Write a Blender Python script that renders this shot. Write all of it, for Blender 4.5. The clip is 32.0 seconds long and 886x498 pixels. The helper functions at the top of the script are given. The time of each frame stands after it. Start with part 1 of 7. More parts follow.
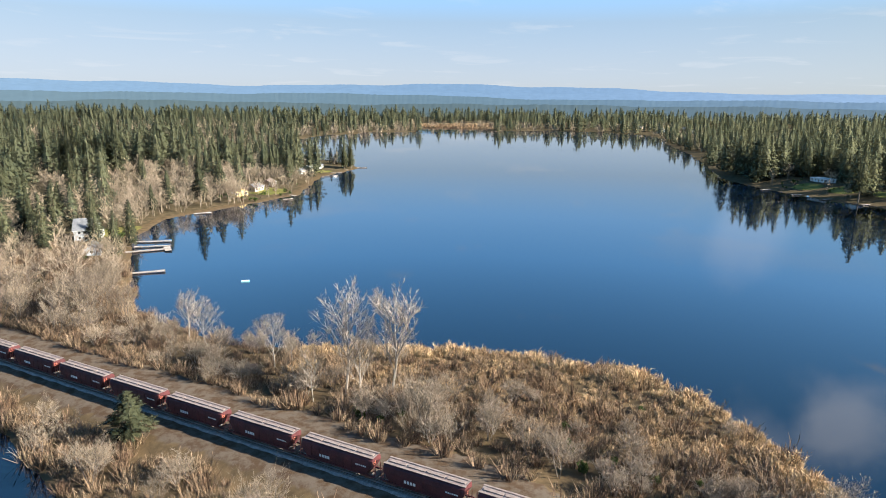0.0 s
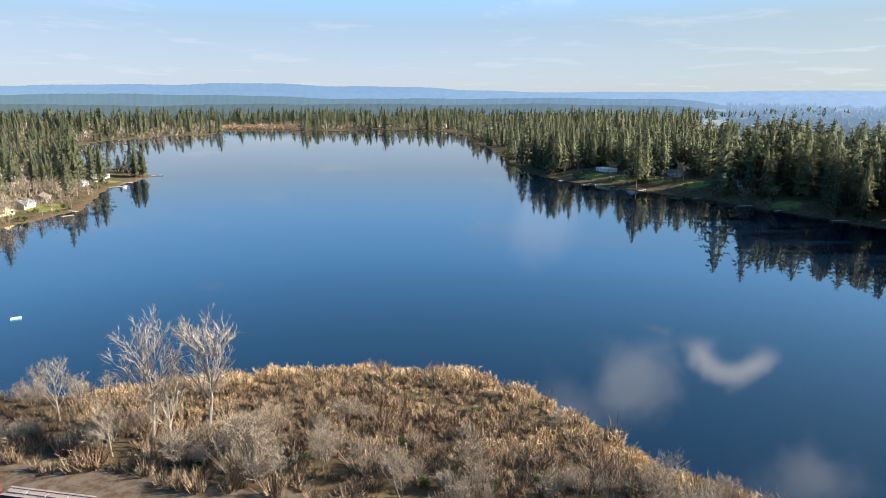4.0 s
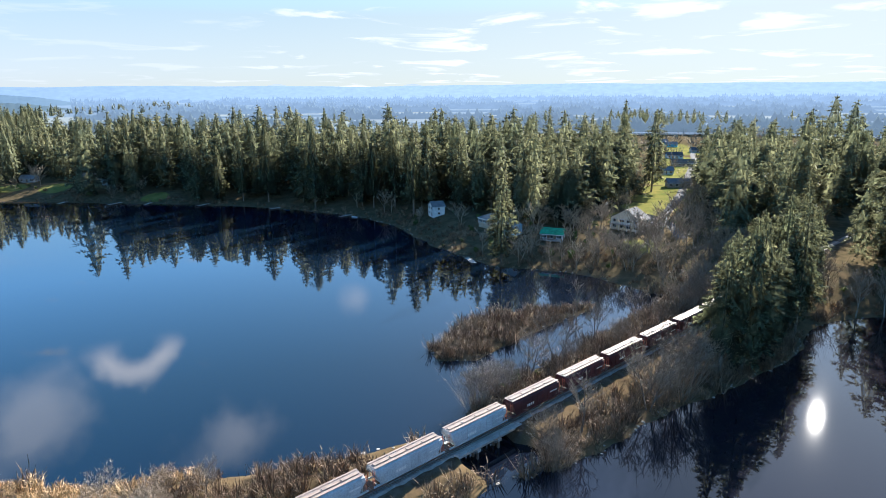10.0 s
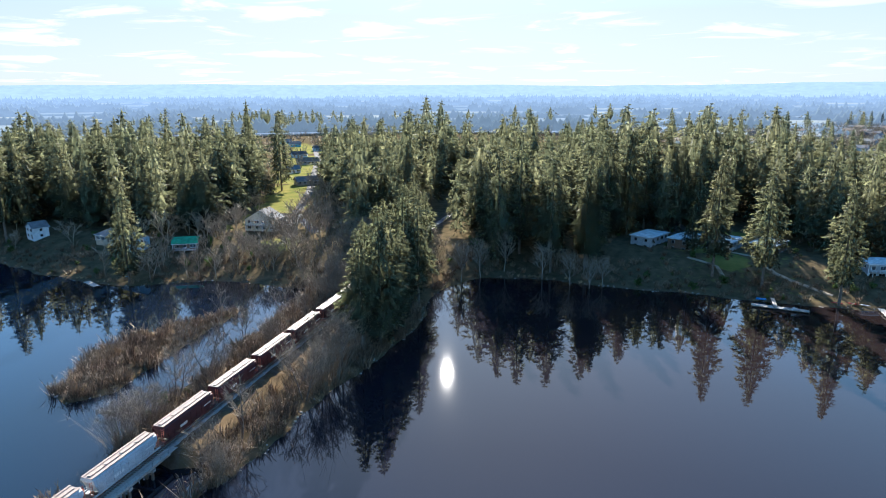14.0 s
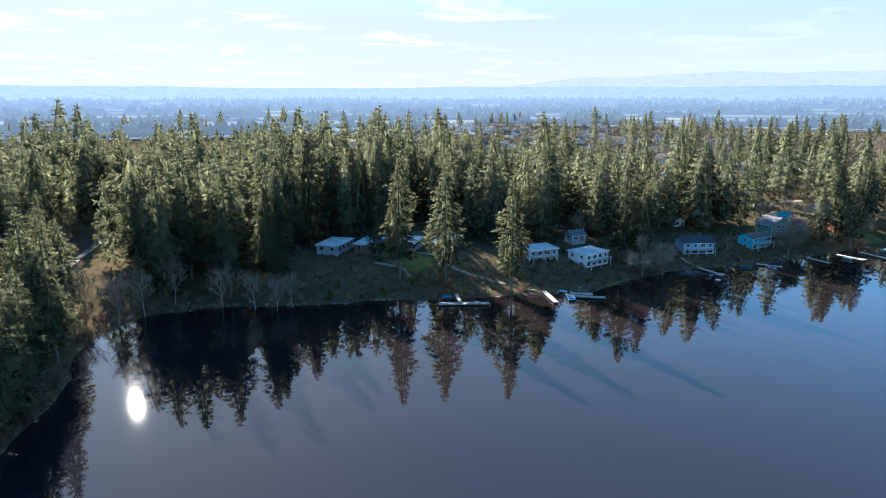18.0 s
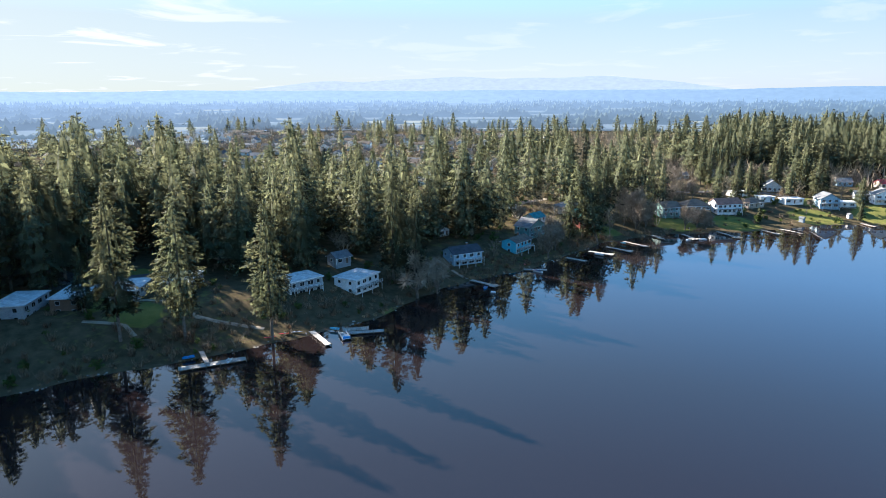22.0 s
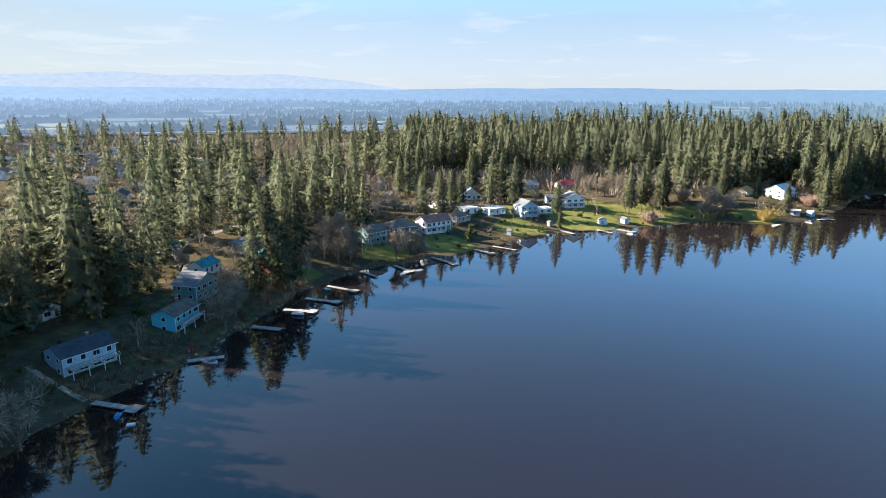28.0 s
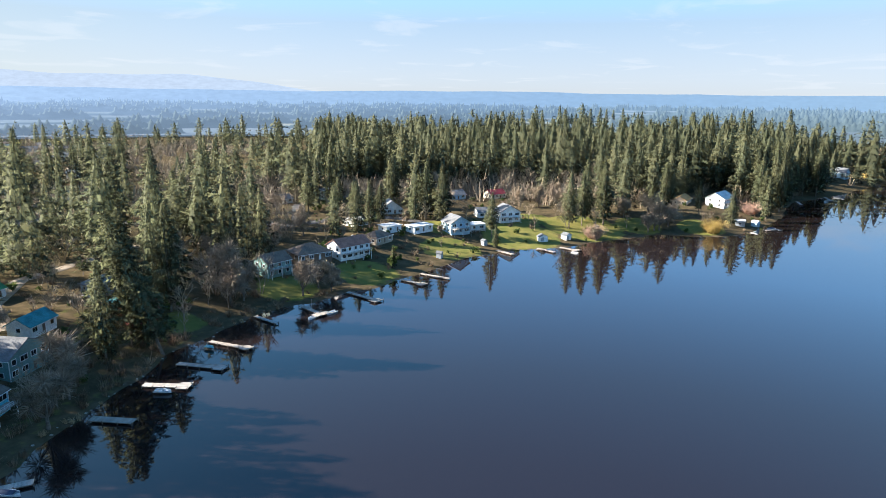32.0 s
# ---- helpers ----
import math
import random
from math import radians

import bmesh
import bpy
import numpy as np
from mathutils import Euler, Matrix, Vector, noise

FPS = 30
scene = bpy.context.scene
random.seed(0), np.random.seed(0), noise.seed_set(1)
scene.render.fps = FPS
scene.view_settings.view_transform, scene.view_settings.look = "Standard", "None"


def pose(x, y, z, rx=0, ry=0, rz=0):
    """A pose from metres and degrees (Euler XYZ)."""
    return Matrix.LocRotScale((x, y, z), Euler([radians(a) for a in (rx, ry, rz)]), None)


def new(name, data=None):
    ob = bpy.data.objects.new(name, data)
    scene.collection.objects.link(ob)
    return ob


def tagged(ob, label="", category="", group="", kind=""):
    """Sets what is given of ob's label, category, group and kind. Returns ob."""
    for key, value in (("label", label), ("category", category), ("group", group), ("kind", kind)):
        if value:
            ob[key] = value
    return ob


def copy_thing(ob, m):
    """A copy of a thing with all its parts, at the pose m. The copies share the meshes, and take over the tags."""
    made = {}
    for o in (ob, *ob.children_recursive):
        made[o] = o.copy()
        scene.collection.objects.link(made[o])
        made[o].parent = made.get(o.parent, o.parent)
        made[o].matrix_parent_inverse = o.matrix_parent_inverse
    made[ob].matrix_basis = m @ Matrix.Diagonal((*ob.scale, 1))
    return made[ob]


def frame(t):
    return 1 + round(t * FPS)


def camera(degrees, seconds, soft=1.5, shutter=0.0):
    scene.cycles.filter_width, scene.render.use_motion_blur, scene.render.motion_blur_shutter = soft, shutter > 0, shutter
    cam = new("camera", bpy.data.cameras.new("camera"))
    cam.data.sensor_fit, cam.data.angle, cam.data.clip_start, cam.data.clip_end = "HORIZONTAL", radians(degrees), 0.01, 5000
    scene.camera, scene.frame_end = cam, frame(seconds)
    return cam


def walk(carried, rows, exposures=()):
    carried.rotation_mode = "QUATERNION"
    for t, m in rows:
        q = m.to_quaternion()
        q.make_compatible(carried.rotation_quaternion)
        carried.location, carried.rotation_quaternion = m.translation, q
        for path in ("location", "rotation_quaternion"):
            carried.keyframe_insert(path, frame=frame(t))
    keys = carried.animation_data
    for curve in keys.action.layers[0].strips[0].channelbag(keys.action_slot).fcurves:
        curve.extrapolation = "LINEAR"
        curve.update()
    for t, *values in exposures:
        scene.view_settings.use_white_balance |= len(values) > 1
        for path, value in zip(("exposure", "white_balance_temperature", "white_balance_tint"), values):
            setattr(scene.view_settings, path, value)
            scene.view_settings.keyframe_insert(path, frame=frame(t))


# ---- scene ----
EXPOSURES = [(0.0, 2.2, 5850, 11), (3.0, 2.22, 5850, 11), (9.0, 2.5, 5650, 11), (13.0, 2.65, 5600, 11), (20.0, 2.6, 5650, 11), (26.0, 2.46, 5900, 11), (32.0, 2.42, 5900, 11)]
# camera: seconds, place, then yaw, pitch and roll in degrees
cam = camera(69.43, 32.0, soft=0.75)
PATH = [
    (0, 0.00, 0.00, 70.75, 0.00, -13.22, 0.66),
    (0.5, 0.05, 3.79, 71.02, -0.92, -13.21, 0.63),
    (1, 0.11, 6.81, 71.35, -1.98, -13.19, 0.54),
    (1.5, 0.14, 8.30, 71.47, -3.04, -13.19, 0.45),
    (2, 0.10, 8.64, 71.41, -4.23, -13.16, 0.37),
    (2.5, 0.11, 8.69, 71.38, -5.63, -13.17, 0.32),
    (3, 0.24, 8.51, 71.39, -7.99, -13.16, 0.28),
    (3.5, 0.19, 8.17, 71.41, -12.23, -13.17, 0.22),
    (5.5, 0.05, 7.78, 71.31, -29.80, -13.25, 0.03),
    (6, -0.12, 7.46, 71.40, -34.22, -13.29, -0.02),
    (6.5, -0.15, 7.18, 71.41, -38.61, -13.32, -0.08),
    (7, -0.21, 6.93, 71.61, -43.02, -13.39, -0.16),
    (7.5, -0.21, 6.65, 71.76, -47.42, -13.47, -0.19),
    (8, -0.34, 6.43, 71.88, -51.89, -13.52, -0.21),
    (8.5, -0.66, 6.10, 72.10, -56.29, -13.58, -0.25),
    (9, -1.02, 5.82, 72.26, -60.74, -13.64, -0.27),
    (9.5, -1.53, 5.60, 72.32, -65.20, -13.67, -0.31),
    (10, -1.93, 5.29, 72.27, -69.60, -13.70, -0.37),
    (10.5, -2.13, 5.00, 72.22, -73.98, -13.71, -0.36),
    (11, -2.41, 4.99, 72.17, -78.23, -13.71, -0.34),
    (11.5, -2.60, 5.01, 72.11, -82.20, -13.71, -0.30),
    (12, -2.76, 4.88, 72.10, -86.12, -13.72, -0.27),
    (12.5, -3.07, 4.92, 72.17, -90.13, -13.72, -0.27),
    (13, -3.31, 4.98, 72.21, -94.18, -13.73, -0.26),
    (13.5, -3.46, 4.77, 72.20, -98.04, -13.74, -0.25),
    (14, -3.53, 4.34, 72.22, -101.90, -13.75, -0.25),
    (14.5, -2.62, 3.67, 72.06, -105.72, -13.76, -0.20),
    (15, -1.10, 2.72, 71.97, -109.48, -13.77, -0.14),
    (15.5, 1.16, 1.54, 71.94, -113.25, -13.76, -0.14),
    (17.5, 12.73, -5.29, 71.88, -126.99, -13.65, -0.10),
    (18, 15.80, -7.68, 71.86, -129.89, -13.60, -0.04),
    (18.5, 19.00, -10.44, 71.87, -132.59, -13.55, -0.04),
    (19, 22.13, -13.31, 71.86, -135.33, -13.50, -0.10),
    (19.5, 25.26, -16.19, 71.86, -138.10, -13.45, -0.16),
    (20, 28.59, -19.23, 71.81, -140.94, -13.40, -0.18),
    (20.5, 32.28, -22.50, 71.76, -143.82, -13.35, -0.16),
    (21, 36.15, -25.96, 71.64, -146.75, -13.32, -0.14),
    (21.5, 39.67, -29.59, 71.61, -149.64, -13.31, -0.14),
    (22, 42.63, -34.28, 71.57, -152.41, -13.29, -0.20),
    (22.5, 45.19, -39.74, 71.60, -154.94, -13.23, -0.26),
    (23, 47.53, -45.35, 71.76, -157.46, -13.21, -0.35),
    (23.5, 49.76, -51.70, 71.98, -160.03, -13.25, -0.40),
    (24, 51.94, -58.51, 72.15, -162.58, -13.29, -0.36),
    (24.5, 54.40, -65.60, 72.22, -165.07, -13.34, -0.27),
    (25, 56.98, -73.48, 72.36, -167.77, -13.39, -0.22),
    (25.5, 59.10, -81.52, 72.22, -170.47, -13.41, -0.15),
    (26, 60.66, -89.24, 72.16, -173.11, -13.43, -0.12),
    (26.5, 61.29, -96.58, 72.28, -175.59, -13.43, -0.09),
    (28.5, 62.21, -121.98, 73.17, -180.24, -13.40, 0.35),
    (29, 62.58, -127.85, 73.20, -180.39, -13.43, 0.45),
    (29.5, 62.73, -133.73, 73.23, -181.51, -13.42, 0.54),
    (30, 62.89, -140.20, 73.13, -182.82, -13.40, 0.63),
    (30.5, 63.19, -147.32, 72.93, -184.17, -13.38, 0.68),
    (31, 63.47, -154.74, 72.55, -185.49, -13.31, 0.70),
    (31.5, 63.42, -162.35, 71.98, -186.57, -13.22, 0.68),
    (32, 62.97, -170.06, 71.34, -187.58, -13.09, 0.67),
]
walk(cam, [(t, pose(x, y, z, 90 + pitch, 0, yaw) @ pose(0, 0, 0, 0, 0, roll)) for t, x, y, z, yaw, pitch, roll in PATH],
     exposures=EXPOSURES)
# ---- light: a low winter sun over the east shore, pale blue sky with thin cloud ----
SUN_ELEV, SUN_DIR = 24.6, Vector((0.977, -0.212, 0.0))


def sky_world():
    w = bpy.data.worlds.new("sky")
    scene.world = w
    w.use_nodes = True
    nt = w.node_tree
    nt.nodes.clear()
    N, L = nt.nodes.new, nt.links.new
    sky = N("ShaderNodeTexSky")
    sky.sky_type, sky.sun_disc = "NISHITA", False
    sky.sun_elevation = radians(SUN_ELEV)
    sky.sun_rotation = math.atan2(SUN_DIR.x, SUN_DIR.y)
    sky.altitude, sky.air_density, sky.dust_density, sky.ozone_density = 100, 1.0, 0.35, 3.0
    co = N("ShaderNodeTexCoord")
    sep = N("ShaderNodeSeparateXYZ")
    L(co.outputs["Generated"], sep.inputs[0])
    up = N("ShaderNodeMath")
    up.operation = "MAXIMUM"
    up.inputs[1].default_value = 0.0
    L(sep.outputs[2], up.inputs[0])
    lift = N("ShaderNodeMath")
    lift.inputs[1].default_value = 0.06
    L(up.outputs[0], lift.inputs[0])
    div = N("ShaderNodeVectorMath")
    div.operation = "DIVIDE"
    L(co.outputs["Generated"], div.inputs[0])
    L(lift.outputs[0], div.inputs[1])
    flat = N("ShaderNodeVectorMath")
    flat.operation = "MULTIPLY"
    flat.inputs[1].default_value = (1, 1, 0)
    L(div.outputs[0], flat.inputs[0])
    big = N("ShaderNodeTexNoise")
    big.inputs["Scale"].default_value, big.inputs["Detail"].default_value, big.inputs["Roughness"].default_value = 0.95, 8, 0.56
    big.inputs["Distortion"].default_value = 0.6
    L(flat.outputs[0], big.inputs["Vector"])
    ramp = N("ShaderNodeMapRange")
    ramp.interpolation_type = "SMOOTHSTEP"
    ramp.inputs[1].default_value, ramp.inputs[2].default_value = 0.545, 0.665
    L(big.outputs[0], ramp.inputs[0])
    # a few rounder clouds higher up
    puff = N("ShaderNodeTexNoise")
    puff.inputs["Scale"].default_value, puff.inputs["Detail"].default_value, puff.inputs["Roughness"].default_value = 2.3, 5, 0.45
    L(flat.outputs[0], puff.inputs["Vector"])
    heap = N("ShaderNodeMapRange")
    heap.interpolation_type = "SMOOTHSTEP"
    heap.inputs[1].default_value, heap.inputs[2].default_value = 0.66, 0.78
    L(puff.outputs[0], heap.inputs[0])
    height = N("ShaderNodeMapRange")
    height.inputs[1].default_value, height.inputs[2].default_value = 0.16, 0.26
    L(up.outputs[0], height.inputs[0])
    # more cloud over the northern half of the sky
    side = N("ShaderNodeMapRange")
    side.interpolation_type = "SMOOTHSTEP"
    side.inputs[1].default_value, side.inputs[2].default_value = -0.35, 0.35
    L(sep.outputs[1], side.inputs[0])
    share = N("ShaderNodeMath")
    share.operation = "MULTIPLY"
    L(height.outputs[0], share.inputs[0])
    L(side.outputs[0], share.inputs[1])
    both = N("ShaderNodeMath")
    both.operation = "MULTIPLY"
    L(heap.outputs[0], both.inputs[0])
    L(share.outputs[0], both.inputs[1])
    most = N("ShaderNodeMath")
    most.operation = "MAXIMUM"
    L(both.outputs[0], most.inputs[0])
    # flat-bottomed clouds low in the sky, most of them under the sun
    to = N("ShaderNodeVectorMath")
    to.operation = "DOT_PRODUCT"
    to.inputs[1].default_value = Vector((math.cos(radians(-4)), math.sin(radians(-4)), 0))
    L(co.outputs["Generated"], to.inputs[0])
    part_ = N("ShaderNodeMapRange")
    part_.interpolation_type = "SMOOTHSTEP"
    part_.inputs[1].default_value, part_.inputs[2].default_value = 0.62, 0.93
    part_.inputs[3].default_value, part_.inputs[4].default_value = 0.22, 1.0
    L(to.outputs["Value"], part_.inputs[0])
    low_sky = N("ShaderNodeMapRange")
    low_sky.interpolation_type = "SMOOTHSTEP"
    low_sky.inputs[1].default_value, low_sky.inputs[2].default_value = 0.26, 0.15
    L(up.outputs[0], low_sky.inputs[0])
    thin = N("ShaderNodeMath")
    thin.operation = "MULTIPLY"
    L(ramp.outputs[0], thin.inputs[0])
    L(part_.outputs[0], thin.inputs[1])
    thin2 = N("ShaderNodeMath")
    thin2.operation = "MULTIPLY"
    L(thin.outputs[0], thin2.inputs[0])
    L(low_sky.outputs[0], thin2.inputs[1])
    L(thin2.outputs[0], most.inputs[1])
    # single soft clouds high over the northern lake: azimuth, elevation, radius of the ring, softness, strength
    rag = N("ShaderNodeTexNoise")
    rag.inputs["Scale"].default_value, rag.inputs["Detail"].default_value = 9.0, 5
    L(co.outputs["Generated"], rag.inputs["Vector"])
    clouds = None
    for az, el_, ring, soft_, amount in ((47.3, 19.8, 0.040, 0.031, 1.0), (56.0, 24.2, 0.0, 0.06, 0.6), (40.0, 28.3, 0.0, 0.055, 0.6), (28.4, 18.0, 0.0, 0.02, 0.35), (64.0, 11.0, 0.0, 0.05, 0.16), (61.0, 27.0, 0.0, 0.06, 0.4)):
        a, e = radians(az), radians(el_)
        mid = Vector((math.cos(a) * math.cos(e), math.sin(a) * math.cos(e), math.sin(e)))
        off = N("ShaderNodeVectorMath")
        off.operation = "SUBTRACT"
        off.inputs[1].default_value = mid
        L(co.outputs["Generated"], off.inputs[0])
        size = N("ShaderNodeVectorMath")
        size.operation = "LENGTH"
        L(off.outputs[0], size.inputs[0])
        # uneven outline
        frayed = N("ShaderNodeMath")
        frayed.operation = "MULTIPLY_ADD"
        frayed.inputs[1].default_value = soft_ * 3.2
        L(rag.outputs[0], frayed.inputs[0])
        L(size.outputs["Value"], frayed.inputs[2])
        gap_ = N("ShaderNodeMath")
        gap_.operation = "SUBTRACT"
        gap_.inputs[1].default_value = ring + soft_ * 1.6
        L(frayed.outputs[0], gap_.inputs[0])
        apart = N("ShaderNodeMath")
        apart.operation = "ABSOLUTE" if ring else "MAXIMUM"
        apart.inputs[1].default_value = 0.0
        L(gap_.outputs[0], apart.inputs[0])
        body = N("ShaderNodeMapRange")
        body.interpolation_type = "SMOOTHSTEP"
        body.inputs[1].default_value, body.inputs[2].default_value = soft_ * (1.0 if ring else 1.5), 0.0
        body.inputs[3].default_value, body.inputs[4].default_value = 0.0, amount
        L(apart.outputs[0], body.inputs[0])
        found = body.outputs[0]
        if ring:
            # open below
            above = N("ShaderNodeSeparateXYZ")
            L(off.outputs[0], above.inputs[0])
            half = N("ShaderNodeMapRange")
            half.interpolation_type = "SMOOTHSTEP"
            half.inputs[1].default_value, half.inputs[2].default_value = -0.014, 0.022
            L(above.outputs[2], half.inputs[0])
            cut = N("ShaderNodeMath")
            cut.operation = "MULTIPLY"
            L(found, cut.inputs[0])
            L(half.outputs[0], cut.inputs[1])
            found = cut.outputs[0]
        union = N("ShaderNodeMath")
        union.operation = "MAXIMUM"
        union.inputs[0].default_value = 0.0
        if clouds:
            L(clouds, union.inputs[0])
        L(found, union.inputs[1])
        clouds = union.outputs[0]
    # a camera's soft shoulder: bright sky near the sun is held back
    hue = N("ShaderNodeHueSaturation")
    hue.inputs["Saturation"].default_value = 1.25
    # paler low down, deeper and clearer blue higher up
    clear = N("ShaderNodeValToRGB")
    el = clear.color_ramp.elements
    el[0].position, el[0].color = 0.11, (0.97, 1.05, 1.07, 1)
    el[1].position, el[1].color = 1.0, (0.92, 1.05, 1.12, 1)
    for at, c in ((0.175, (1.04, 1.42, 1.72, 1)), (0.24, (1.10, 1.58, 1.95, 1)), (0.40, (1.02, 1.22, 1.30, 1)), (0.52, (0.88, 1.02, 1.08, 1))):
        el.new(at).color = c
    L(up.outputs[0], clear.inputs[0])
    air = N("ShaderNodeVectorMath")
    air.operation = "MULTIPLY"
    cast = N("ShaderNodeVectorMath")
    cast.operation = "MULTIPLY"
    cast.inputs[1].default_value = (0.98, 0.88, 1.08)
    L(sky.outputs[0], cast.inputs[0])
    L(cast.outputs[0], hue.inputs["Color"])
    low = N("ShaderNodeVectorMath")
    low.operation = "MULTIPLY_ADD"
    low.inputs[1].default_value, low.inputs[2].default_value = (0.60, 0.60, 0.60), (1, 1, 1)
    L(hue.outputs[0], low.inputs[0])
    soft = N("ShaderNodeVectorMath")
    soft.operation = "DIVIDE"
    L(hue.outputs[0], soft.inputs[0])
    L(low.outputs[0], soft.inputs[1])
    cloud = N("ShaderNodeMix")
    cloud.data_type = "RGBA"
    cloud.inputs["B"].default_value = (1.66, 1.62, 1.54, 1)
    L(most.outputs[0], cloud.inputs["Factor"])
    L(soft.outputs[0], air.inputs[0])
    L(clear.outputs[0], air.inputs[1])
    # cream-coloured haze low under the sun
    cream = N("ShaderNodeMapRange")
    cream.interpolation_type = "SMOOTHSTEP"
    cream.inputs[1].default_value, cream.inputs[2].default_value = 0.1, 0.95
    L(to.outputs["Value"], cream.inputs[0])
    near_ = N("ShaderNodeMath")
    near_.operation = "MULTIPLY"
    L(cream.outputs[0], near_.inputs[0])
    L(low_sky.outputs[0], near_.inputs[1])
    warm = N("ShaderNodeMix")
    warm.data_type, warm.blend_type = "RGBA", "MULTIPLY"
    warm.inputs["B"].default_value = (0.90, 0.885, 0.79, 1)
    L(near_.outputs[0], warm.inputs["Factor"])
    L(air.outputs[0], warm.inputs["A"])
    L(warm.outputs["Result"], cloud.inputs["A"])
    # the single clouds are lit through by the sun
    lit = N("ShaderNodeMix")
    lit.data_type = "RGBA"
    lit.inputs["B"].default_value = (3.1, 3.1, 3.15, 1)
    L(clouds, lit.inputs["Factor"])
    L(cloud.outputs["Result"], lit.inputs["A"])
    bg = N("ShaderNodeBackground")
    bg.inputs[1].default_value = 0.118
    L(lit.outputs["Result"], bg.inputs[0])
    out = N("ShaderNodeOutputWorld")
    L(bg.outputs[0], out.inputs[0])


sky_world()
sun = new("sun", bpy.data.lights.new("sun", "SUN"))
sun.data.energy, sun.data.angle, sun.data.color = 4.3, radians(0.53), (1.0, 0.875, 0.70)
to_sun = (SUN_DIR * math.cos(radians(SUN_ELEV)) + Vector((0, 0, math.sin(radians(SUN_ELEV))))).normalized()
sun.matrix_world = Matrix.Translation((300, -60, 200)) @ to_sun.to_track_quat("Z", "Y").to_matrix().to_4x4()

# ---- materials ----
def material(name, base, other=None, scale=1.0, rough=0.8, metal=0.0, bump=0.0, bump_scale=None, island=0.0, per_object=0.0, detail=4, spec=0.3, fine=None):
    """base and other colour mixed by noise in metres; island / per_object: random value spread."""
    m = bpy.data.materials.new(name)
    m.use_nodes = True
    nt = m.node_tree
    N, L = nt.nodes.new, nt.links.new
    b = nt.nodes["Principled BSDF"]
    b.inputs["Roughness"].default_value, b.inputs["Metallic"].default_value = rough, metal
    b.inputs["Specular IOR Level"].default_value = spec
    b.inputs["Base Color"].default_value = (*base, 1)
    geo = N("ShaderNodeNewGeometry")
    col = None
    if other:
        tex = N("ShaderNodeTexNoise")
        tex.inputs["Scale"].default_value, tex.inputs["Detail"].default_value = scale, detail
        L(geo.outputs["Position"], tex.inputs["Vector"])
        mr = N("ShaderNodeMapRange")
        mr.inputs[1].default_value, mr.inputs[2].default_value = 0.35, 0.65
        L(tex.outputs[0], mr.inputs[0])
        mix = N("ShaderNodeMix")
        mix.data_type = "RGBA"
        mix.inputs["A"].default_value, mix.inputs["B"].default_value = (*base, 1), (*other, 1)
        L(mr.outputs[0], mix.inputs["Factor"])
        col = mix.outputs["Result"]
        if fine:
            t2 = N("ShaderNodeTexNoise")
            t2.inputs["Scale"].default_value, t2.inputs["Detail"].default_value = fine, 3
            L(geo.outputs["Position"], t2.inputs["Vector"])
            m2 = N("ShaderNodeMapRange")
            m2.inputs[1].default_value, m2.inputs[2].default_value = 0.3, 0.7
            m2.inputs[3].default_value, m2.inputs[4].default_value = 0.7, 1.3
            L(t2.outputs[0], m2.inputs[0])
            mu = N("ShaderNodeMix")
            mu.data_type, mu.blend_type = "RGBA", "MULTIPLY"
            mu.inputs["Factor"].default_value = 1
            L(col, mu.inputs["A"])
            L(m2.outputs[0], mu.inputs["B"])
            col = mu.outputs["Result"]
    for amount, make in ((island, lambda: geo.outputs["Random Per Island"]), (per_object, lambda: N("ShaderNodeObjectInfo").outputs["Random"])):
        if amount:
            hsv = N("ShaderNodeHueSaturation")
            mr = N("ShaderNodeMapRange")
            mr.inputs[3].default_value, mr.inputs[4].default_value = 1 - amount, 1 + amount
            L(make(), mr.inputs[0])
            L(mr.outputs[0], hsv.inputs["Value"])
            if col:
                L(col, hsv.inputs["Color"])
            else:
                hsv.inputs["Color"].default_value = (*base, 1)
            col = hsv.outputs[0]
    if col:
        L(col, b.inputs["Base Color"])
    if bump:
        t3 = N("ShaderNodeTexNoise")
        t3.inputs["Scale"].default_value, t3.inputs["Detail"].default_value = bump_scale or scale * 4, 4
        L(geo.outputs["Position"], t3.inputs["Vector"])
        bn = N("ShaderNodeBump")
        bn.inputs["Strength"].default_value, bn.inputs["Distance"].default_value = 1.0, bump
        L(t3.outputs[0], bn.inputs["Height"])
        L(bn.outputs[0], b.inputs["Normal"])
    return m


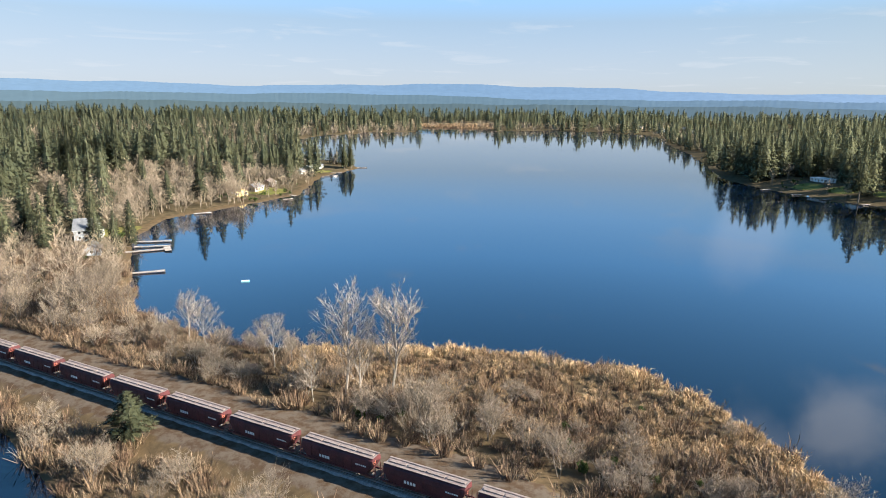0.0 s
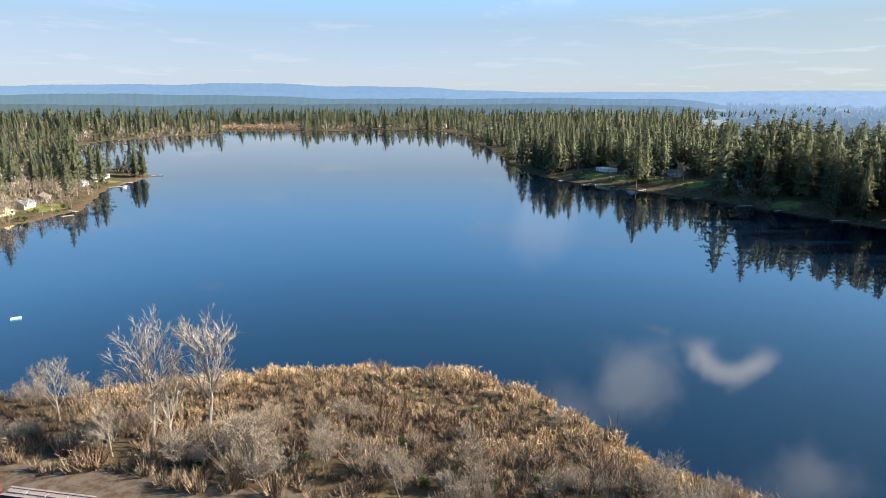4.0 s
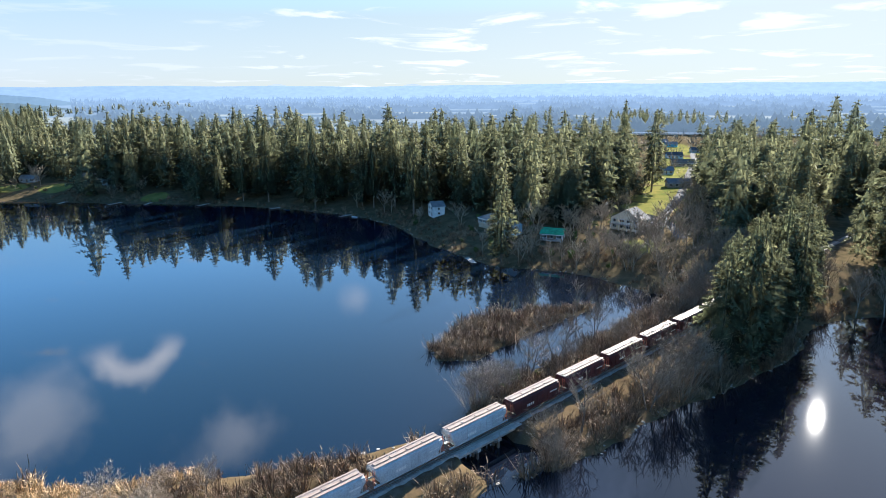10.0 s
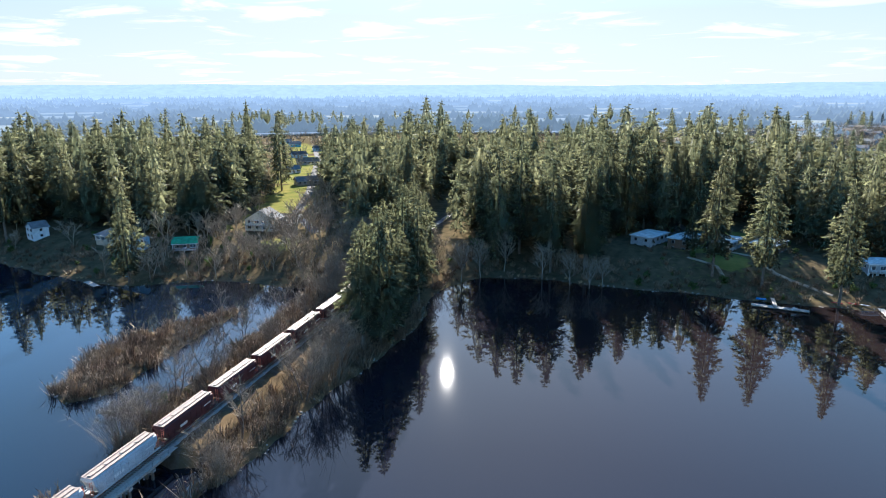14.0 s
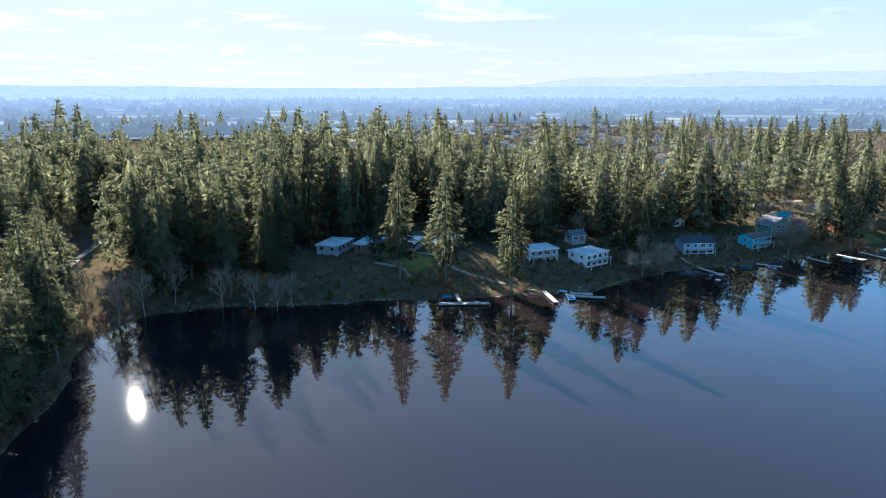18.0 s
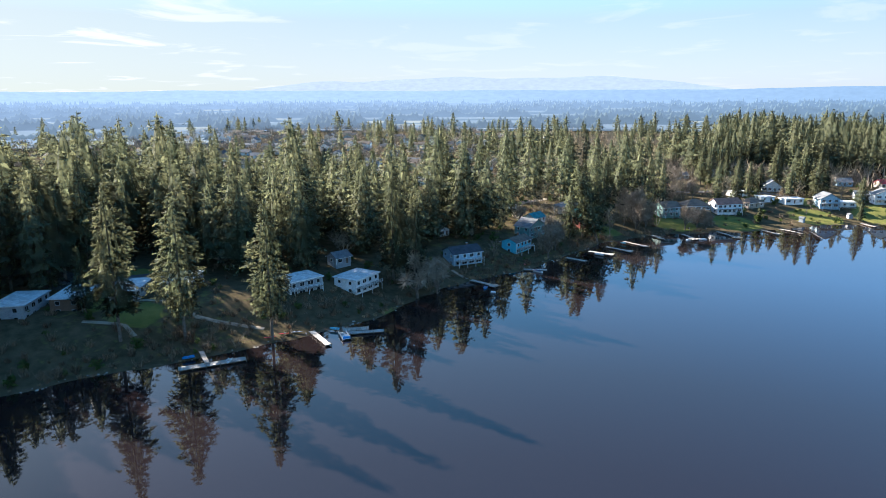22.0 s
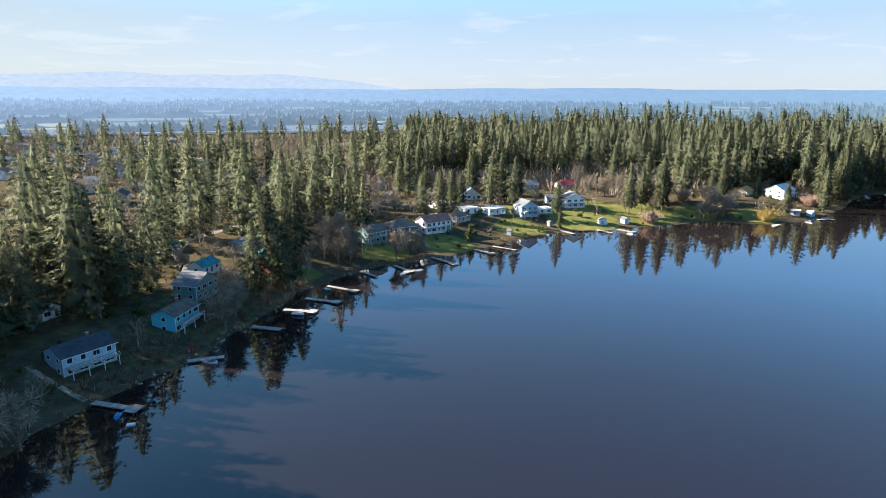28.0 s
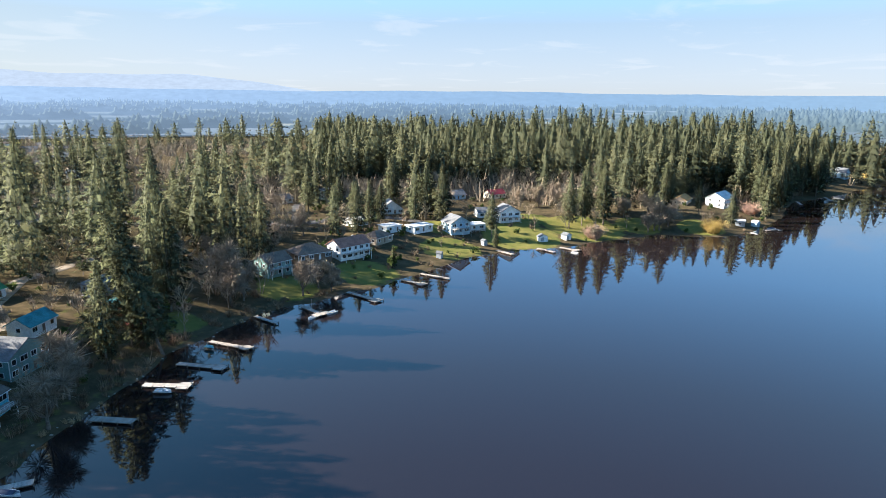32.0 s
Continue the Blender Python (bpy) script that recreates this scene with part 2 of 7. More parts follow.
def leafy(name, base, other, scale=0.12, island=0.22, per_object=0.15, crown=False, through_=0.4):
    """Foliage: a diffuse leaf with a little light coming through; crown: shaded as the soft mass of sprays that it stands for."""
    m = material(name, base, other, scale=scale, rough=0.75, island=island, per_object=per_object, spec=0.12)
    nt = m.node_tree
    b, out = nt.nodes["Principled BSDF"], nt.nodes["Material Output"]
    tr = nt.nodes.new("ShaderNodeBsdfTranslucent")
    mx = nt.nodes.new("ShaderNodeMixShader")
    mx.inputs[0].default_value = through_
    src = b.inputs["Base Color"].links[0].from_socket
    nt.links.new(src, tr.inputs[0])
    nt.links.new(b.outputs[0], mx.inputs[1])
    nt.links.new(tr.outputs[0], mx.inputs[2])
    nt.links.new(mx.outputs[0], out.inputs[0])
    if crown:
        at = nt.nodes.new("ShaderNodeAttribute")
        at.attribute_name = "spray"
        turn = nt.nodes.new("ShaderNodeVectorTransform")
        turn.vector_type, turn.convert_from, turn.convert_to = "NORMAL", "OBJECT", "WORLD"
        nt.links.new(at.outputs["Vector"], turn.inputs[0])
        nt.links.new(turn.outputs[0], b.inputs["Normal"])
        m.cycles.use_bump_map_correction = False
        # sprays of needles let some light pass between them
        gaps = nt.nodes.new("ShaderNodeBsdfTransparent")
        airy = nt.nodes.new("ShaderNodeMixShader")
        airy.inputs[0].default_value = 0.3
        nt.links.new(mx.outputs[0], airy.inputs[1])
        nt.links.new(gaps.outputs[0], airy.inputs[2])
        nt.links.new(airy.outputs[0], out.inputs[0])
    return m


FIR = leafy("fir_needles", (0.084, 0.096, 0.052), (0.117, 0.119, 0.064), crown=True, per_object=0.22, through_=0.38)
FIR_FAR = leafy("fir_needles_wood", (0.082, 0.094, 0.053), (0.117, 0.119, 0.065), scale=0.05, crown=True, through_=0.38)
BARK = material("bark", (0.10, 0.075, 0.055), (0.17, 0.14, 0.11), scale=1.5, bump=0.05)
TWIG = material("bare_twigs", (0.150, 0.116, 0.080), (0.27, 0.215, 0.15), scale=0.08, island=0.3, per_object=0.2)
PALE_BARK = material("pale_bark", (0.30, 0.26, 0.21), (0.21, 0.175, 0.135), scale=0.6, island=0.2)
PALE_TWIG = material("pale_twigs", (0.20, 0.152, 0.103), (0.31, 0.248, 0.175), scale=0.15, island=0.3, per_object=0.2)
SHRUB = material("dry_shrub", (0.100, 0.060, 0.034), (0.225, 0.160, 0.096), scale=0.12, island=0.6)
GOLD_REED = material("golden_reed", (0.50, 0.36, 0.19), (0.30, 0.20, 0.10), scale=0.25, island=0.4)
REED = material("dry_reed", (0.38, 0.265, 0.14), (0.19, 0.12, 0.064), scale=0.1, island=0.5)
IVY = leafy("ivy_leaves", (0.045, 0.075, 0.02), (0.09, 0.11, 0.03), scale=0.5)


def ground_material():
    m = bpy.data.materials.new("ground_cover")
    m.use_nodes = True
    nt = m.node_tree
    N, L = nt.nodes.new, nt.links.new
    b = nt.nodes["Principled BSDF"]
    b.inputs["Roughness"].default_value, b.inputs["Specular IOR Level"].default_value = 1.0, 0.0
    geo, at = N("ShaderNodeNewGeometry"), N("ShaderNodeAttribute")
    at.attribute_name = "cover"
    sep = N("ShaderNodeSeparateColor")
    L(at.outputs["Color"], sep.inputs[0])

    def noise_mix(c1, c2, scale, lo=0.35, hi=0.65):
        t = N("ShaderNodeTexNoise")
        t.inputs["Scale"].default_value, t.inputs["Detail"].default_value, t.inputs["Roughness"].default_value = scale, 6, 0.65
        L(geo.outputs["Position"], t.inputs["Vector"])
        r = N("ShaderNodeMapRange")
        r.inputs[1].default_value, r.inputs[2].default_value = lo, hi
        L(t.outputs[0], r.inputs[0])
        x = N("ShaderNodeMix")
        x.data_type = "RGBA"
        x.inputs["A"].default_value, x.inputs["B"].default_value = (*c1, 1), (*c2, 1)
        L(r.outputs[0], x.inputs["Factor"])
        return x.outputs["Result"]

    def over(a, c, f):
        # ragged edge between covers
        t = N("ShaderNodeTexNoise")
        t.inputs["Scale"].default_value, t.inputs["Detail"].default_value = 0.35, 5
        L(geo.outputs["Position"], t.inputs["Vector"])
        s = N("ShaderNodeMath")
        s.operation = "ADD"
        L(f, s.inputs[0])
        L(t.outputs[0], s.inputs[1])
        r = N("ShaderNodeMapRange")
        r.inputs[1].default_value, r.inputs[2].default_value = 0.85, 1.1
        L(s.outputs[0], r.inputs[0])
        x = N("ShaderNodeMix")
        x.data_type = "RGBA"
        L(r.outputs[0], x.inputs["Factor"])
        L(a, x.inputs["A"])
        L(c, x.inputs["B"])
        return x.outputs["Result"]

    litter = noise_mix((0.055, 0.047, 0.026), (0.115, 0.086, 0.05), 0.25)
    grass = noise_mix((0.10, 0.115, 0.032), (0.20, 0.175, 0.055), 0.12)
    gravel = noise_mix((0.075, 0.050, 0.031), (0.115, 0.092, 0.068), 0.45, 0.4, 0.6)
    dry = noise_mix((0.125, 0.088, 0.047), (0.07, 0.052, 0.03), 0.3)
    c = over(litter, grass, sep.outputs[0])
    c = over(c, dry, sep.outputs[2])
    c = over(c, gravel, sep.outputs[1])
    L(c, b.inputs["Base Color"])
    t = N("ShaderNodeTexNoise")
    t.inputs["Scale"].default_value, t.inputs["Detail"].default_value = 2.0, 6
    L(geo.outputs["Position"], t.inputs["Vector"])
    bn = N("ShaderNodeBump")
    bn.inputs["Distance"].default_value = 0.05
    L(t.outputs[0], bn.inputs["Height"])
    L(bn.outputs[0], b.inputs["Normal"])
    return m


def water_material():
    m = bpy.data.materials.new("lake_water")
    m.use_nodes = True
    nt = m.node_tree
    N, L = nt.nodes.new, nt.links.new
    b = nt.nodes["Principled BSDF"]
    b.inputs["IOR"].default_value = 1.62
    geo = N("ShaderNodeNewGeometry")
    # calm patches and faintly ruffled ones
    t = N("ShaderNodeTexNoise")
    t.inputs["Scale"].default_value, t.inputs["Detail"].default_value = 0.006, 3
    L(geo.outputs["Position"], t.inputs["Vector"])
    r = N("ShaderNodeMapRange")
    r.inputs[1].default_value, r.inputs[2].default_value = 0.4, 0.65
    r.inputs[3].default_value, r.inputs[4].default_value = 0.015, 0.06
    L(t.outputs[0], r.inputs[0])
    # browner base colour in the southern lake, bluer in the northern one
    xyz = N("ShaderNodeSeparateXYZ")
    L(geo.outputs["Position"], xyz.inputs[0])
    k = N("ShaderNodeMapRange")
    k.interpolation_type = "SMOOTHSTEP"
    k.inputs[1].default_value, k.inputs[2].default_value = -160, 120
    L(xyz.outputs[1], k.inputs[0])
    x = N("ShaderNodeMix")
    x.data_type = "RGBA"
    x.inputs["A"].default_value, x.inputs["B"].default_value = (0.0132, 0.0092, 0.0095, 1), (0.0018, 0.006, 0.0145, 1)
    L(k.outputs[0], x.inputs["Factor"])
    L(x.outputs["Result"], b.inputs["Base Color"])
    still = N("ShaderNodeMapRange")
    still.inputs[1].default_value, still.inputs[2].default_value, still.inputs[3].default_value = 50, 230, 0.33
    L(xyz.outputs[1], still.inputs[0])
    ro = N("ShaderNodeMath")
    ro.operation = "MULTIPLY"
    L(r.outputs[0], ro.inputs[0])
    L(still.outputs[0], ro.inputs[1])
    L(ro.outputs[0], b.inputs["Roughness"])
    w = N("ShaderNodeTexNoise")
    w.inputs["Scale"].default_value, w.inputs["Detail"].default_value = 0.8, 3
    L(geo.outputs["Position"], w.inputs["Vector"])
    bn = N("ShaderNodeBump")
    bn.inputs["Distance"].default_value, bn.inputs["Strength"].default_value = 0.0002, 1.0
    L(w.outputs[0], bn.inputs["Height"])
    L(bn.outputs[0], b.inputs["Normal"])
    return m


GROUND, WATER = ground_material(), water_material()

# ---- plan: two lakes joined under a railway bridge ----
NORTH_LAKE = [(-104, 206), (-85, 190), (-65, 177), (-45, 172), (-20, 172), (2, 172), (27, 168), (48, 159), (60, 146), (68, 130), (71, 112), (78, 96),
              (90, 77), (100, 66), (108, 56), (114, 50), (125, 48), (148, 41), (169, 32), (193, 22), (217, 11), (234, 8), (242, 22), (250, 34),
              (255, 45), (252, 67), (259, 88), (280, 115), (320, 155), (339, 193), (346, 249), (342, 305), (327, 367), (312, 435)]
NORTH_LAKE += [(283, 488), (268, 535), (263, 600), (285, 690), (300, 737), (340, 900), (371, 1080), (436, 1330), (440, 1400), (296, 1504), (200, 1500),
               (104, 1458), (106, 1600), (-60, 1640), (-52, 1442), (-143, 1341), (-237, 1235), (-260, 1000), (-200, 770), (-117, 734), (-84, 664), (-112, 581),
               (-108, 470), (-126, 436), (-146, 400), (-163, 371), (-157, 317), (-138, 275), (-118, 232)]
SOUTH_LAKE = [(-400, 250), (-250, 205), (-130, 148), (-91, 122), (-75, 106), (-52, 92), (0, 68), (60, 44), (94, 36), (103, 34), (112, 22), (126, 14),
              (137, 8), (152, -4), (176, -22), (190, -30), (206, -34), (226, -46), (233, -63), (230, -80), (208, -110), (197, -130), (183, -150), (170, -173),
              (161, -192), (155, -209), (155, -230), (147, -258), (136, -278), (129, -302), (118, -345), (108, -365), (96, -384), (80, -394)]
SOUTH_LAKE += [(63, -407), (42, -425), (27, -441), (12, -457), (-9, -467), (-38, -472), (-66, -486), (-97, -498), (-135, -490), (-160, -503), (-205, -542),
               (-254, -602), (-328, -642), (-418, -700), (-700, -800), (-1000, -500), (-700, 100)]
ISLAND = [(150, 63), (160, 69), (183, 68), (199, 56), (207, 40), (217, 29), (203, 34), (188, 41), (169, 48), (156, 55)]
CHANNEL = [(111, 53), (124, 47), (115, 27), (102, 33)]
RAIL_A, RAIL_B = np.array([-420.0, 310.6]), np.array([420.0, -116.2])
RAIL_DIR = (RAIL_B - RAIL_A) / np.linalg.norm(RAIL_B - RAIL_A)
RAIL_NORMAL = np.array([-RAIL_DIR[1], RAIL_DIR[0]])
RAIL_Z = 3.3


def polygon_distance(px, py, poly):
    """Signed distance to a polygon, positive outside."""
    best, inside = np.full(px.shape, 1e18), np.zeros(px.shape, bool)
    n = len(poly)
    for i in range(n):
        (ax, ay), (bx, by) = poly[i], poly[(i + 1) % n]
        ex, ey = bx - ax, by - ay
        k = np.clip(((px - ax) * ex + (py - ay) * ey) / (ex * ex + ey * ey), 0, 1)
        best = np.minimum(best, (px - ax - k * ex) ** 2 + (py - ay - k * ey) ** 2)
        cross = (ay > py) != (by > py)
        with np.errstate(divide="ignore", invalid="ignore"):
            inside ^= cross & (px < (bx - ax) * (py - ay) / (by - ay if by != ay else 1e-9) + ax)
    d = np.sqrt(best)
    return np.where(inside, -d, d)


def smooth(a, b, x):
    k = np.clip((x - a) / (b - a), 0, 1)
    return k * k * (3 - 2 * k)


def wobble(x, y, size, seed=0.0):
    """Cheap smooth noise of about -1 to 1."""
    a, b = x / size + seed, y / size - seed * 1.7
    return (np.sin(a + 1.3 * np.sin(b * 0.9 + seed)) + np.sin(b * 1.13 + 1.7 * np.sin(a * 0.71)) + np.sin((a + b) * 0.63 + 2.1 + seed)) / 3


def shore(x, y):
    """Metres from the water, negative in it."""
    x, y = np.asarray(x, float), np.asarray(y, float)
    wx, wy = x + 1.6 * wobble(x, y, 5.0, 1.0) + 0.7 * wobble(x, y, 1.9, 4.0), y + 1.6 * wobble(x, y, 5.3, 2.0) + 0.7 * wobble(x, y, 2.1, 3.0)
    d = np.minimum(polygon_distance(wx, wy, NORTH_LAKE), polygon_distance(wx, wy, SOUTH_LAKE))
    d = np.minimum(d, polygon_distance(x, y, CHANNEL))
    return np.maximum(d, -polygon_distance(wx, wy, ISLAND))


def rail_offset(x, y):
    """Metres along the line from its west end, and to its north side."""
    dx, dy = np.asarray(x, float) - RAIL_A[0], np.asarray(y, float) - RAIL_A[1]
    return dx * RAIL_DIR[0] + dy * RAIL_DIR[1], dx * RAIL_NORMAL[0] + dy * RAIL_NORMAL[1]


def ground_height(x, y, d=None):
    x, y = np.asarray(x, float), np.asarray(y, float)
    d = shore(x, y) if d is None else d
    s, n = rail_offset(x, y)
    # steep bank on the east and south-east shores, gentle elsewhere
    steep = smooth(120, 200, x) * smooth(1000, 300, np.abs(y)) + smooth(-250, -330, y) * 0.8
    low = smooth(95, 55, np.abs(n)) * smooth(215, 150, x) * smooth(-260, -120, x)
    rise = (1.6 + 5.5 * np.clip(steep, 0, 1)) * smooth(0, 42, d) + 3.0 * smooth(30, 220, d) + 6 * smooth(300, 1500, d)
    rise = rise * (1 - low) + low * 0.7 * smooth(0, 10, d)
    h = np.where(d > 0, np.minimum(0.22 * d, 0.5) + rise + 0.25 * wobble(x, y, 9.0) * smooth(1, 12, d) + 1.2 * wobble(x, y, 60.0, 5.0) * smooth(20, 90, d) * (1 - low), np.maximum(0.3 * d, -3.0))
    # railway bank
    half_n, half_s = 5.0 + 11.0 * smooth(520, 470, s), 4.5 + 3.0 * smooth(520, 470, s)
    out = np.where(n > 0, n - half_n, -n - half_s)
    bank = np.where(out > 0, RAIL_Z - 0.62 * out, RAIL_Z) - 0.35 * smooth(2.4, 4.5, np.abs(n))
    over = polygon_distance(x, y, CHANNEL)
    bank = np.where(over < 1.0, -3.0, bank)
    return np.where(over < 1.0, np.minimum(h, -1.0), np.maximum(h, np.minimum(bank, RAIL_Z)))


def mesh_object(name, verts, faces, mat, parent=None, smooth_faces=False):
    me = bpy.data.meshes.new(name)
    verts, faces = np.asarray(verts, np.float32), np.asarray(faces, np.int32)
    k = faces.shape[1]
    me.vertices.add(len(verts))
    me.vertices.foreach_set("co", verts.ravel())
    me.loops.add(faces.size)
    me.loops.foreach_set("vertex_index", faces.ravel())
    me.polygons.add(len(faces))
    me.polygons.foreach_set("loop_start", np.arange(0, faces.size, k, dtype=np.int32))
    if smooth_faces:
        me.polygons.foreach_set("use_smooth", np.ones(len(faces), bool))
    me.update(calc_edges=True)
    me.validate()
    if mat:
        me.materials.append(mat)
    ob = new(name, me)
    if parent:
        ob.parent = parent
    return ob


def spread(lo, hi, step, far_lo, far_hi):
    """Even steps from lo to hi, widening beyond."""
    v = list(np.arange(lo, hi + 0.01, step))
    g = step
    while v[-1] < far_hi:
        g *= 1.16
        v.append(v[-1] + min(g, 300))
    g = step
    while v[0] > far_lo:
        g *= 1.16
        v.insert(0, v[0] - min(g, 300))
    return np.array(v)


# x, y, radius: kept free of trees
CLEARINGS = [(217, 22, 11), (214, 34, 8), (236, -52, 9), (250, -56, 8), (263, -60, 7), (222, -128, 13), (206, -143, 14), (193, -160, 13), (182, -178, 11), (212, -160, 11), (234, -136, 8), (250, -172, 14), (172, -192, 9), (166, -205, 9), (-165, 305, 11), (-154, 308, 10), (-146, 312, 8), (-168, 297, 9), (-161, 284, 8), (-160, -532, 13), (-146, -545, 12), (-172, -540, 11), (-10, -560, 14), (25, -555, 12), (-28, -575, 12), (60, -560, 12), (84, -565, 10), (60, -485, 10)]
LAWNS = [(345, 24, 17), (375, 20, 17), (405, 18, 18), (440, 14, 20), (480, 12, 22), (530, 10, 24), (580, 8, 26), (640, 6, 30), (710, 4, 32), (790, 10, 34), (282, 18, 10), (236, -160, 13), (250, -182, 13), (215, -158, 8),
         (150, -212, 8), (20, -465, 16), (-20, -487, 22), (-60, -505, 24), (-95, -512, 14), (60, -425, 14), (90, -405, 12), (-130, -506, 14), (-140, 290, 14), (-165, 330, 16),
         (-135, 480, 18), (120, -370, 8), (298, 522, 12), (312, 496, 12), (330, 470, 12), (342, 440, 12), (345, 350, 10), (-120, 620, 12), (-30, -520, 16), (20, -500, 16)]


def grass_cover(x, y):
    g = np.zeros_like(np.asarray(x, float))
    for a, b, r in LAWNS:
        g = np.maximum(g, smooth(r * 1.15, r * 0.7, np.hypot(x - a, y - b)))
    return g


def build_ground():
    xs, ys = spread(-270, 420, 3.0, -5600, 5600), spread(-620, 560, 3.0, -5600, 5600)
    gx, gy = np.meshgrid(xs, ys)
    d = shore(gx, gy)
    h = ground_height(gx, gy, d)
    verts = np.stack([gx, gy, h], -1).reshape(-1, 3)
    nx, ny = len(xs), len(ys)
    i = (np.arange(ny - 1)[:, None] * nx + np.arange(nx - 1)[None]).ravel()
    ob = mesh_object("ground", verts, np.stack([i, i + 1, i + nx + 1, i + nx], 1), GROUND, smooth_faces=True)
    s, n = rail_offset(gx, gy)
    a = np.zeros((verts.shape[0], 4), np.float32)
    r = np.hypot(gx, gy)
    a[:, 0] = np.maximum(np.maximum(grass_cover(gx, gy), 0.5 * smooth(900, 1100, r) * (wobble(gx, gy, 130.0, 3.0) > 0.35) * (gx > 300)), 0.15 * smooth(26, 10, np.abs(n)) * (n < -6) * (gx > 100)).ravel()
    bank = smooth(44, 30, np.hypot(gx - 200, gy + 155)) + smooth(70, 50, np.hypot(gx - 140, gy + 320))
    a[:, 0] = np.maximum(a[:, 0], 0.3 * np.clip(bank, 0, 1).ravel())
    half_n = 2.6 + 13.0 * smooth(520, 470, s)
    a[:, 1] = np.maximum(smooth(2, -1, np.where(n > 0, n - half_n, -n - 3.0 - 4.0 * smooth(520, 470, s))), smooth(2.2, 0.8, np.abs(d - 0.8)) * 0.5 * (np.abs(n) > 40)).ravel()
    strip = smooth(85, 60, np.abs(n)) * smooth(130, 100, gx) * smooth(-140, -110, gx)
    a[:, 2] = np.maximum.reduce([strip * 0.9, smooth(0.5, 0, polygon_distance(gx, gy, ISLAND)), smooth(30, 20, np.abs(n)) * (gx > 110) * (gx < 240) * 0.8, smooth(9, 3, d) * (gx < 0) * (gy > 180) * 0.9]).ravel()
    a[:, 3] = 1
    at = ob.data.attributes.new("cover", "FLOAT_COLOR", "POINT")
    at.data.foreach_set("color", a.ravel())
    tagged(ob, "winter ground of dry grass, leaf litter and gravel around the lakes", "ground", kind="structure")


build_ground()
lake = mesh_object("water", [(-1300, -1000, 0), (900, -1000, 0), (900, 1900, 0), (-1300, 1900, 0)], [(0, 1, 2, 3)], WATER)
tagged(lake, "calm dark lake water mirroring sky and trees", "lake", kind="structure")


# far tree lines and hills, blue with distance: haze painted as glow, paler sunward
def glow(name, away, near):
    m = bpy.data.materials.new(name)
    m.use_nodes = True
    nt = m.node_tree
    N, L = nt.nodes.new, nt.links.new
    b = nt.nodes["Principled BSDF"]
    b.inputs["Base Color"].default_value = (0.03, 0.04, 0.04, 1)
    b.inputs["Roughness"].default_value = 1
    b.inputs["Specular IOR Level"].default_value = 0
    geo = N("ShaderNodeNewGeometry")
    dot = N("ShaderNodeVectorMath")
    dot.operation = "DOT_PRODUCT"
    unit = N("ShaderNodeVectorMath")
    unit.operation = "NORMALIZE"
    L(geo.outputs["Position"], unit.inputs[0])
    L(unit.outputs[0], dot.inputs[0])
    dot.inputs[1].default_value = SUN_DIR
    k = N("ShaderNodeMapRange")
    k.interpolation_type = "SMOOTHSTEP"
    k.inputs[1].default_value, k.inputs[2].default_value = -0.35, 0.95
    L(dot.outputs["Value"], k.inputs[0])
    # haze put into the emission colour, mixed by nearness to the sun's side
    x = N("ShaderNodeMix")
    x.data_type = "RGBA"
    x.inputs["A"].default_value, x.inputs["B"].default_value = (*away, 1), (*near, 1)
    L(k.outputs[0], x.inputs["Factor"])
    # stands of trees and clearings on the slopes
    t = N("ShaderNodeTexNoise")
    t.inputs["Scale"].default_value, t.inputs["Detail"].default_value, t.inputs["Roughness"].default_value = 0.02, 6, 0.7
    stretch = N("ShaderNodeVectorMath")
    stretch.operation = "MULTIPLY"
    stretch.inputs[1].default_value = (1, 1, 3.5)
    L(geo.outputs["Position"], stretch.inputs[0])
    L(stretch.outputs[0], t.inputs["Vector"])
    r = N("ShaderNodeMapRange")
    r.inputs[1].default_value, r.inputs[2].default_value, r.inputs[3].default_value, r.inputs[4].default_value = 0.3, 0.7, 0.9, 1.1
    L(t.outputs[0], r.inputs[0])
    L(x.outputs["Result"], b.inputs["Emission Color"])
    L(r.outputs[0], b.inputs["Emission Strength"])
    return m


def backdrop_band(name, radius, a0, a1, low, high, rough_top, mat, seed, knobs=9.0):
    """A long wooded rise along an arc round the lakes (degrees from +x), with an uneven crest and a sloping face."""
    rng = np.random.default_rng(seed)
    n = max(40, int((a1 - a0) * 8))
    t = np.linspace(a0, a1, n)
    a = np.radians(t)
    # waves that close on themselves round the ring
    wave = np.zeros(n)
    for f, w in ((3, 0.35), (7, 0.3), (13, 0.2), (29, 0.15), (61, 0.08)):
        wave += w * np.sin(f * a + rng.uniform(0, 6.28))
    top = low + (high - low) * np.clip(0.5 + 0.6 * wave, 0, 1.1) + rng.uniform(0, rough_top, n)
    if a1 - a0 < 300:
        top = top * smooth(0, knobs, t - a0) * smooth(0, knobs, a1 - t) + 20
    rows = []
    for back, k in ((0, 0.0), (60, 0.55), (120, 1.0)):
        rows.append(np.stack([(radius + back) * np.cos(a), (radius + back) * np.sin(a), top * k - (1 - k) * 4], -1))
    v = np.concatenate(rows)
    i = np.arange(n - 1)
    f = np.concatenate([np.stack([i + k * n, i + 1 + k * n, i + 1 + (k + 1) * n, i + (k + 1) * n], 1) for k in range(2)])
    ob = mesh_object(name, v, f, mat, smooth_faces=True)
    tagged(ob, "wooded hills far behind the lakes, blue with painted haze", "hills", kind="structure")


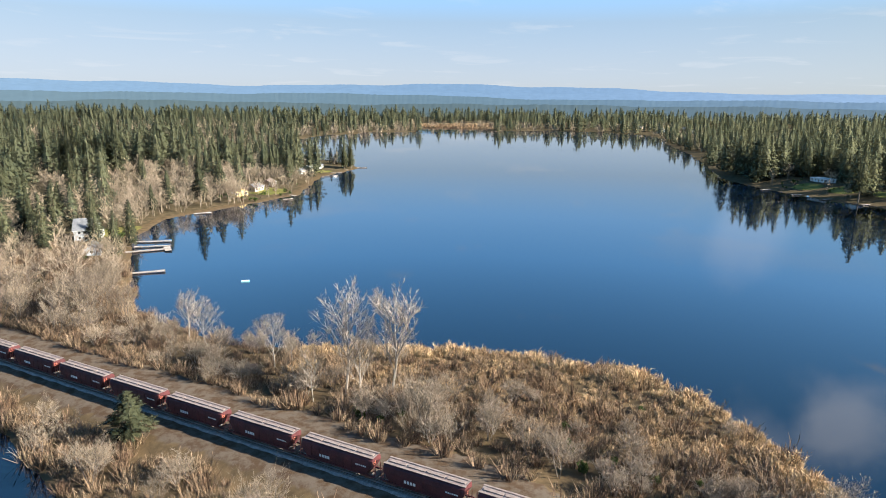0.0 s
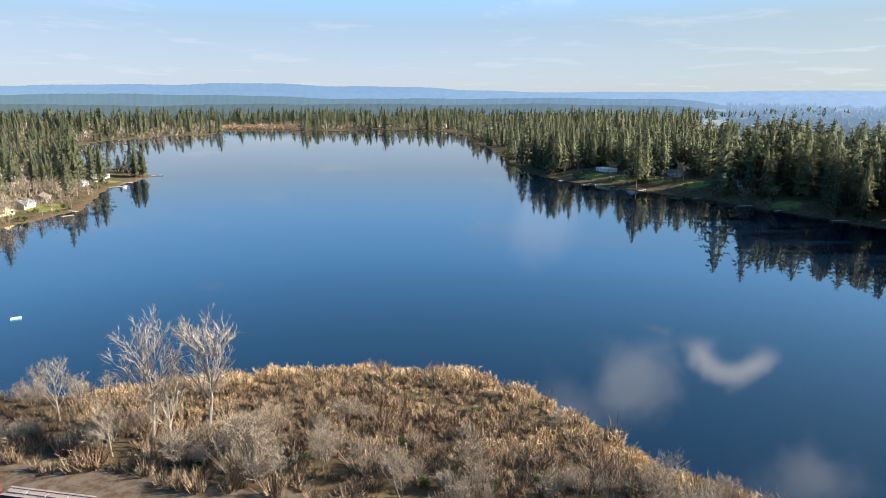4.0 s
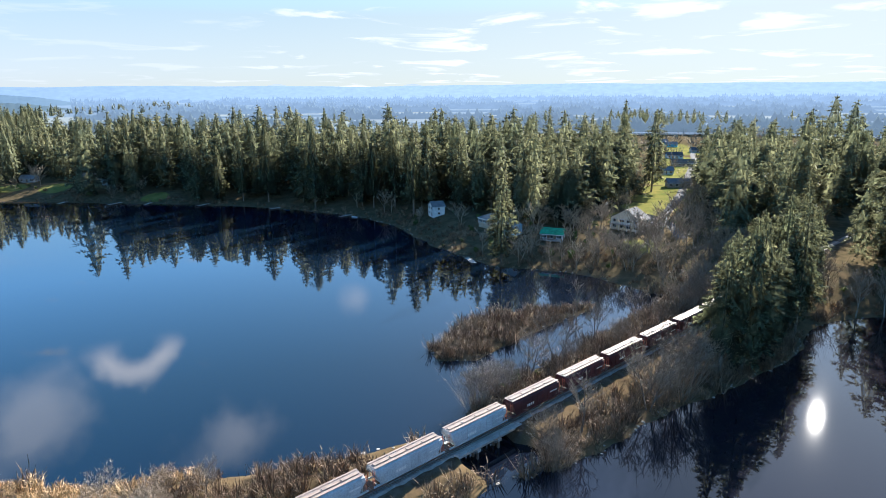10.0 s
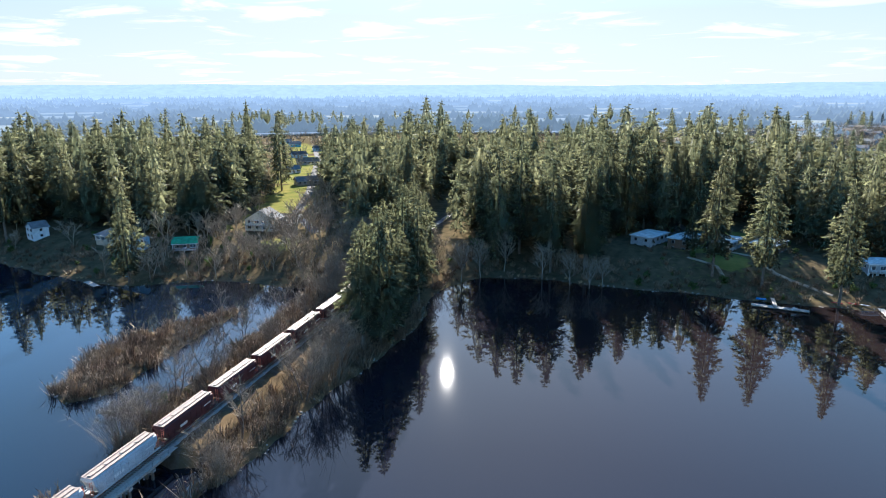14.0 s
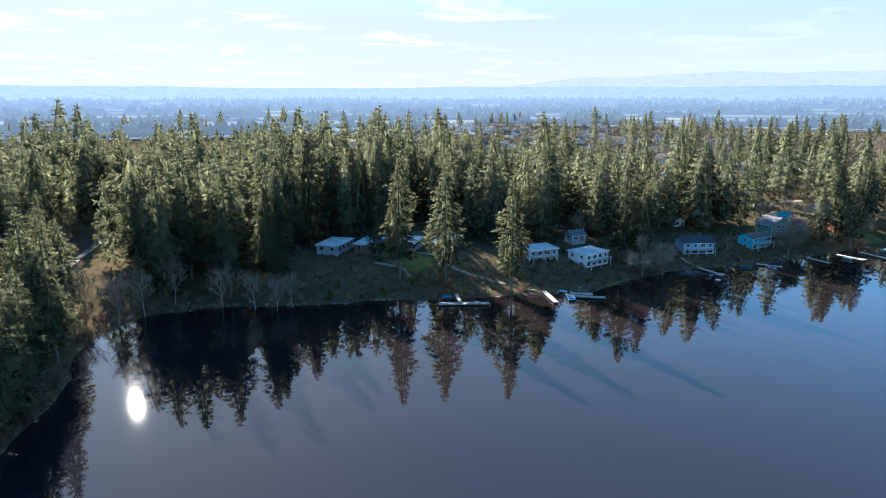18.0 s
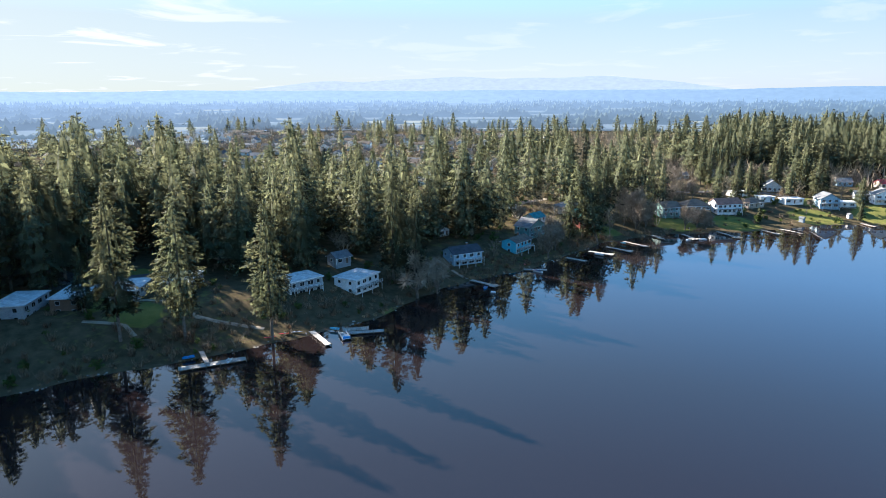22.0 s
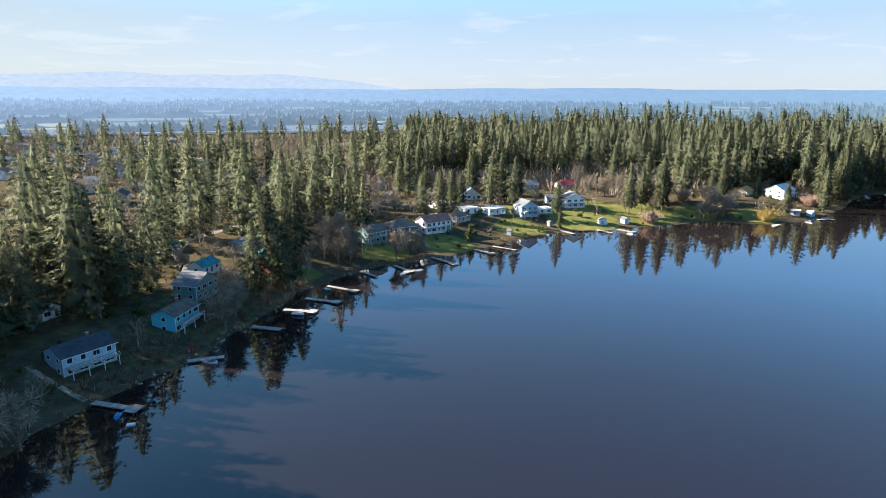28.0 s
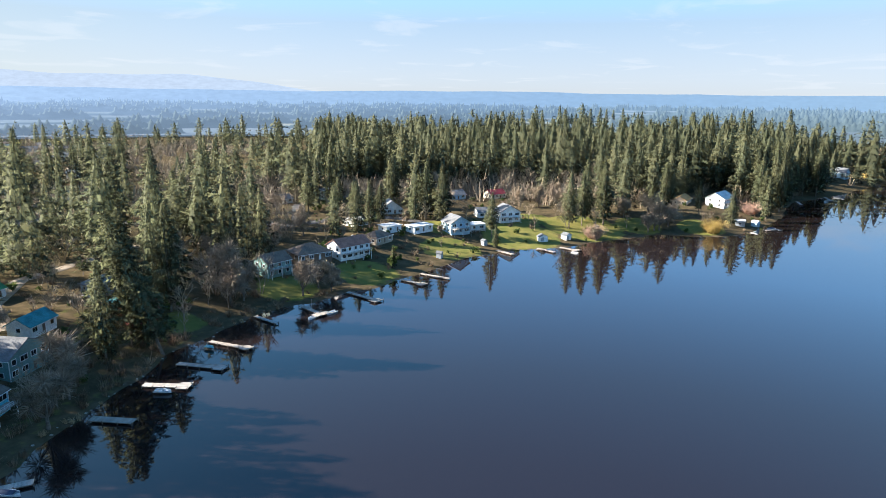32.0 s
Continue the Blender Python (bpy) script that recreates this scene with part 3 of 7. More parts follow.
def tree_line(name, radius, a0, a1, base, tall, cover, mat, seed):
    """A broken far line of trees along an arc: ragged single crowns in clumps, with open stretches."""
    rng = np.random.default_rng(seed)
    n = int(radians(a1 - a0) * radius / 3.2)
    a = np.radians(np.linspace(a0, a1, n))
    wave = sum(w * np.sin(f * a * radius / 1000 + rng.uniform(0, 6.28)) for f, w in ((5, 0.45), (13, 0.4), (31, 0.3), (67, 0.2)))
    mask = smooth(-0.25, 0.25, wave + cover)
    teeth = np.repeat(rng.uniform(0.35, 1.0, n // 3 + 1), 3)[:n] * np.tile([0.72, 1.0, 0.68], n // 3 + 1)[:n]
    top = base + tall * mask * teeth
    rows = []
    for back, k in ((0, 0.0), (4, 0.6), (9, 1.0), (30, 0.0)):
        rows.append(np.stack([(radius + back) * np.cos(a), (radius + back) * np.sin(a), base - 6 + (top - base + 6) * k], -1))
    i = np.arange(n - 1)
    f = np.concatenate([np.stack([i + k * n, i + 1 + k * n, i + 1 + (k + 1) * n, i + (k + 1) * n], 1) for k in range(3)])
    tagged(mesh_object(name, np.concatenate(rows), f, mat), "far line of trees across the plain in painted haze", "trees", kind="structure")


def haze_plain(name, r0, r1, a0, a1, z0, z1):
    """The far plain of fields and suburbs, its haze painted as glow."""
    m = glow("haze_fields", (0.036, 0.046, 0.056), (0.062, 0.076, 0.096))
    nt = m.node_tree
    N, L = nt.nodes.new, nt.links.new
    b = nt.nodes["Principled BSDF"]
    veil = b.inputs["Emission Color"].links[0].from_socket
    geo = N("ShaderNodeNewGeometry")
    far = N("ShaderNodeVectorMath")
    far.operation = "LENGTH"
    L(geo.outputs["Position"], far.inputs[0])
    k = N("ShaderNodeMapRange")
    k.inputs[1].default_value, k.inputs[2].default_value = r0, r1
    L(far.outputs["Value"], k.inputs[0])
    # fields in strips, then specks of roofs, all drawn in the glow
    fields = N("ShaderNodeTexVoronoi")
    fields.inputs["Scale"].default_value = 0.0035
    L(geo.outputs["Position"], fields.inputs["Vector"])
    tone = N("ShaderNodeSeparateColor")
    L(fields.outputs["Color"], tone.inputs[0])
    open_ = N("ShaderNodeMapRange")
    open_.inputs[1].default_value, open_.inputs[2].default_value, open_.inputs[4].default_value = 0.66, 0.76, 0.5
    L(tone.outputs[0], open_.inputs[0])
    f = N("ShaderNodeMix")
    f.data_type = "RGBA"
    f.inputs["B"].default_value = (0.135, 0.128, 0.095, 1)
    L(open_.outputs[0], f.inputs["Factor"])
    L(veil, f.inputs["A"])
    roofs = N("ShaderNodeTexVoronoi")
    roofs.inputs["Scale"].default_value = 0.028
    L(geo.outputs["Position"], roofs.inputs["Vector"])
    spot = N("ShaderNodeMapRange")
    spot.inputs[1].default_value, spot.inputs[2].default_value, spot.inputs[3].default_value, spot.inputs[4].default_value = 0.12, 0.22, 0.4, 0.0
    L(roofs.outputs["Distance"], spot.inputs[0])
    g = N("ShaderNodeMix")
    g.data_type = "RGBA"
    g.inputs["B"].default_value = (0.17, 0.18, 0.19, 1)
    L(spot.outputs[0], g.inputs["Factor"])
    L(f.outputs["Result"], g.inputs["A"])
    # haze painted over fields and roofs, stronger with distance
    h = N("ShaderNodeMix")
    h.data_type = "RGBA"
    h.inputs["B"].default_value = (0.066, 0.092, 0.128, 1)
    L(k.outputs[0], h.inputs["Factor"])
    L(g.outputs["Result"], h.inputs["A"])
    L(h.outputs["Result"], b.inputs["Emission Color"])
    t = np.radians(np.arange(a0, a1 + 0.1, 2.0))
    n = len(t)
    V = np.concatenate([np.stack([r * np.cos(t), r * np.sin(t), np.full(n, z)], -1) for r, z in ((r0, z0), ((r0 + r1) / 2, (z0 + z1) / 2), (r1, z1))])
    i = np.arange(n - 1)
    F = np.concatenate([np.stack([i + q * n, i + 1 + q * n, i + 1 + (q + 1) * n, i + (q + 1) * n], 1) for q in range(2)])
    tagged(mesh_object(name, V, F[:, ::-1], m), "plain of fields and suburbs beyond the woods in painted haze", "plain", kind="structure")


# haze painted as emission, each farther band paler: away from sun, towards sun
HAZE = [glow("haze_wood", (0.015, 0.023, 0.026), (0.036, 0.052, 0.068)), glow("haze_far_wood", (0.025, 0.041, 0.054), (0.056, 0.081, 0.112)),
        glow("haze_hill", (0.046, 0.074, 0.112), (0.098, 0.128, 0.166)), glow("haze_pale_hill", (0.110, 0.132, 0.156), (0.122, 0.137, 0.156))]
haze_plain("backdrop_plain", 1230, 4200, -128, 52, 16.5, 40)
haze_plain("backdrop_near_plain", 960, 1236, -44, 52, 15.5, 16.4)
# tree lines glow with painted haze, paler and bluer ring by ring
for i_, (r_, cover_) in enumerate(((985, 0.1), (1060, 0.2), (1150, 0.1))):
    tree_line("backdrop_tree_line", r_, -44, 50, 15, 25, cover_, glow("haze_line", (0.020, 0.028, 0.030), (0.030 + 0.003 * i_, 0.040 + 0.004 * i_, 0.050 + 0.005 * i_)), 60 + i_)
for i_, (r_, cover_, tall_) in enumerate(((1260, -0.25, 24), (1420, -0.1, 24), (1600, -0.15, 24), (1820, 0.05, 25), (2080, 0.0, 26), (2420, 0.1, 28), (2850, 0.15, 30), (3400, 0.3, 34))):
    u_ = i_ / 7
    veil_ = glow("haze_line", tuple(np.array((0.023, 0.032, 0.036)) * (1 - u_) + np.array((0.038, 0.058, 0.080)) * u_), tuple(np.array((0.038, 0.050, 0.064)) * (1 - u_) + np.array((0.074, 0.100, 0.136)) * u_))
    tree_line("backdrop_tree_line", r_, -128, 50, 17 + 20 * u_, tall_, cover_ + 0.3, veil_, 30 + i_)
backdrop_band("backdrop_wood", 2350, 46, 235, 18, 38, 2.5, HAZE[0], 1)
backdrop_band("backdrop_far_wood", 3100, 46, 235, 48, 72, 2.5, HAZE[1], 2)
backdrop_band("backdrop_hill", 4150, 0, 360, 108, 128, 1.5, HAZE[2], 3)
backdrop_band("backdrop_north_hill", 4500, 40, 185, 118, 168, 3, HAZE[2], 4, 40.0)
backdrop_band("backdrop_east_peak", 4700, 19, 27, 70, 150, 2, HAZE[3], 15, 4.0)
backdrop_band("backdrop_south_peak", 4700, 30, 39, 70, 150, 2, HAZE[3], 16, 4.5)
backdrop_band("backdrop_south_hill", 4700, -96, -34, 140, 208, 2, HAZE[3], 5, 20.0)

# ---- vegetation shapes, as arrays of triangles ----
def fir_shape(seed, H=46.0, R=5.6, step=1.05, per=7, clumps=3, tris=4, bare=0.14, gap=0.2, size=1.0, core=8):
    """Needle sprays of one fir and their facing: whorls of drooping boughs carrying ragged clumps, with gaps between."""
    rng = np.random.default_rng(seed)
    base, span, face = [], [], []
    z = H * bare
    lean = rng.uniform(-1, 1, 2) * 0.02
    lump = rng.uniform(0, 6.28, 4)
    top_k = rng.uniform(1.35, 2.0)

    def girth(k):
        # full from low down, rounding off to the top
        return (1 - k ** top_k) ** 0.88 * (0.62 + 0.38 * min(1.0, k * 4))

    while z < H * 0.985:
        k = (z - H * bare) / (H * (1 - bare))
        reach = R * girth(k) + 0.35
        m = max(4, int(per * (0.6 + 0.55 * (1 - k))))
        off = rng.uniform(0, 7)
        # now and then a whorl stands out or is thin
        whorl = rng.uniform(0.82, 1.16)
        for j in range(m):
            if rng.random() < gap:
                continue
            a = off + j * 2 * math.pi / m + rng.uniform(-0.4, 0.4)
            side = 1 + 0.16 * math.sin(2 * a + lump[0] + z * 0.21) + 0.15 * math.sin(a + lump[1] - z * 0.33)
            L = reach * rng.uniform(0.7, 1.15) * side * whorl
            droop = rng.uniform(0.1, 0.42) * (1 - 0.8 * k)
            d = np.array([math.cos(a), math.sin(a), 0])
            root = np.array([lean[0] * z, lean[1] * z, z + rng.uniform(-0.5, 0.5) * step])
            turn = rng.normal(0, 0.42, 3)
            for q in range(clumps):
                u = (0.5 + 0.5 * (q + 1) / clumps) * rng.uniform(0.88, 1.03)
                p = root + d * L * u + np.array([0, 0, L * (0.3 * u * (1 - u) - droop * u * u + 0.4 * k * u)])
                base.append(p)
                span.append((0.16 * L + 0.5) * (1.1 - 0.35 * u) * size)
                face.append(d * 0.85 + np.array([0, 0, 0.42 + 0.3 * k]) + turn)
        z += step * rng.uniform(0.75, 1.25)
    base, span, face = np.repeat(np.array(base), tris, 0), np.repeat(np.array(span), tris), np.repeat(np.array(face), tris, 0)
    n = len(base)
    out = base.copy()
    out[:, 2] = 0
    out /= np.linalg.norm(out, axis=1)[:, None] + 1e-6
    c = base + rng.normal(0, 0.33, (n, 3)) * span[:, None] * np.array([1, 1, 0.5])
    tip = c + (out * rng.uniform(0.3, 1.0, (n, 1)) + rng.normal(0, 0.5, (n, 3)) - np.array([0, 0, 0.3])) * span[:, None]
    s = rng.normal(0, 1, (n, 3)) * np.array([1, 1, 0.6])
    s = s / (np.linalg.norm(s, axis=1)[:, None] + 1e-6) * span[:, None] * 0.5
    face = face + rng.normal(0, 0.3, (n, 3))
    V, W = [np.stack([c - s, c + s, tip], 1)], [face]
    inner = []
    # inner boughs that close the crown
    rings = np.linspace(bare + 0.01, 0.97, 8)
    for lo, hi in zip(rings, rings[1:]):
        for j in range(core):
            k0, k1 = (lo - bare) / (1 - bare), (hi - bare) / (1 - bare)
            a, b = (j + rng.uniform(-0.25, 0.25)) * 2 * math.pi / core, (j + 1.25) * 2 * math.pi / core
            q0, q1 = R * girth(k0) * rng.uniform(0.58, 0.74), R * girth(k1) * rng.uniform(0.42, 0.6)
            inner += [(q0 * math.cos(a), q0 * math.sin(a), lo * H - rng.uniform(0, 1.2)), (q0 * math.cos(b), q0 * math.sin(b), lo * H - rng.uniform(0, 1.2)), (q1 * math.cos(a + 0.3), q1 * math.sin(a + 0.3), hi * H + 0.6)]
    t = np.array([lean[0] * H, lean[1] * H, H])
    for j in range(3):
        a = j * 2.1
        inner += [t + (0, 0, 0.8), t + np.array([math.cos(a) * 0.45, math.sin(a) * 0.45, -2.2]), t + np.array([math.cos(a + 1) * 0.45, math.sin(a + 1) * 0.45, -2.2])]
    inner = np.array(inner).reshape(-1, 3, 3)
    V.append(inner)
    mid = inner.mean(1) * np.array([1, 1, 0])
    W.append(mid / (np.linalg.norm(mid, axis=1)[:, None] + 1e-6) + np.array([0, 0, 0.3]))
    W = np.concatenate(W)
    W /= np.linalg.norm(W, axis=1)[:, None] + 1e-6
    return np.concatenate(V).astype(np.float32), W.astype(np.float32)


def tube(points, radii, sides=5):
    """Triangles of a bent tapering tube."""
    P = [np.array(p, float) for p in points]
    rings = []
    for i, p in enumerate(P):
        ax = P[min(i + 1, len(P) - 1)] - P[max(i - 1, 0)]
        ax = ax / (np.linalg.norm(ax) + 1e-9)
        u = np.cross(ax, (0.3, 0.9, 0.1) if abs(ax[2]) > 0.8 else (0, 0, 1))
        u /= np.linalg.norm(u) + 1e-9
        v = np.cross(ax, u)
        rings.append([p + radii[i] * (math.cos(t) * u + math.sin(t) * v) for t in np.arange(sides) * 2 * math.pi / sides])
    out = []
    for a, b in zip(rings, rings[1:]):
        for i in range(sides):
            j = (i + 1) % sides
            out += [a[i], a[j], b[j], a[i], b[j], b[i]]
    return np.array(out, np.float32).reshape(-1, 3, 3)


def bare_tree_shape(seed, H=16.0, spread_=0.55, stems=1, depth=3, twigs=5, trunk=0.22, limbs=10, blade=0.045, sides=5):
    """(wood, twigs) of a leafless broad-leaved tree: a stem with limbs, boughs and sprays of twigs."""
    rng = np.random.default_rng(seed)
    wood, fine = [], []

    def grow(p, d, L, r, level):
        d = d / np.linalg.norm(d)
        bend = rng.normal(0, 0.1, 3)
        mid = p + d * L * 0.5 + bend * L * 0.3
        end = p + d * L + bend * L * 0.2 + np.array([0, 0, 0.08 * L])
        if level >= depth:
            s = np.cross(d, rng.normal(0, 1, 3))
            s = s / (np.linalg.norm(s) + 1e-9) * max(r, blade)
            fine.extend([p + s, p - s, end])
            for _ in range(twigs):
                q = p + (end - p) * rng.uniform(0.1, 0.95)
                dd = d + rng.normal(0, 0.5, 3) + np.array([0, 0, 0.2])
                e = q + dd / np.linalg.norm(dd) * L * rng.uniform(0.35, 0.85)
                s = np.cross(dd, rng.normal(0, 1, 3))
                s = s / (np.linalg.norm(s) + 1e-9) * blade * 0.75
                fine.extend([q + s, q - s, e])
            return
        wood.append(tube([p, mid, end], [r, r * 0.8, r * (0.35 if level == 0 else 0.6)], sides if level < 1 else 3))
        n = limbs if level == 0 else rng.integers(4, 7)
        for i in range(n):
            u = (0.3 + 0.7 * (i + 0.5) / n) if level == 0 else rng.uniform(0.3, 1.0)
            q = p + (mid - p) * u * 2 if u < 0.5 else mid + (end - mid) * (u - 0.5) * 2
            a = i * 2.4 + rng.uniform(-0.5, 0.5)
            side = np.array([math.cos(a), math.sin(a), rng.uniform(0.1, 0.5)])
            dd = d * (1 - spread_ * 0.55) + side * spread_ * rng.uniform(0.7, 1.2)
            grow(q, dd, L * (rng.uniform(0.45, 0.6) * (1.25 - 0.6 * u) if level == 0 else rng.uniform(0.42, 0.68)), r * (0.42 if level == 0 else 0.5), level + 1)

    for i in range(stems):
        a = i * 2.4 + rng.uniform(0, 1)
        k = 0.0 if stems == 1 else 0.3
        grow(np.array([math.cos(a) * k, math.sin(a) * k, -0.3]), np.array([math.cos(a) * k, math.sin(a) * k, 1.0]), H * 0.75, trunk * (1 if stems == 1 else 0.75), 0)
    w = np.concatenate(wood)
    f = np.array(fine, np.float32).reshape(-1, 3, 3)
    top = max(w[..., 2].max(), f[..., 2].max())
    return w * (H / top), f * (H / top)


def round_crown_shape(seed, H=13.0, n=1700, lumps=12, blade=0.085):
    """(wood, twigs) of a leafless tree with a full rounded crown of fine twigs over forked limbs."""
    rng = np.random.default_rng(seed)
    a = rng.uniform(0, 2 * math.pi, lumps)
    r = 0.27 * H * np.sqrt(rng.uniform(0.02, 1, lumps))
    mid = np.stack([r * np.cos(a), r * np.sin(a), H * (0.66 + rng.uniform(-0.2, 0.16, lumps) - 0.55 * (r / H))], -1)
    wide = H * rng.uniform(0.13, 0.21, lumps)
    wood = [tube([(0, 0, -0.3), (0.1, 0, 0.16 * H), (0, 0.15, 0.34 * H)], [0.028 * H, 0.021 * H, 0.014 * H], 6)]
    for c in mid:
        wood.append(tube([(0, 0, 0.16 * H), c * np.array([0.55, 0.55, 0.62]), c], [0.013 * H, 0.008 * H, 0.003 * H], 4))
        for _ in range(3):
            e = c + rng.normal(0, 0.09 * H, 3) + np.array([0, 0, 0.05 * H])
            wood.append(tube([c * 0.8, e], [0.005 * H, 0.0015 * H], 3))
    i = rng.integers(0, lumps, n)
    d = rng.normal(0, 1, (n, 3)) + np.array([0, 0, 0.35])
    d /= np.linalg.norm(d, axis=1)[:, None]
    p = mid[i] + d * (wide[i] * rng.uniform(0.1, 0.6, n))[:, None]
    e = mid[i] + (d + rng.normal(0, 0.22, (n, 3))) * (wide[i] * rng.uniform(0.75, 1.2, n))[:, None]
    s = np.cross(d, rng.normal(0, 1, (n, 3)))
    s = s / (np.linalg.norm(s, axis=1)[:, None] + 1e-6) * blade
    return np.concatenate(wood), np.stack([p + s, p - s, e], 1).astype(np.float32)


def brush_shape(seed, H=3.0, R=2.0, n=64, blade=0.075, lean=0.8):
    """Dense upright stems of a leafless shrub, with side twigs."""
    rng = np.random.default_rng(seed)
    r, a = R * np.sqrt(rng.uniform(0, 1, n)) * 0.55, rng.uniform(0, 2 * math.pi, n)
    p = np.stack([r * np.cos(a), r * np.sin(a), np.zeros(n)], -1)
    up = np.stack([np.cos(a) * lean * r / R + rng.normal(0, 0.22, n), np.sin(a) * lean * r / R + rng.normal(0, 0.22, n), np.ones(n)], -1)
    ln = H * rng.uniform(0.5, 1.05, n) * (1 - 0.35 * (r / R) ** 2)
    e = p + up * ln[:, None]
    s = np.stack([np.cos(a + 1.2), np.sin(a + 1.2), 0 * a], -1) * blade
    main = np.stack([p + s, p - s, e], 1)
    k = 2
    idx = np.repeat(np.arange(n), k)
    u = rng.uniform(0.3, 0.9, n * k)[:, None]
    q = p[idx] * (1 - u) + e[idx] * u
    dd = up[idx] * 0.6 + rng.normal(0, 0.55, (n * k, 3))
    e2 = q + dd * (ln[idx] * 0.3)[:, None]
    s2 = np.stack([np.cos(a[idx] + 2), np.sin(a[idx] + 2), 0 * a[idx]], -1) * blade * 0.6
    return np.concatenate([main, np.stack([q + s2, q - s2, e2], 1)]).astype(np.float32)


def leaf_ball_shape(seed, H=5.0, R=2.0, n=500, leaf=0.22, lumps=7):
    """An evergreen shrub: small leaves over uneven lumps."""
    rng = np.random.default_rng(seed)
    c = np.stack([rng.uniform(-0.55, 0.55, lumps) * R, rng.uniform(-0.55, 0.55, lumps) * R, rng.uniform(0.25, 0.75, lumps) * H], -1)
    rr = rng.uniform(0.35, 0.6, lumps) * R
    i = rng.integers(0, lumps, n)
    d = rng.normal(0, 1, (n, 3))
    d /= np.linalg.norm(d, axis=1)[:, None]
    p = c[i] + d * rr[i][:, None] * rng.uniform(0.6, 1.05, n)[:, None] * np.array([1, 1, 1.2])
    p[:, 2] = np.maximum(p[:, 2], 0.1)
    a, b = rng.normal(0, 1, (n, 3)) * leaf, rng.normal(0, 1, (n, 3)) * leaf
    return np.stack([p - a, p + a, p + b * 1.4], 1).astype(np.float32)


def tri_object(name, tris, mat, parent=None, facing=None):
    t = np.asarray(tris, np.float32)
    ob = mesh_object(name, t.reshape(-1, 3), np.arange(len(t) * 3).reshape(-1, 3), mat, parent)
    if facing is not None and len(ob.data.vertices) == len(t) * 3:
        at = ob.data.attributes.new("spray", "FLOAT_VECTOR", "POINT")
        at.data.foreach_set("vector", np.repeat(facing, 3, 0).astype(np.float32).ravel())
    return ob


def scatter(name, shapes, places, mat, rng, lo=0.8, hi=1.2, squash=0.12):
    """ONE object: shapes set down at many places (x, y, z, scale)."""
    parts, turned = [], []
    for (x, y, z, s) in places:
        t = shapes[rng.integers(len(shapes))]
        t, face = t if isinstance(t, tuple) else (t, None)
        a = rng.uniform(0, 2 * math.pi)
        k = s * rng.uniform(lo, hi)
        b = k * rng.uniform(1 - squash, 1 + 2 * squash)
        c, q = math.cos(a), math.sin(a)
        m = np.array([[c * b, q * b, 0], [-q * b, c * b, 0], [0, 0, k]], np.float32)
        parts.append(t.reshape(-1, 3) @ m + np.array([x, y, z], np.float32))
        if face is not None:
            turned.append(face @ np.array([[c, q, 0], [-q, c, 0], [0, 0, 1]], np.float32))
    return tri_object(name, np.concatenate(parts).reshape(-1, 3, 3), mat, facing=np.concatenate(turned) if turned else None)


def jitter_points(rng, x0, x1, y0, y1, step):
    gx, gy = np.meshgrid(np.arange(x0, x1, step), np.arange(y0, y1, step))
    gx, gy = gx.ravel(), gy.ravel()
    return gx + rng.uniform(-0.48, 0.48, gx.size) * step, gy + rng.uniform(-0.48, 0.48, gy.size) * step


def free_of(x, y, spots, grow=0.0):
    ok = np.ones(len(x), bool)
    for a, b, r in spots:
        ok &= np.hypot(x - a, y - b) > r + grow
    return ok

# ---- buildings ----
def box_data(boxes):
    """Vertices and quads of boxes (cx, cy, cz, sx, sy, sz)."""
    V, F = [], []
    for cx, cy, cz, sx, sy, sz in boxes:
        n = len(V)
        for dz in (-0.5, 0.5):
            V += [(cx - sx / 2, cy - sy / 2, cz + dz * sz), (cx + sx / 2, cy - sy / 2, cz + dz * sz), (cx + sx / 2, cy + sy / 2, cz + dz * sz), (cx - sx / 2, cy + sy / 2, cz + dz * sz)]
        F += [(n, n + 3, n + 2, n + 1), (n + 4, n + 5, n + 6, n + 7)] + [(n + i, n + (i + 1) % 4, n + 4 + (i + 1) % 4, n + 4 + i) for i in range(4)]
    return V, F


def part(name, data, mat, parent, label=""):
    """Links vertices and faces (any corners) as one mesh object under a thing or a part."""
    me = bpy.data.meshes.new(name)
    me.from_pydata(data[0], [], data[1])
    me.materials.append(mat)
    ob = new(name, me)
    ob.parent = parent
    return tagged(ob, label)


def boxes(name, items, mat, parent, label=""):
    return part(name, box_data(items), mat, parent, label)


def prism(profile, y0, y1):
    """An outline in x and z drawn out from y0 to y1."""
    n = len(profile)
    V = [(x, y0, z) for x, z in profile] + [(x, y1, z) for x, z in profile]
    return V, [tuple(range(n)), tuple(range(2 * n - 1, n - 1, -1))] + [(i, i + n, (i + 1) % n + n, (i + 1) % n) for i in range(n)]


def paint(name, c, rough=0.6):
    k = 0.82
    return material(name, c, tuple(v * k for v in c), scale=0.7, rough=rough, fine=6.0, bump=0.01, bump_scale=8.0)


WHITE, CREAM, GREY, TAN = paint("white_paint", (0.78, 0.77, 0.74)), paint("cream_siding", (0.62, 0.55, 0.42)), paint("grey_siding", (0.34, 0.36, 0.37)), paint("tan_siding", (0.42, 0.33, 0.24))
BLUEGREY, TEAL, GREEN, RED = paint("blue_grey_siding", (0.36, 0.48, 0.55)), paint("turquoise_siding", (0.12, 0.48, 0.58)), paint("sage_siding", (0.16, 0.27, 0.25)), paint("barn_red_siding", (0.22, 0.045, 0.035))
BROWN, YELLOW = paint("brown_siding", (0.16, 0.10, 0.065)), paint("yellow_siding", (0.62, 0.47, 0.18))


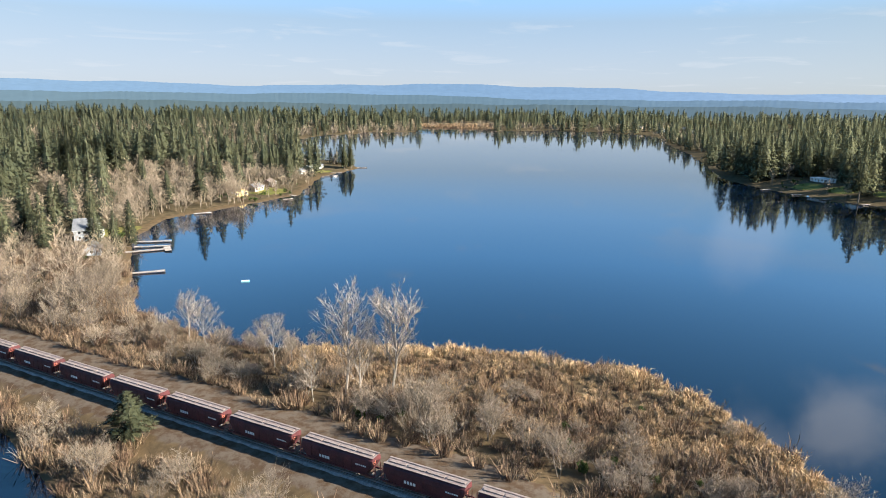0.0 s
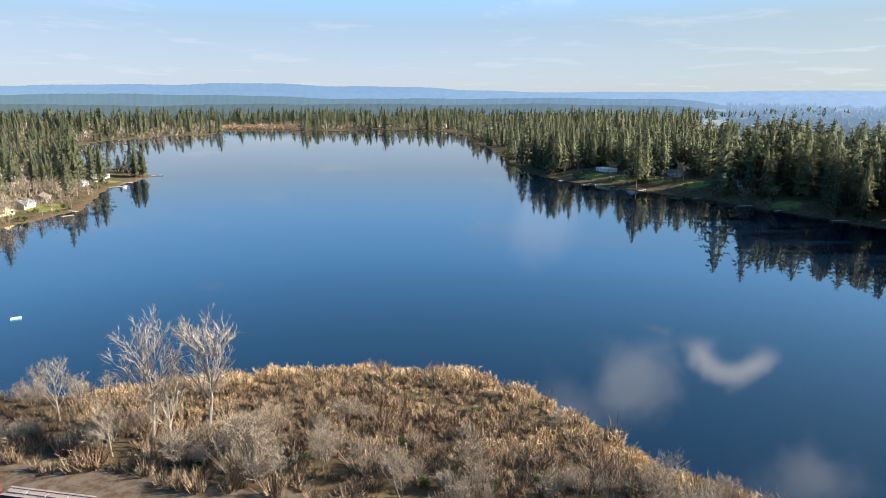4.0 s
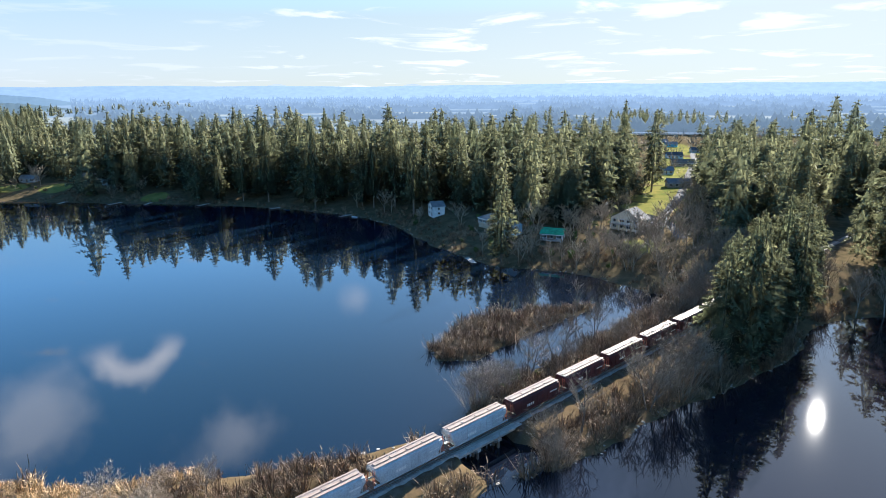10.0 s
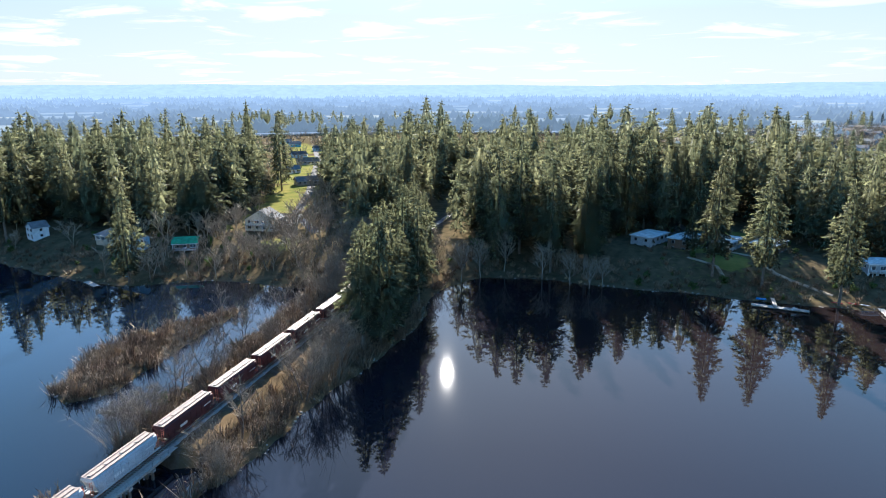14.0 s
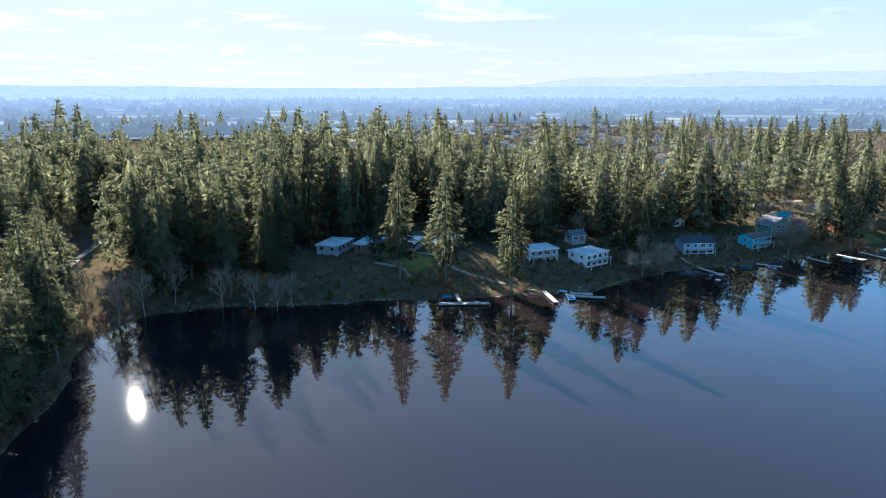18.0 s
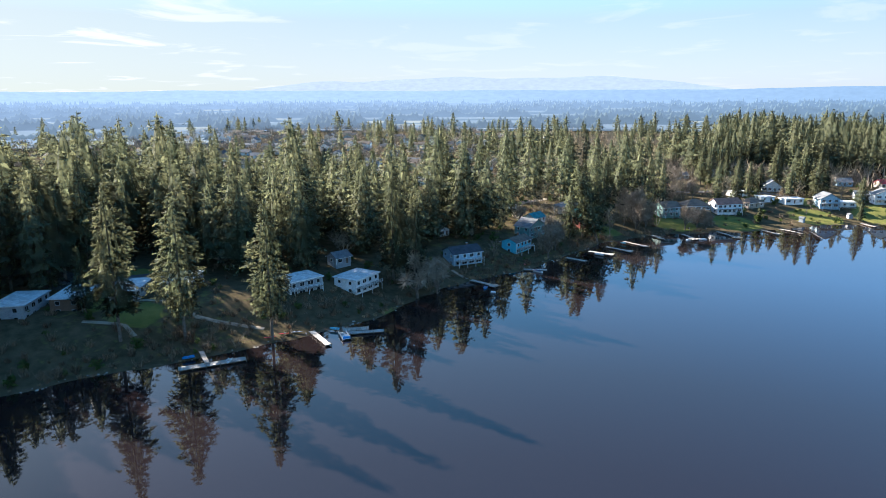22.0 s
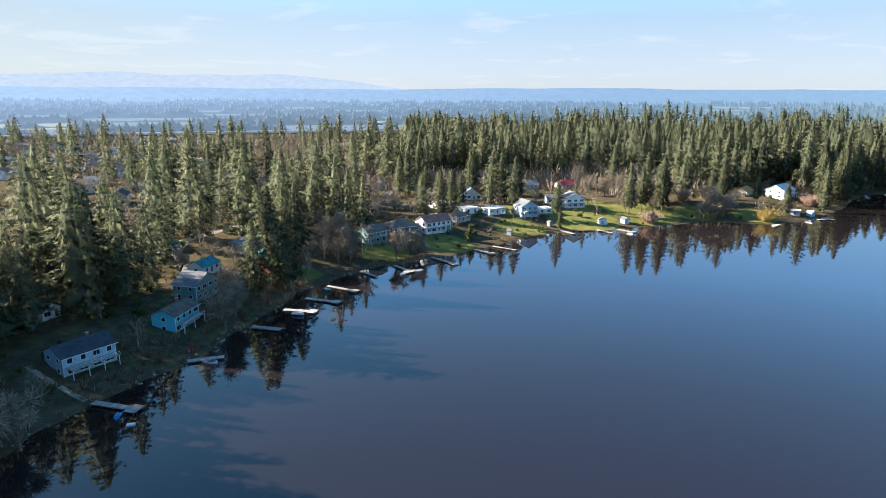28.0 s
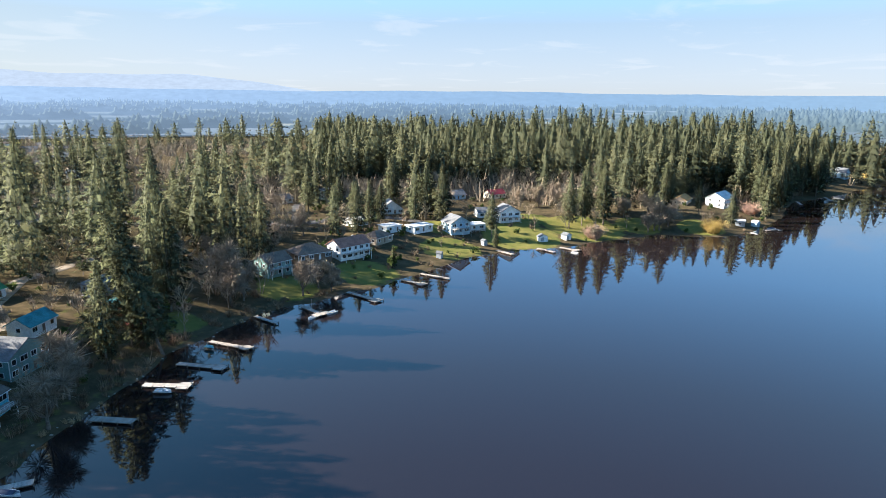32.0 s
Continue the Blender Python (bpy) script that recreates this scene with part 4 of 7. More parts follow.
def shingle(name, c):
    return material(name, c, tuple(v * 0.65 for v in c), scale=0.5, rough=0.9, fine=3.0, bump=0.03, bump_scale=5.0)


R_DARK, R_GREY, R_BROWN, R_RED, R_TEAL = shingle("charcoal_shingles", (0.06, 0.065, 0.075)), shingle("grey_shingles", (0.17, 0.175, 0.18)), shingle("brown_shingles", (0.17, 0.13, 0.10)), shingle("terracotta_roofing", (0.36, 0.17, 0.12)), shingle("teal_roofing", (0.07, 0.26, 0.27))
R_WHITE, R_ORANGE, R_CRIMSON, R_GREEN = shingle("pale_membrane_roof", (0.66, 0.66, 0.64)), shingle("ochre_roofing", (0.48, 0.27, 0.10)), shingle("crimson_metal_roof", (0.42, 0.06, 0.07)), shingle("green_metal_roof", (0.06, 0.30, 0.15))
GLASS = material("window_glass", (0.02, 0.025, 0.03), rough=0.06, spec=0.9)
DECKING = material("weathered_boards", (0.27, 0.23, 0.19), (0.38, 0.33, 0.28), scale=0.6, rough=0.85, island=0.2, fine=9.0)
PALE_BOARDS = material("pale_dock_boards", (0.38, 0.35, 0.31), (0.30, 0.27, 0.24), scale=0.6, rough=0.85, island=0.15, fine=9.0)
CONCRETE = material("concrete", (0.30, 0.28, 0.25), (0.40, 0.37, 0.33), scale=0.4, rough=0.9, fine=4.0, bump=0.02)
BRICK_RED = material("chimney_brick", (0.26, 0.11, 0.075), (0.33, 0.17, 0.11), scale=2.0, rough=0.9, fine=10.0)
STEEL = material("dull_steel", (0.32, 0.32, 0.33), (0.22, 0.2, 0.19), scale=1.2, rough=0.5, metal=0.7)


def toward_water(x, y):
    """Degrees to turn a thing so that its front (-y) looks down to the nearest water."""
    e = 4.0
    gx = float(shore(np.array([x + e]), np.array([y]))[0] - shore(np.array([x - e]), np.array([y]))[0])
    gy = float(shore(np.array([x]), np.array([y + e]))[0] - shore(np.array([x]), np.array([y - e]))[0])
    return math.degrees(math.atan2(gy, gx)) - 90


def ground_at(x, y):
    return float(ground_height(np.array([x]), np.array([y]))[0])


def window(parent, x, y, z, w, h, face, trim):
    """A framed window on a wall: face 0 front (-y), 1 right, 2 back, 3 left."""
    c, s = [(1, 0), (0, 1), (-1, 0), (0, -1)][face]

    def turn(b):
        cx, cy, cz, sx, sy, sz = b
        return (x + c * cx - s * cy, y + s * cx + c * cy, z + cz, sx if c else sy, sy if c else sx, sz)

    t = 0.11
    fr = [(0, -0.05, h / 2 + t / 2, w + 2 * t, 0.12, t), (0, -0.05, -h / 2 - t / 2, w + 2 * t, 0.16, t), (-w / 2 - t / 2, -0.05, 0, t, 0.12, h), (w / 2 + t / 2, -0.05, 0, t, 0.12, h)]
    if w > 1.3:
        fr.append((0, -0.04, 0, 0.07, 0.08, h))
    win = boxes("window", [turn(b) for b in fr], trim, parent)
    boxes("pane", [turn((0, -0.015, 0, w, 0.03, h))], GLASS, win)


def house(x, y, w, d, storeys, roof, wall_mat, roof_mat, label, yaw=None, deck=0.0, chimney=False, pitch=0.36, trim=None, lift=0.0, rows=None):
    """A house whose front (-y) looks to the water. roof: gable (ridge along the front), gable_end, hip, flat or shed."""
    trim = trim or WHITE
    yaw = toward_water(x, y) if yaw is None else yaw
    base = new("house")
    gz = ground_at(x, y)
    fx, fy = x + math.sin(radians(yaw)) * d / 2, y - math.cos(radians(yaw)) * d / 2
    floor = max(gz, ground_at(fx, fy)) * 0.6 + min(gz, ground_at(fx, fy)) * 0.4 + 0.3 + lift
    base.matrix_world = pose(x, y, floor, 0, 0, yaw)
    CLEARINGS.append((x, y, max(w, d) * 0.62 + 2.0))
    for step in (11, 19, 27):
        CLEARINGS.append((x + math.sin(radians(yaw)) * step, y - math.cos(radians(yaw)) * step, w * 0.42))
    H = 2.75 * storeys
    o = 0.55
    V, F = box_data([(0, 0, H / 2 - 1.2, w, d, H + 2.4)])
    if roof in ("gable", "gable_end"):
        # walls rise into the gables
        run, span = (d, w) if roof == "gable" else (w, d)
        rise = run / 2 * pitch * 1.6
        n = len(V)
        if roof == "gable":
            V += [(-w / 2, -d / 2, H), (-w / 2, d / 2, H), (-w / 2, 0, H + rise), (w / 2, -d / 2, H), (w / 2, d / 2, H), (w / 2, 0, H + rise)]
        else:
            V += [(-w / 2, -d / 2, H), (w / 2, -d / 2, H), (0, -d / 2, H + rise), (-w / 2, d / 2, H), (w / 2, d / 2, H), (0, d / 2, H + rise)]
        F += [(n, n + 1, n + 2), (n + 3, n + 5, n + 4)]
        k = (run / 2 + o) / (run / 2)
        th = 0.22
        prof = [(-run / 2 * k, H - rise * (k - 1)), (0, H + rise), (run / 2 * k, H - rise * (k - 1)), (run / 2 * k, H - rise * (k - 1) + th), (0, H + rise + th), (-run / 2 * k, H - rise * (k - 1) + th)]
        P, G = prism(prof, -span / 2 - o, span / 2 + o)
        G = [(0, 1, 4, 5), (1, 2, 3, 4), (6, 11, 10, 7), (7, 10, 9, 8)] + G[2:]
        if roof == "gable":
            P = [(b, a, c) for a, b, c in P]
        part("roof", (P, G), roof_mat, base)
        fb = [(0, 0, 0, 0, 0, 0)]
        ez = H - rise * (k - 1) + 0.02
        if roof == "gable":
            fb = [(0, s * (d / 2 * k + 0.07), ez, w + 2 * o, 0.12, 0.16) for s in (-1, 1)]
        else:
            fb = [(s * (w / 2 * k + 0.07), 0, ez, 0.12, d + 2 * o, 0.16) for s in (-1, 1)]
        for b in fb:
            boxes("gutter", [b], trim, base)
    elif roof == "hip":
        rise, r2 = min(w, d) / 2 * pitch * 1.6, abs(w - d) / 2
        a, b = w / 2 + o, d / 2 + o
        ends = [(-r2, 0), (r2, 0)] if w >= d else [(0, -r2), (0, r2)]
        P = [(-a, -b, H - 0.1), (a, -b, H - 0.1), (a, b, H - 0.1), (-a, b, H - 0.1), (-a, -b, H + 0.1), (a, -b, H + 0.1), (a, b, H + 0.1), (-a, b, H + 0.1), (*ends[0], H + rise), (*ends[1], H + rise)]
        G = [(0, 3, 2, 1), (0, 1, 5, 4), (1, 2, 6, 5), (2, 3, 7, 6), (3, 0, 4, 7)]
        G += [(4, 5, 9, 8), (5, 6, 9), (6, 7, 8, 9), (7, 4, 8)] if w >= d else [(4, 5, 8), (5, 6, 9, 8), (6, 7, 9), (7, 4, 8, 9)]
        part("roof", (P, G), roof_mat, base)
        boxes("gutter", [(0, -b - 0.06, H, w + 2 * o, 0.12, 0.16)], trim, base)
    else:
        slope = 0.0 if roof == "flat" else 0.9
        P, G = prism([(-d / 2 - o, H), (d / 2 + o, H + slope), (d / 2 + o, H + slope + 0.3), (-d / 2 - o, H + 0.3)], -w / 2 - o, w / 2 + o)
        part("roof", ([(b, a, c) for a, b, c in P], [tuple(reversed(g)) for g in G]), roof_mat, base)
        boxes("fascia", [(0, -d / 2 - o - 0.05, H + 0.14, w + 2 * o, 0.08, 0.36)], trim, base)
        if slope:
            n = len(V)
            V += [(-w / 2, -d / 2, H), (-w / 2, d / 2, H), (-w / 2, d / 2, H + slope * 0.9), (w / 2, -d / 2, H), (w / 2, d / 2, H), (w / 2, d / 2, H + slope * 0.9)]
            F += [(n, n + 1, n + 2), (n + 3, n + 5, n + 4), (n + 1, n + 4, n + 5, n + 2)]
    part("wall", (V, F), wall_mat, base)
    for sx in (-1, 1):
        boxes("corner_board", [(sx * (w / 2 + 0.02), -d / 2 - 0.02, H / 2, 0.16, 0.16, H - 0.05)], trim, base)
    rng_ = random.Random(int(x * 7 + y * 13))
    for s in range(storeys):
        z = s * 2.75 + 1.5
        n = max(2, int(w / 3.1))
        for i in range(n):
            px = (i + 0.5) * w / n - w / 2
            wide = min(w / n * 0.72, rng_.choice([1.3, 1.8, 2.3]))
            if s == 0 and i == n // 2 and deck == 0:
                door = boxes("door", [(px, -d / 2 - 0.04, 1.05, 0.95, 0.1, 2.1)], BROWN if wall_mat is not BROWN else WHITE, base)
                boxes("door_handle", [(px + 0.36, -d / 2 - 0.12, 1.0, 0.06, 0.08, 0.14)], STEEL, door)
            else:
                window(base, px, -d / 2, z, wide, 1.35, 0, trim)
        for i in range(max(1, int(d / 4.5))):
            py = (i + 0.5) * d / max(1, int(d / 4.5)) - d / 2
            window(base, w / 2, py, z, 1.2, 1.15, 1, trim)
            window(base, -w / 2, py, z, 1.2, 1.15, 3, trim)
        window(base, w * 0.22, d / 2, z, 1.4, 1.15, 2, trim)
    if chimney:
        ch = boxes("chimney", [(w * 0.2, d * 0.12, H + 1.2, 0.8, 0.6, 3.2)], BRICK_RED, base)
        boxes("chimney_cap", [(w * 0.2, d * 0.12, H + 2.88, 1.0, 0.8, 0.16)], CONCRETE, ch)
    if deck:
        z = 2.75 * (storeys - 1) - 0.1
        fl = boxes("deck", [(i * 0.15 - w * 0.46, -d / 2 - deck / 2, z, 0.135, deck, 0.12) for i in range(int(w * 0.92 / 0.15))], DECKING, base)
        for sx in np.linspace(-w * 0.44, w * 0.44, max(3, int(w / 3.5))):
            boxes("deck_post", [(sx, -d / 2 - deck + 0.15, z / 2 - 1.6, 0.15, 0.15, z + 3.2)], trim, base)
        rail = [(0, -d / 2 - deck + 0.08, z + 1.0, w * 0.92, 0.08, 0.07), (0, -d / 2 - deck + 0.08, z + 0.55, w * 0.92, 0.04, 0.04)]
        rail += [(sx, -d / 2 - deck + 0.08, z + 0.5, 0.06, 0.06, 1.0) for sx in np.linspace(-w * 0.46, w * 0.46, int(w / 1.2))]
        boxes("railing", rail, trim, base)
    return tagged(base, label, "house")


def shed(x, y, w, d, wall_mat, roof_mat, label, yaw=None, h=2.3):
    base = new("shed")
    yaw = toward_water(x, y) if yaw is None else yaw
    base.matrix_world = pose(x, y, ground_at(x, y) + 0.12, 0, 0, yaw)
    CLEARINGS.append((x, y, max(w, d) * 0.6 + 1))
    V, F = box_data([(0, 0, h / 2 - 0.3, w, d, h + 0.6)])
    n, r = len(V), w * 0.28
    V += [(-w / 2, -d / 2, h), (w / 2, -d / 2, h), (0, -d / 2, h + r), (-w / 2, d / 2, h), (w / 2, d / 2, h), (0, d / 2, h + r)]
    part("wall", (V, F + [(n, n + 1, n + 2), (n + 3, n + 5, n + 4)]), wall_mat, base)
    k = 1.18
    prof = [(-w / 2 * k, h - r * 0.18), (0, h + r), (w / 2 * k, h - r * 0.18), (w / 2 * k, h - r * 0.18 + 0.14), (0, h + r + 0.14), (-w / 2 * k, h - r * 0.18 + 0.14)]
    P, G = prism(prof, -d / 2 - 0.3, d / 2 + 0.3)
    part("roof", (P, [(0, 1, 4, 5), (1, 2, 3, 4), (6, 11, 10, 7), (7, 10, 9, 8)] + G[2:]), roof_mat, base)
    boxes("door", [(-w * 0.12, -d / 2 - 0.03, 1.0, min(1.6, w * 0.5), 0.08, 2.0)], GREY, base)
    window(base, w / 2, 0, 1.4, 0.9, 0.7, 1, WHITE)
    return tagged(base, label, "shed")


# south shore, from the wooded corner westwards
house(177, -222, 13.5, 10, 2, "flat", WHITE, R_WHITE, "white flat-roofed two-storey lake house with a wide balcony", deck=2.4, lift=-0.9)
house(190, -205, 13, 10, 2, "flat", GREY, R_WHITE, "grey flat-roofed lake house with pale roof above the bank", deck=2.0, lift=-2.2)
house(193, -233, 7, 6, 1, "gable", GREY, R_GREY, "small grey outbuilding with shingle roof behind the white house", lift=1.0)
house(160, -277, 14, 9.5, 2, "gable", BLUEGREY, R_DARK, "pale blue-grey house with charcoal gable roof and lakeside deck", deck=3.2, chimney=True, pitch=0.28, lift=-1.2)
house(147, -308, 13, 8, 2, "gable", TEAL, R_BROWN, "turquoise house with brown roof, white windows and a raised deck", deck=2.6, chimney=True, pitch=0.26, lift=-1.2)
house(149, -331, 13, 9, 2, "gable_end", GREEN, R_GREY, "sage green house with white-framed windows and grey roof", lift=-0.5, pitch=0.3)
house(154, -352, 10, 7, 1, "gable", WHITE, R_TEAL, "white garage with a teal roof beside a parking patch", lift=0.4)
house(182, -298, 6, 6, 1, "gable_end", WHITE, R_GREY, "small white house half hidden under the firs")
house(180, -380, 8, 6, 1, "gable", WHITE, R_GREEN, "white garage with greenish roof among the firs")
house(133, -371, 10, 11, 2, "gable_end", RED, R_TEAL, "dark red cabin with a teal roof and tall timber deck", deck=3.6, trim=BROWN, pitch=0.5)
house(146, -386, 13, 9, 1, "hip", GREY, R_GREY, "low grey-roofed house behind the red cabin", lift=1.2)
house(97, -418, 11, 9, 2, "gable", GREEN, R_BROWN, "dull green lake house with brown roof and bay windows", deck=1.8)
house(84, -434, 15, 12, 1, "hip", BROWN, R_BROWN, "wide brown house under a large hip roof", lift=1.0)
house(68, -443, 16, 9.5, 2, "gable", WHITE, R_RED, "white house with a terracotta roof and a long white deck", deck=2.4, chimney=True)
house(55, -466, 12, 9, 1, "hip", TAN, R_BROWN, "low tan bungalow with brown roof")
house(48, -487, 9, 7, 1, "flat", WHITE, R_WHITE, "white flat-roofed garage beside a lawn", lift=0.3)
house(33, -488, 12, 7, 1, "flat", WHITE, R_WHITE, "long white flat-roofed building beside the lawn", lift=0.3)
house(14, -490, 11, 10, 2, "gable_end", BLUEGREY, R_GREY, "grey-blue two-storey house with a glazed gable facing the lake", deck=2.6)
house(3, -496, 9, 7, 1, "flat", WHITE, R_WHITE, "white single-storey wing with railings", deck=1.6)
house(-18, -513, 12, 10, 2, "gable_end", WHITE, R_GREY, "white two-storey house with decks above a lawn", deck=2.6)
house(-8, -528, 9, 8, 1, "gable", WHITE, R_GREY, "white house with grey gable roof")
house(-29, -597, 13, 9, 1, "gable", CREAM, R_CRIMSON, "cream house under a bright crimson roof")
house(-1, -592, 11, 9, 1, "gable", BLUEGREY, R_GREY, "pale blue house with light roof")
house(45, -540, 13, 10, 1, "gable_end", WHITE, R_GREY, "white gabled bungalow in the cul-de-sac", pitch=0.45)
house(65, -505, 11, 8, 1, "flat", WHITE, R_WHITE, "white flat-roofed carport house")
house(84, -586, 15, 10, 2, "flat", CREAM, R_GREY, "cream two-storey block with a flat roof")
house(110, -568, 10, 8, 1, "gable", GREY, R_GREY, "grey house with pale roof near the trees")
house(128, -520, 11, 8, 1, "gable", WHITE, R_GREY, "white gabled house standing among firs")
shed(-30, -482, 4.5, 3.5, WHITE, R_GREY, "small white garden shed on the lakeside lawn")
shed(-44, -486, 4.0, 3.5, WHITE, R_GREY, "small white boathouse shed on the lakeside lawn")
shed(27, -452, 2.6, 2.4, GREY, R_GREY, "grey pump shed at the water's edge")
shed(2, -474, 2.4, 2.2, GREY, R_GREY, "tiny grey shed near the shore")
house(-149, -566, 17, 9, 1, "gable", TAN, R_ORANGE, "house with an ochre roof behind the willow")
house(-172, -560, 18, 12, 2, "gable", WHITE, R_WHITE, "large white house with broad pale gable roof", deck=2.4)
house(-160, -516, 7, 5, 1, "flat", GREY, R_WHITE, "small grey boathouse with flat pale roof on the point")
shed(-170, -516, 4.0, 3.5, BLUEGREY, R_WHITE, "pale blue boat shed on the point")
house(-342, -690, 13, 9, 1, "gable", BLUEGREY, R_GREY, "blue lakeside house on the far bank")
house(-362, -705, 12, 9, 2, "gable_end", WHITE, R_GREY, "white lakeside house on the far bank")
house(-382, -712, 13, 10, 2, "gable_end", BLUEGREY, R_GREY, "pale blue gabled house on the far bank")
house(-320, -668, 9, 7, 1, "gable", GREY, R_BROWN, "grey cabin on the far bank")
# long apartment building on the wooded rise
for i, (ax, ay) in enumerate([(246, -141), (238, -154), (230, -167), (222, -182)]):
    house(ax, ay, 15.4 if i != 2 else 14.6, 9.5, 2, "flat", BROWN if i % 2 else GREY, R_WHITE, "brown section of a long apartment building with a pale flat roof", yaw=-57, lift=-2.0, trim=GREY)
# east shore
house(334, 134, 8, 7, 2, "gable_end", WHITE, R_GREY, "narrow white two-storey house above the bank")
house(290, 80, 10, 8, 2, "gable", BLUEGREY, R_GREY, "blue-grey lake house with wide windows", deck=2.0)
house(305, 92, 13, 9, 1, "hip", TAN, R_GREY, "long low house with grey roof behind the bank", lift=1.0)
house(286, 58, 10, 7, 1, "gable", BROWN, R_GREEN, "dark house with a green metal roof", deck=2.2)
house(313, 26, 15, 10, 2, "gable_end", CREAM, R_DARK, "cream house with a dark cross-gable roof on a lawn", deck=2.4)
house(322, 18, 13, 8, 1, "gable", CREAM, R_BROWN, "cream wing with brown roof", lift=0.5)
for hx, hy, w_, r_, wm, lb in ((455, 6, 15, R_GREY, TAN, "tan house with pale grey roof on the lane"), (520, 18, 14, R_GREY, WHITE, "white house on the lane"), (578, 4, 18, R_BROWN, TAN, "long low house with brown roof"),
                               (645, 12, 14, R_DARK, BLUEGREY, "blue-grey house far down the lane"), (716, -10, 14, R_DARK, GREY, "grey house at the lane's end"), (785, 18, 13, R_GREY, TEAL, "turquoise house beyond the lawns"), (830, 30, 13, R_GREY, BLUEGREY, "pale blue house beyond the lawns")):
    house(hx, hy, w_, 9, 1, "gable", wm, r_, lb, yaw=-75)
house(318, 536, 17, 9, 1, "flat", WHITE, R_WHITE, "long white flat-roofed lake house")
house(334, 514, 10, 8, 1, "gable_end", WHITE, R_WHITE, "small white house with pale roof by the shore")
house(352, 480, 11, 8, 1, "gable", GREY, R_GREY, "grey lake house in the shade of firs")
house(372, 440, 15, 9, 1, "gable", TAN, R_BROWN, "low brown-roofed house above a bright lawn")
house(360, 405, 10, 8, 1, "gable", BLUEGREY, R_GREY, "blue-grey cottage near the dock")
house(484, 678, 12, 9, 2, "gable_end", WHITE, R_GREY, "white gabled house up the slope")
house(575, 450, 14, 9, 2, "gable", CREAM, R_GREY, "cream house showing above the firs", lift=3)
# west shore
house(-177, 311, 15, 10, 2, "gable_end", GREY, R_GREY, "pale grey two-storey house with grey roof", deck=2.0)
house(-158, 280, 9, 7, 1, "gable", GREY, R_GREY, "small grey house near the docks")
house(-212, 330, 13, 9, 1, "gable", GREY, R_GREY, "grey-roofed house among firs")
house(-147, 455, 10, 8, 1, "gable_end", YELLOW, R_BROWN, "mustard yellow cottage with dark roof")
house(-142, 478, 12, 8, 1, "gable", TAN, R_GREY, "tan lake cottage with grey gable roof")
house(-139, 505, 17, 9, 1, "gable", BROWN, R_BROWN, "long red-brown lake house")
house(-134, 594, 12, 8, 1, "gable", WHITE, R_GREY, "white lake cottage on the point")
house(-129, 622, 13, 8, 1, "gable", CREAM, R_WHITE, "cream cottage with pale roof on the point")
house(-127, 642, 12, 8, 1, "gable", WHITE, R_GREY, "white cottage near the spit")
for hx, hy, wm in ((470, 1560, WHITE), (500, 1500, CREAM), (520, 1460, WHITE), (545, 1440, GREY), (480, 1440, BLUEGREY), (565, 1520, WHITE), (-290, 870, GREY), (-360, 760, TAN)):
    house(hx, hy, 13, 9, 1, "gable", TAN if wm is WHITE else wm, R_GREY, "distant lakeside house on the far shore", lift=1.5)

# ---- suburb beyond the south-east wood: houses told apart only by roof and wall ----
town = []
trng = np.random.default_rng(5)
kinds = []
for i, (wm, rm) in enumerate(((WHITE, R_GREY), (CREAM, R_BROWN), (GREY, R_GREY), (TAN, R_DARK), (BLUEGREY, R_GREY), (WHITE, R_BROWN))):
    b = new("house")
    w, d, H, r = 13 + i % 3, 9.5, 3.2 + 2.4 * (i % 2), 2.6
    V, F = box_data([(0, 0, H / 2 - 0.5, w, d, H + 1)])
    n = len(V)
    part("wall", (V + [(-w / 2, -d / 2, H), (-w / 2, d / 2, H), (-w / 2, 0, H + r), (w / 2, -d / 2, H), (w / 2, d / 2, H), (w / 2, 0, H + r)], F + [(n, n + 1, n + 2), (n + 3, n + 5, n + 4)]), wm, b)
    P, G = prism([(-d / 2 - 0.6, H - 0.3), (0, H + r), (d / 2 + 0.6, H - 0.3), (d / 2 + 0.6, H - 0.05), (0, H + r + 0.25), (-d / 2 - 0.6, H - 0.05)], -w / 2 - 0.5, w / 2 + 0.5)
    part("roof", ([(q, p, c) for p, q, c in P], [(0, 1, 4, 5), (1, 2, 3, 4), (6, 11, 10, 7), (7, 10, 9, 8)] + G[2:]), rm, b)
    for px in (-w * 0.25, w * 0.25):
        boxes("window", [(px, -d / 2 - 0.04, 1.6, 2.0, 0.1, 1.3)], GLASS, b)
    tagged(b, "suburban house with a %s roof on a tree-lined street" % ("grey", "brown", "grey", "charcoal", "grey", "brown")[i], "house", "houses of the suburb")
    kinds.append(b)
first = True
used = set()
for row in range(13):
    for col in range(15):
        x, y = 205 + col * 33 + row * 14 + trng.uniform(-4, 4), -470 - row * 46 + col * 14 + (row % 2) * 10 + trng.uniform(-5, 5)
        if trng.random() < 0.12 or y > -400 or float(shore(np.array([x]), np.array([y]))[0]) < 60:
            continue
        k = int(trng.integers(len(kinds)))
        m = pose(x, y, ground_at(x, y) + 0.2, 0, 0, 20 + trng.choice([0, 90, 180]) + trng.uniform(-5, 5))
        if k in used:
            copy_thing(kinds[k], m)
        else:
            kinds[k].matrix_world = m
            used.add(k)
        CLEARINGS.append((x, y, 9))
        town.append((x, y))
for k, b in enumerate(kinds):
    if k not in used:
        b.matrix_world = pose(700 + 20 * k, -300, ground_at(700 + 20 * k, -300) + 0.2)

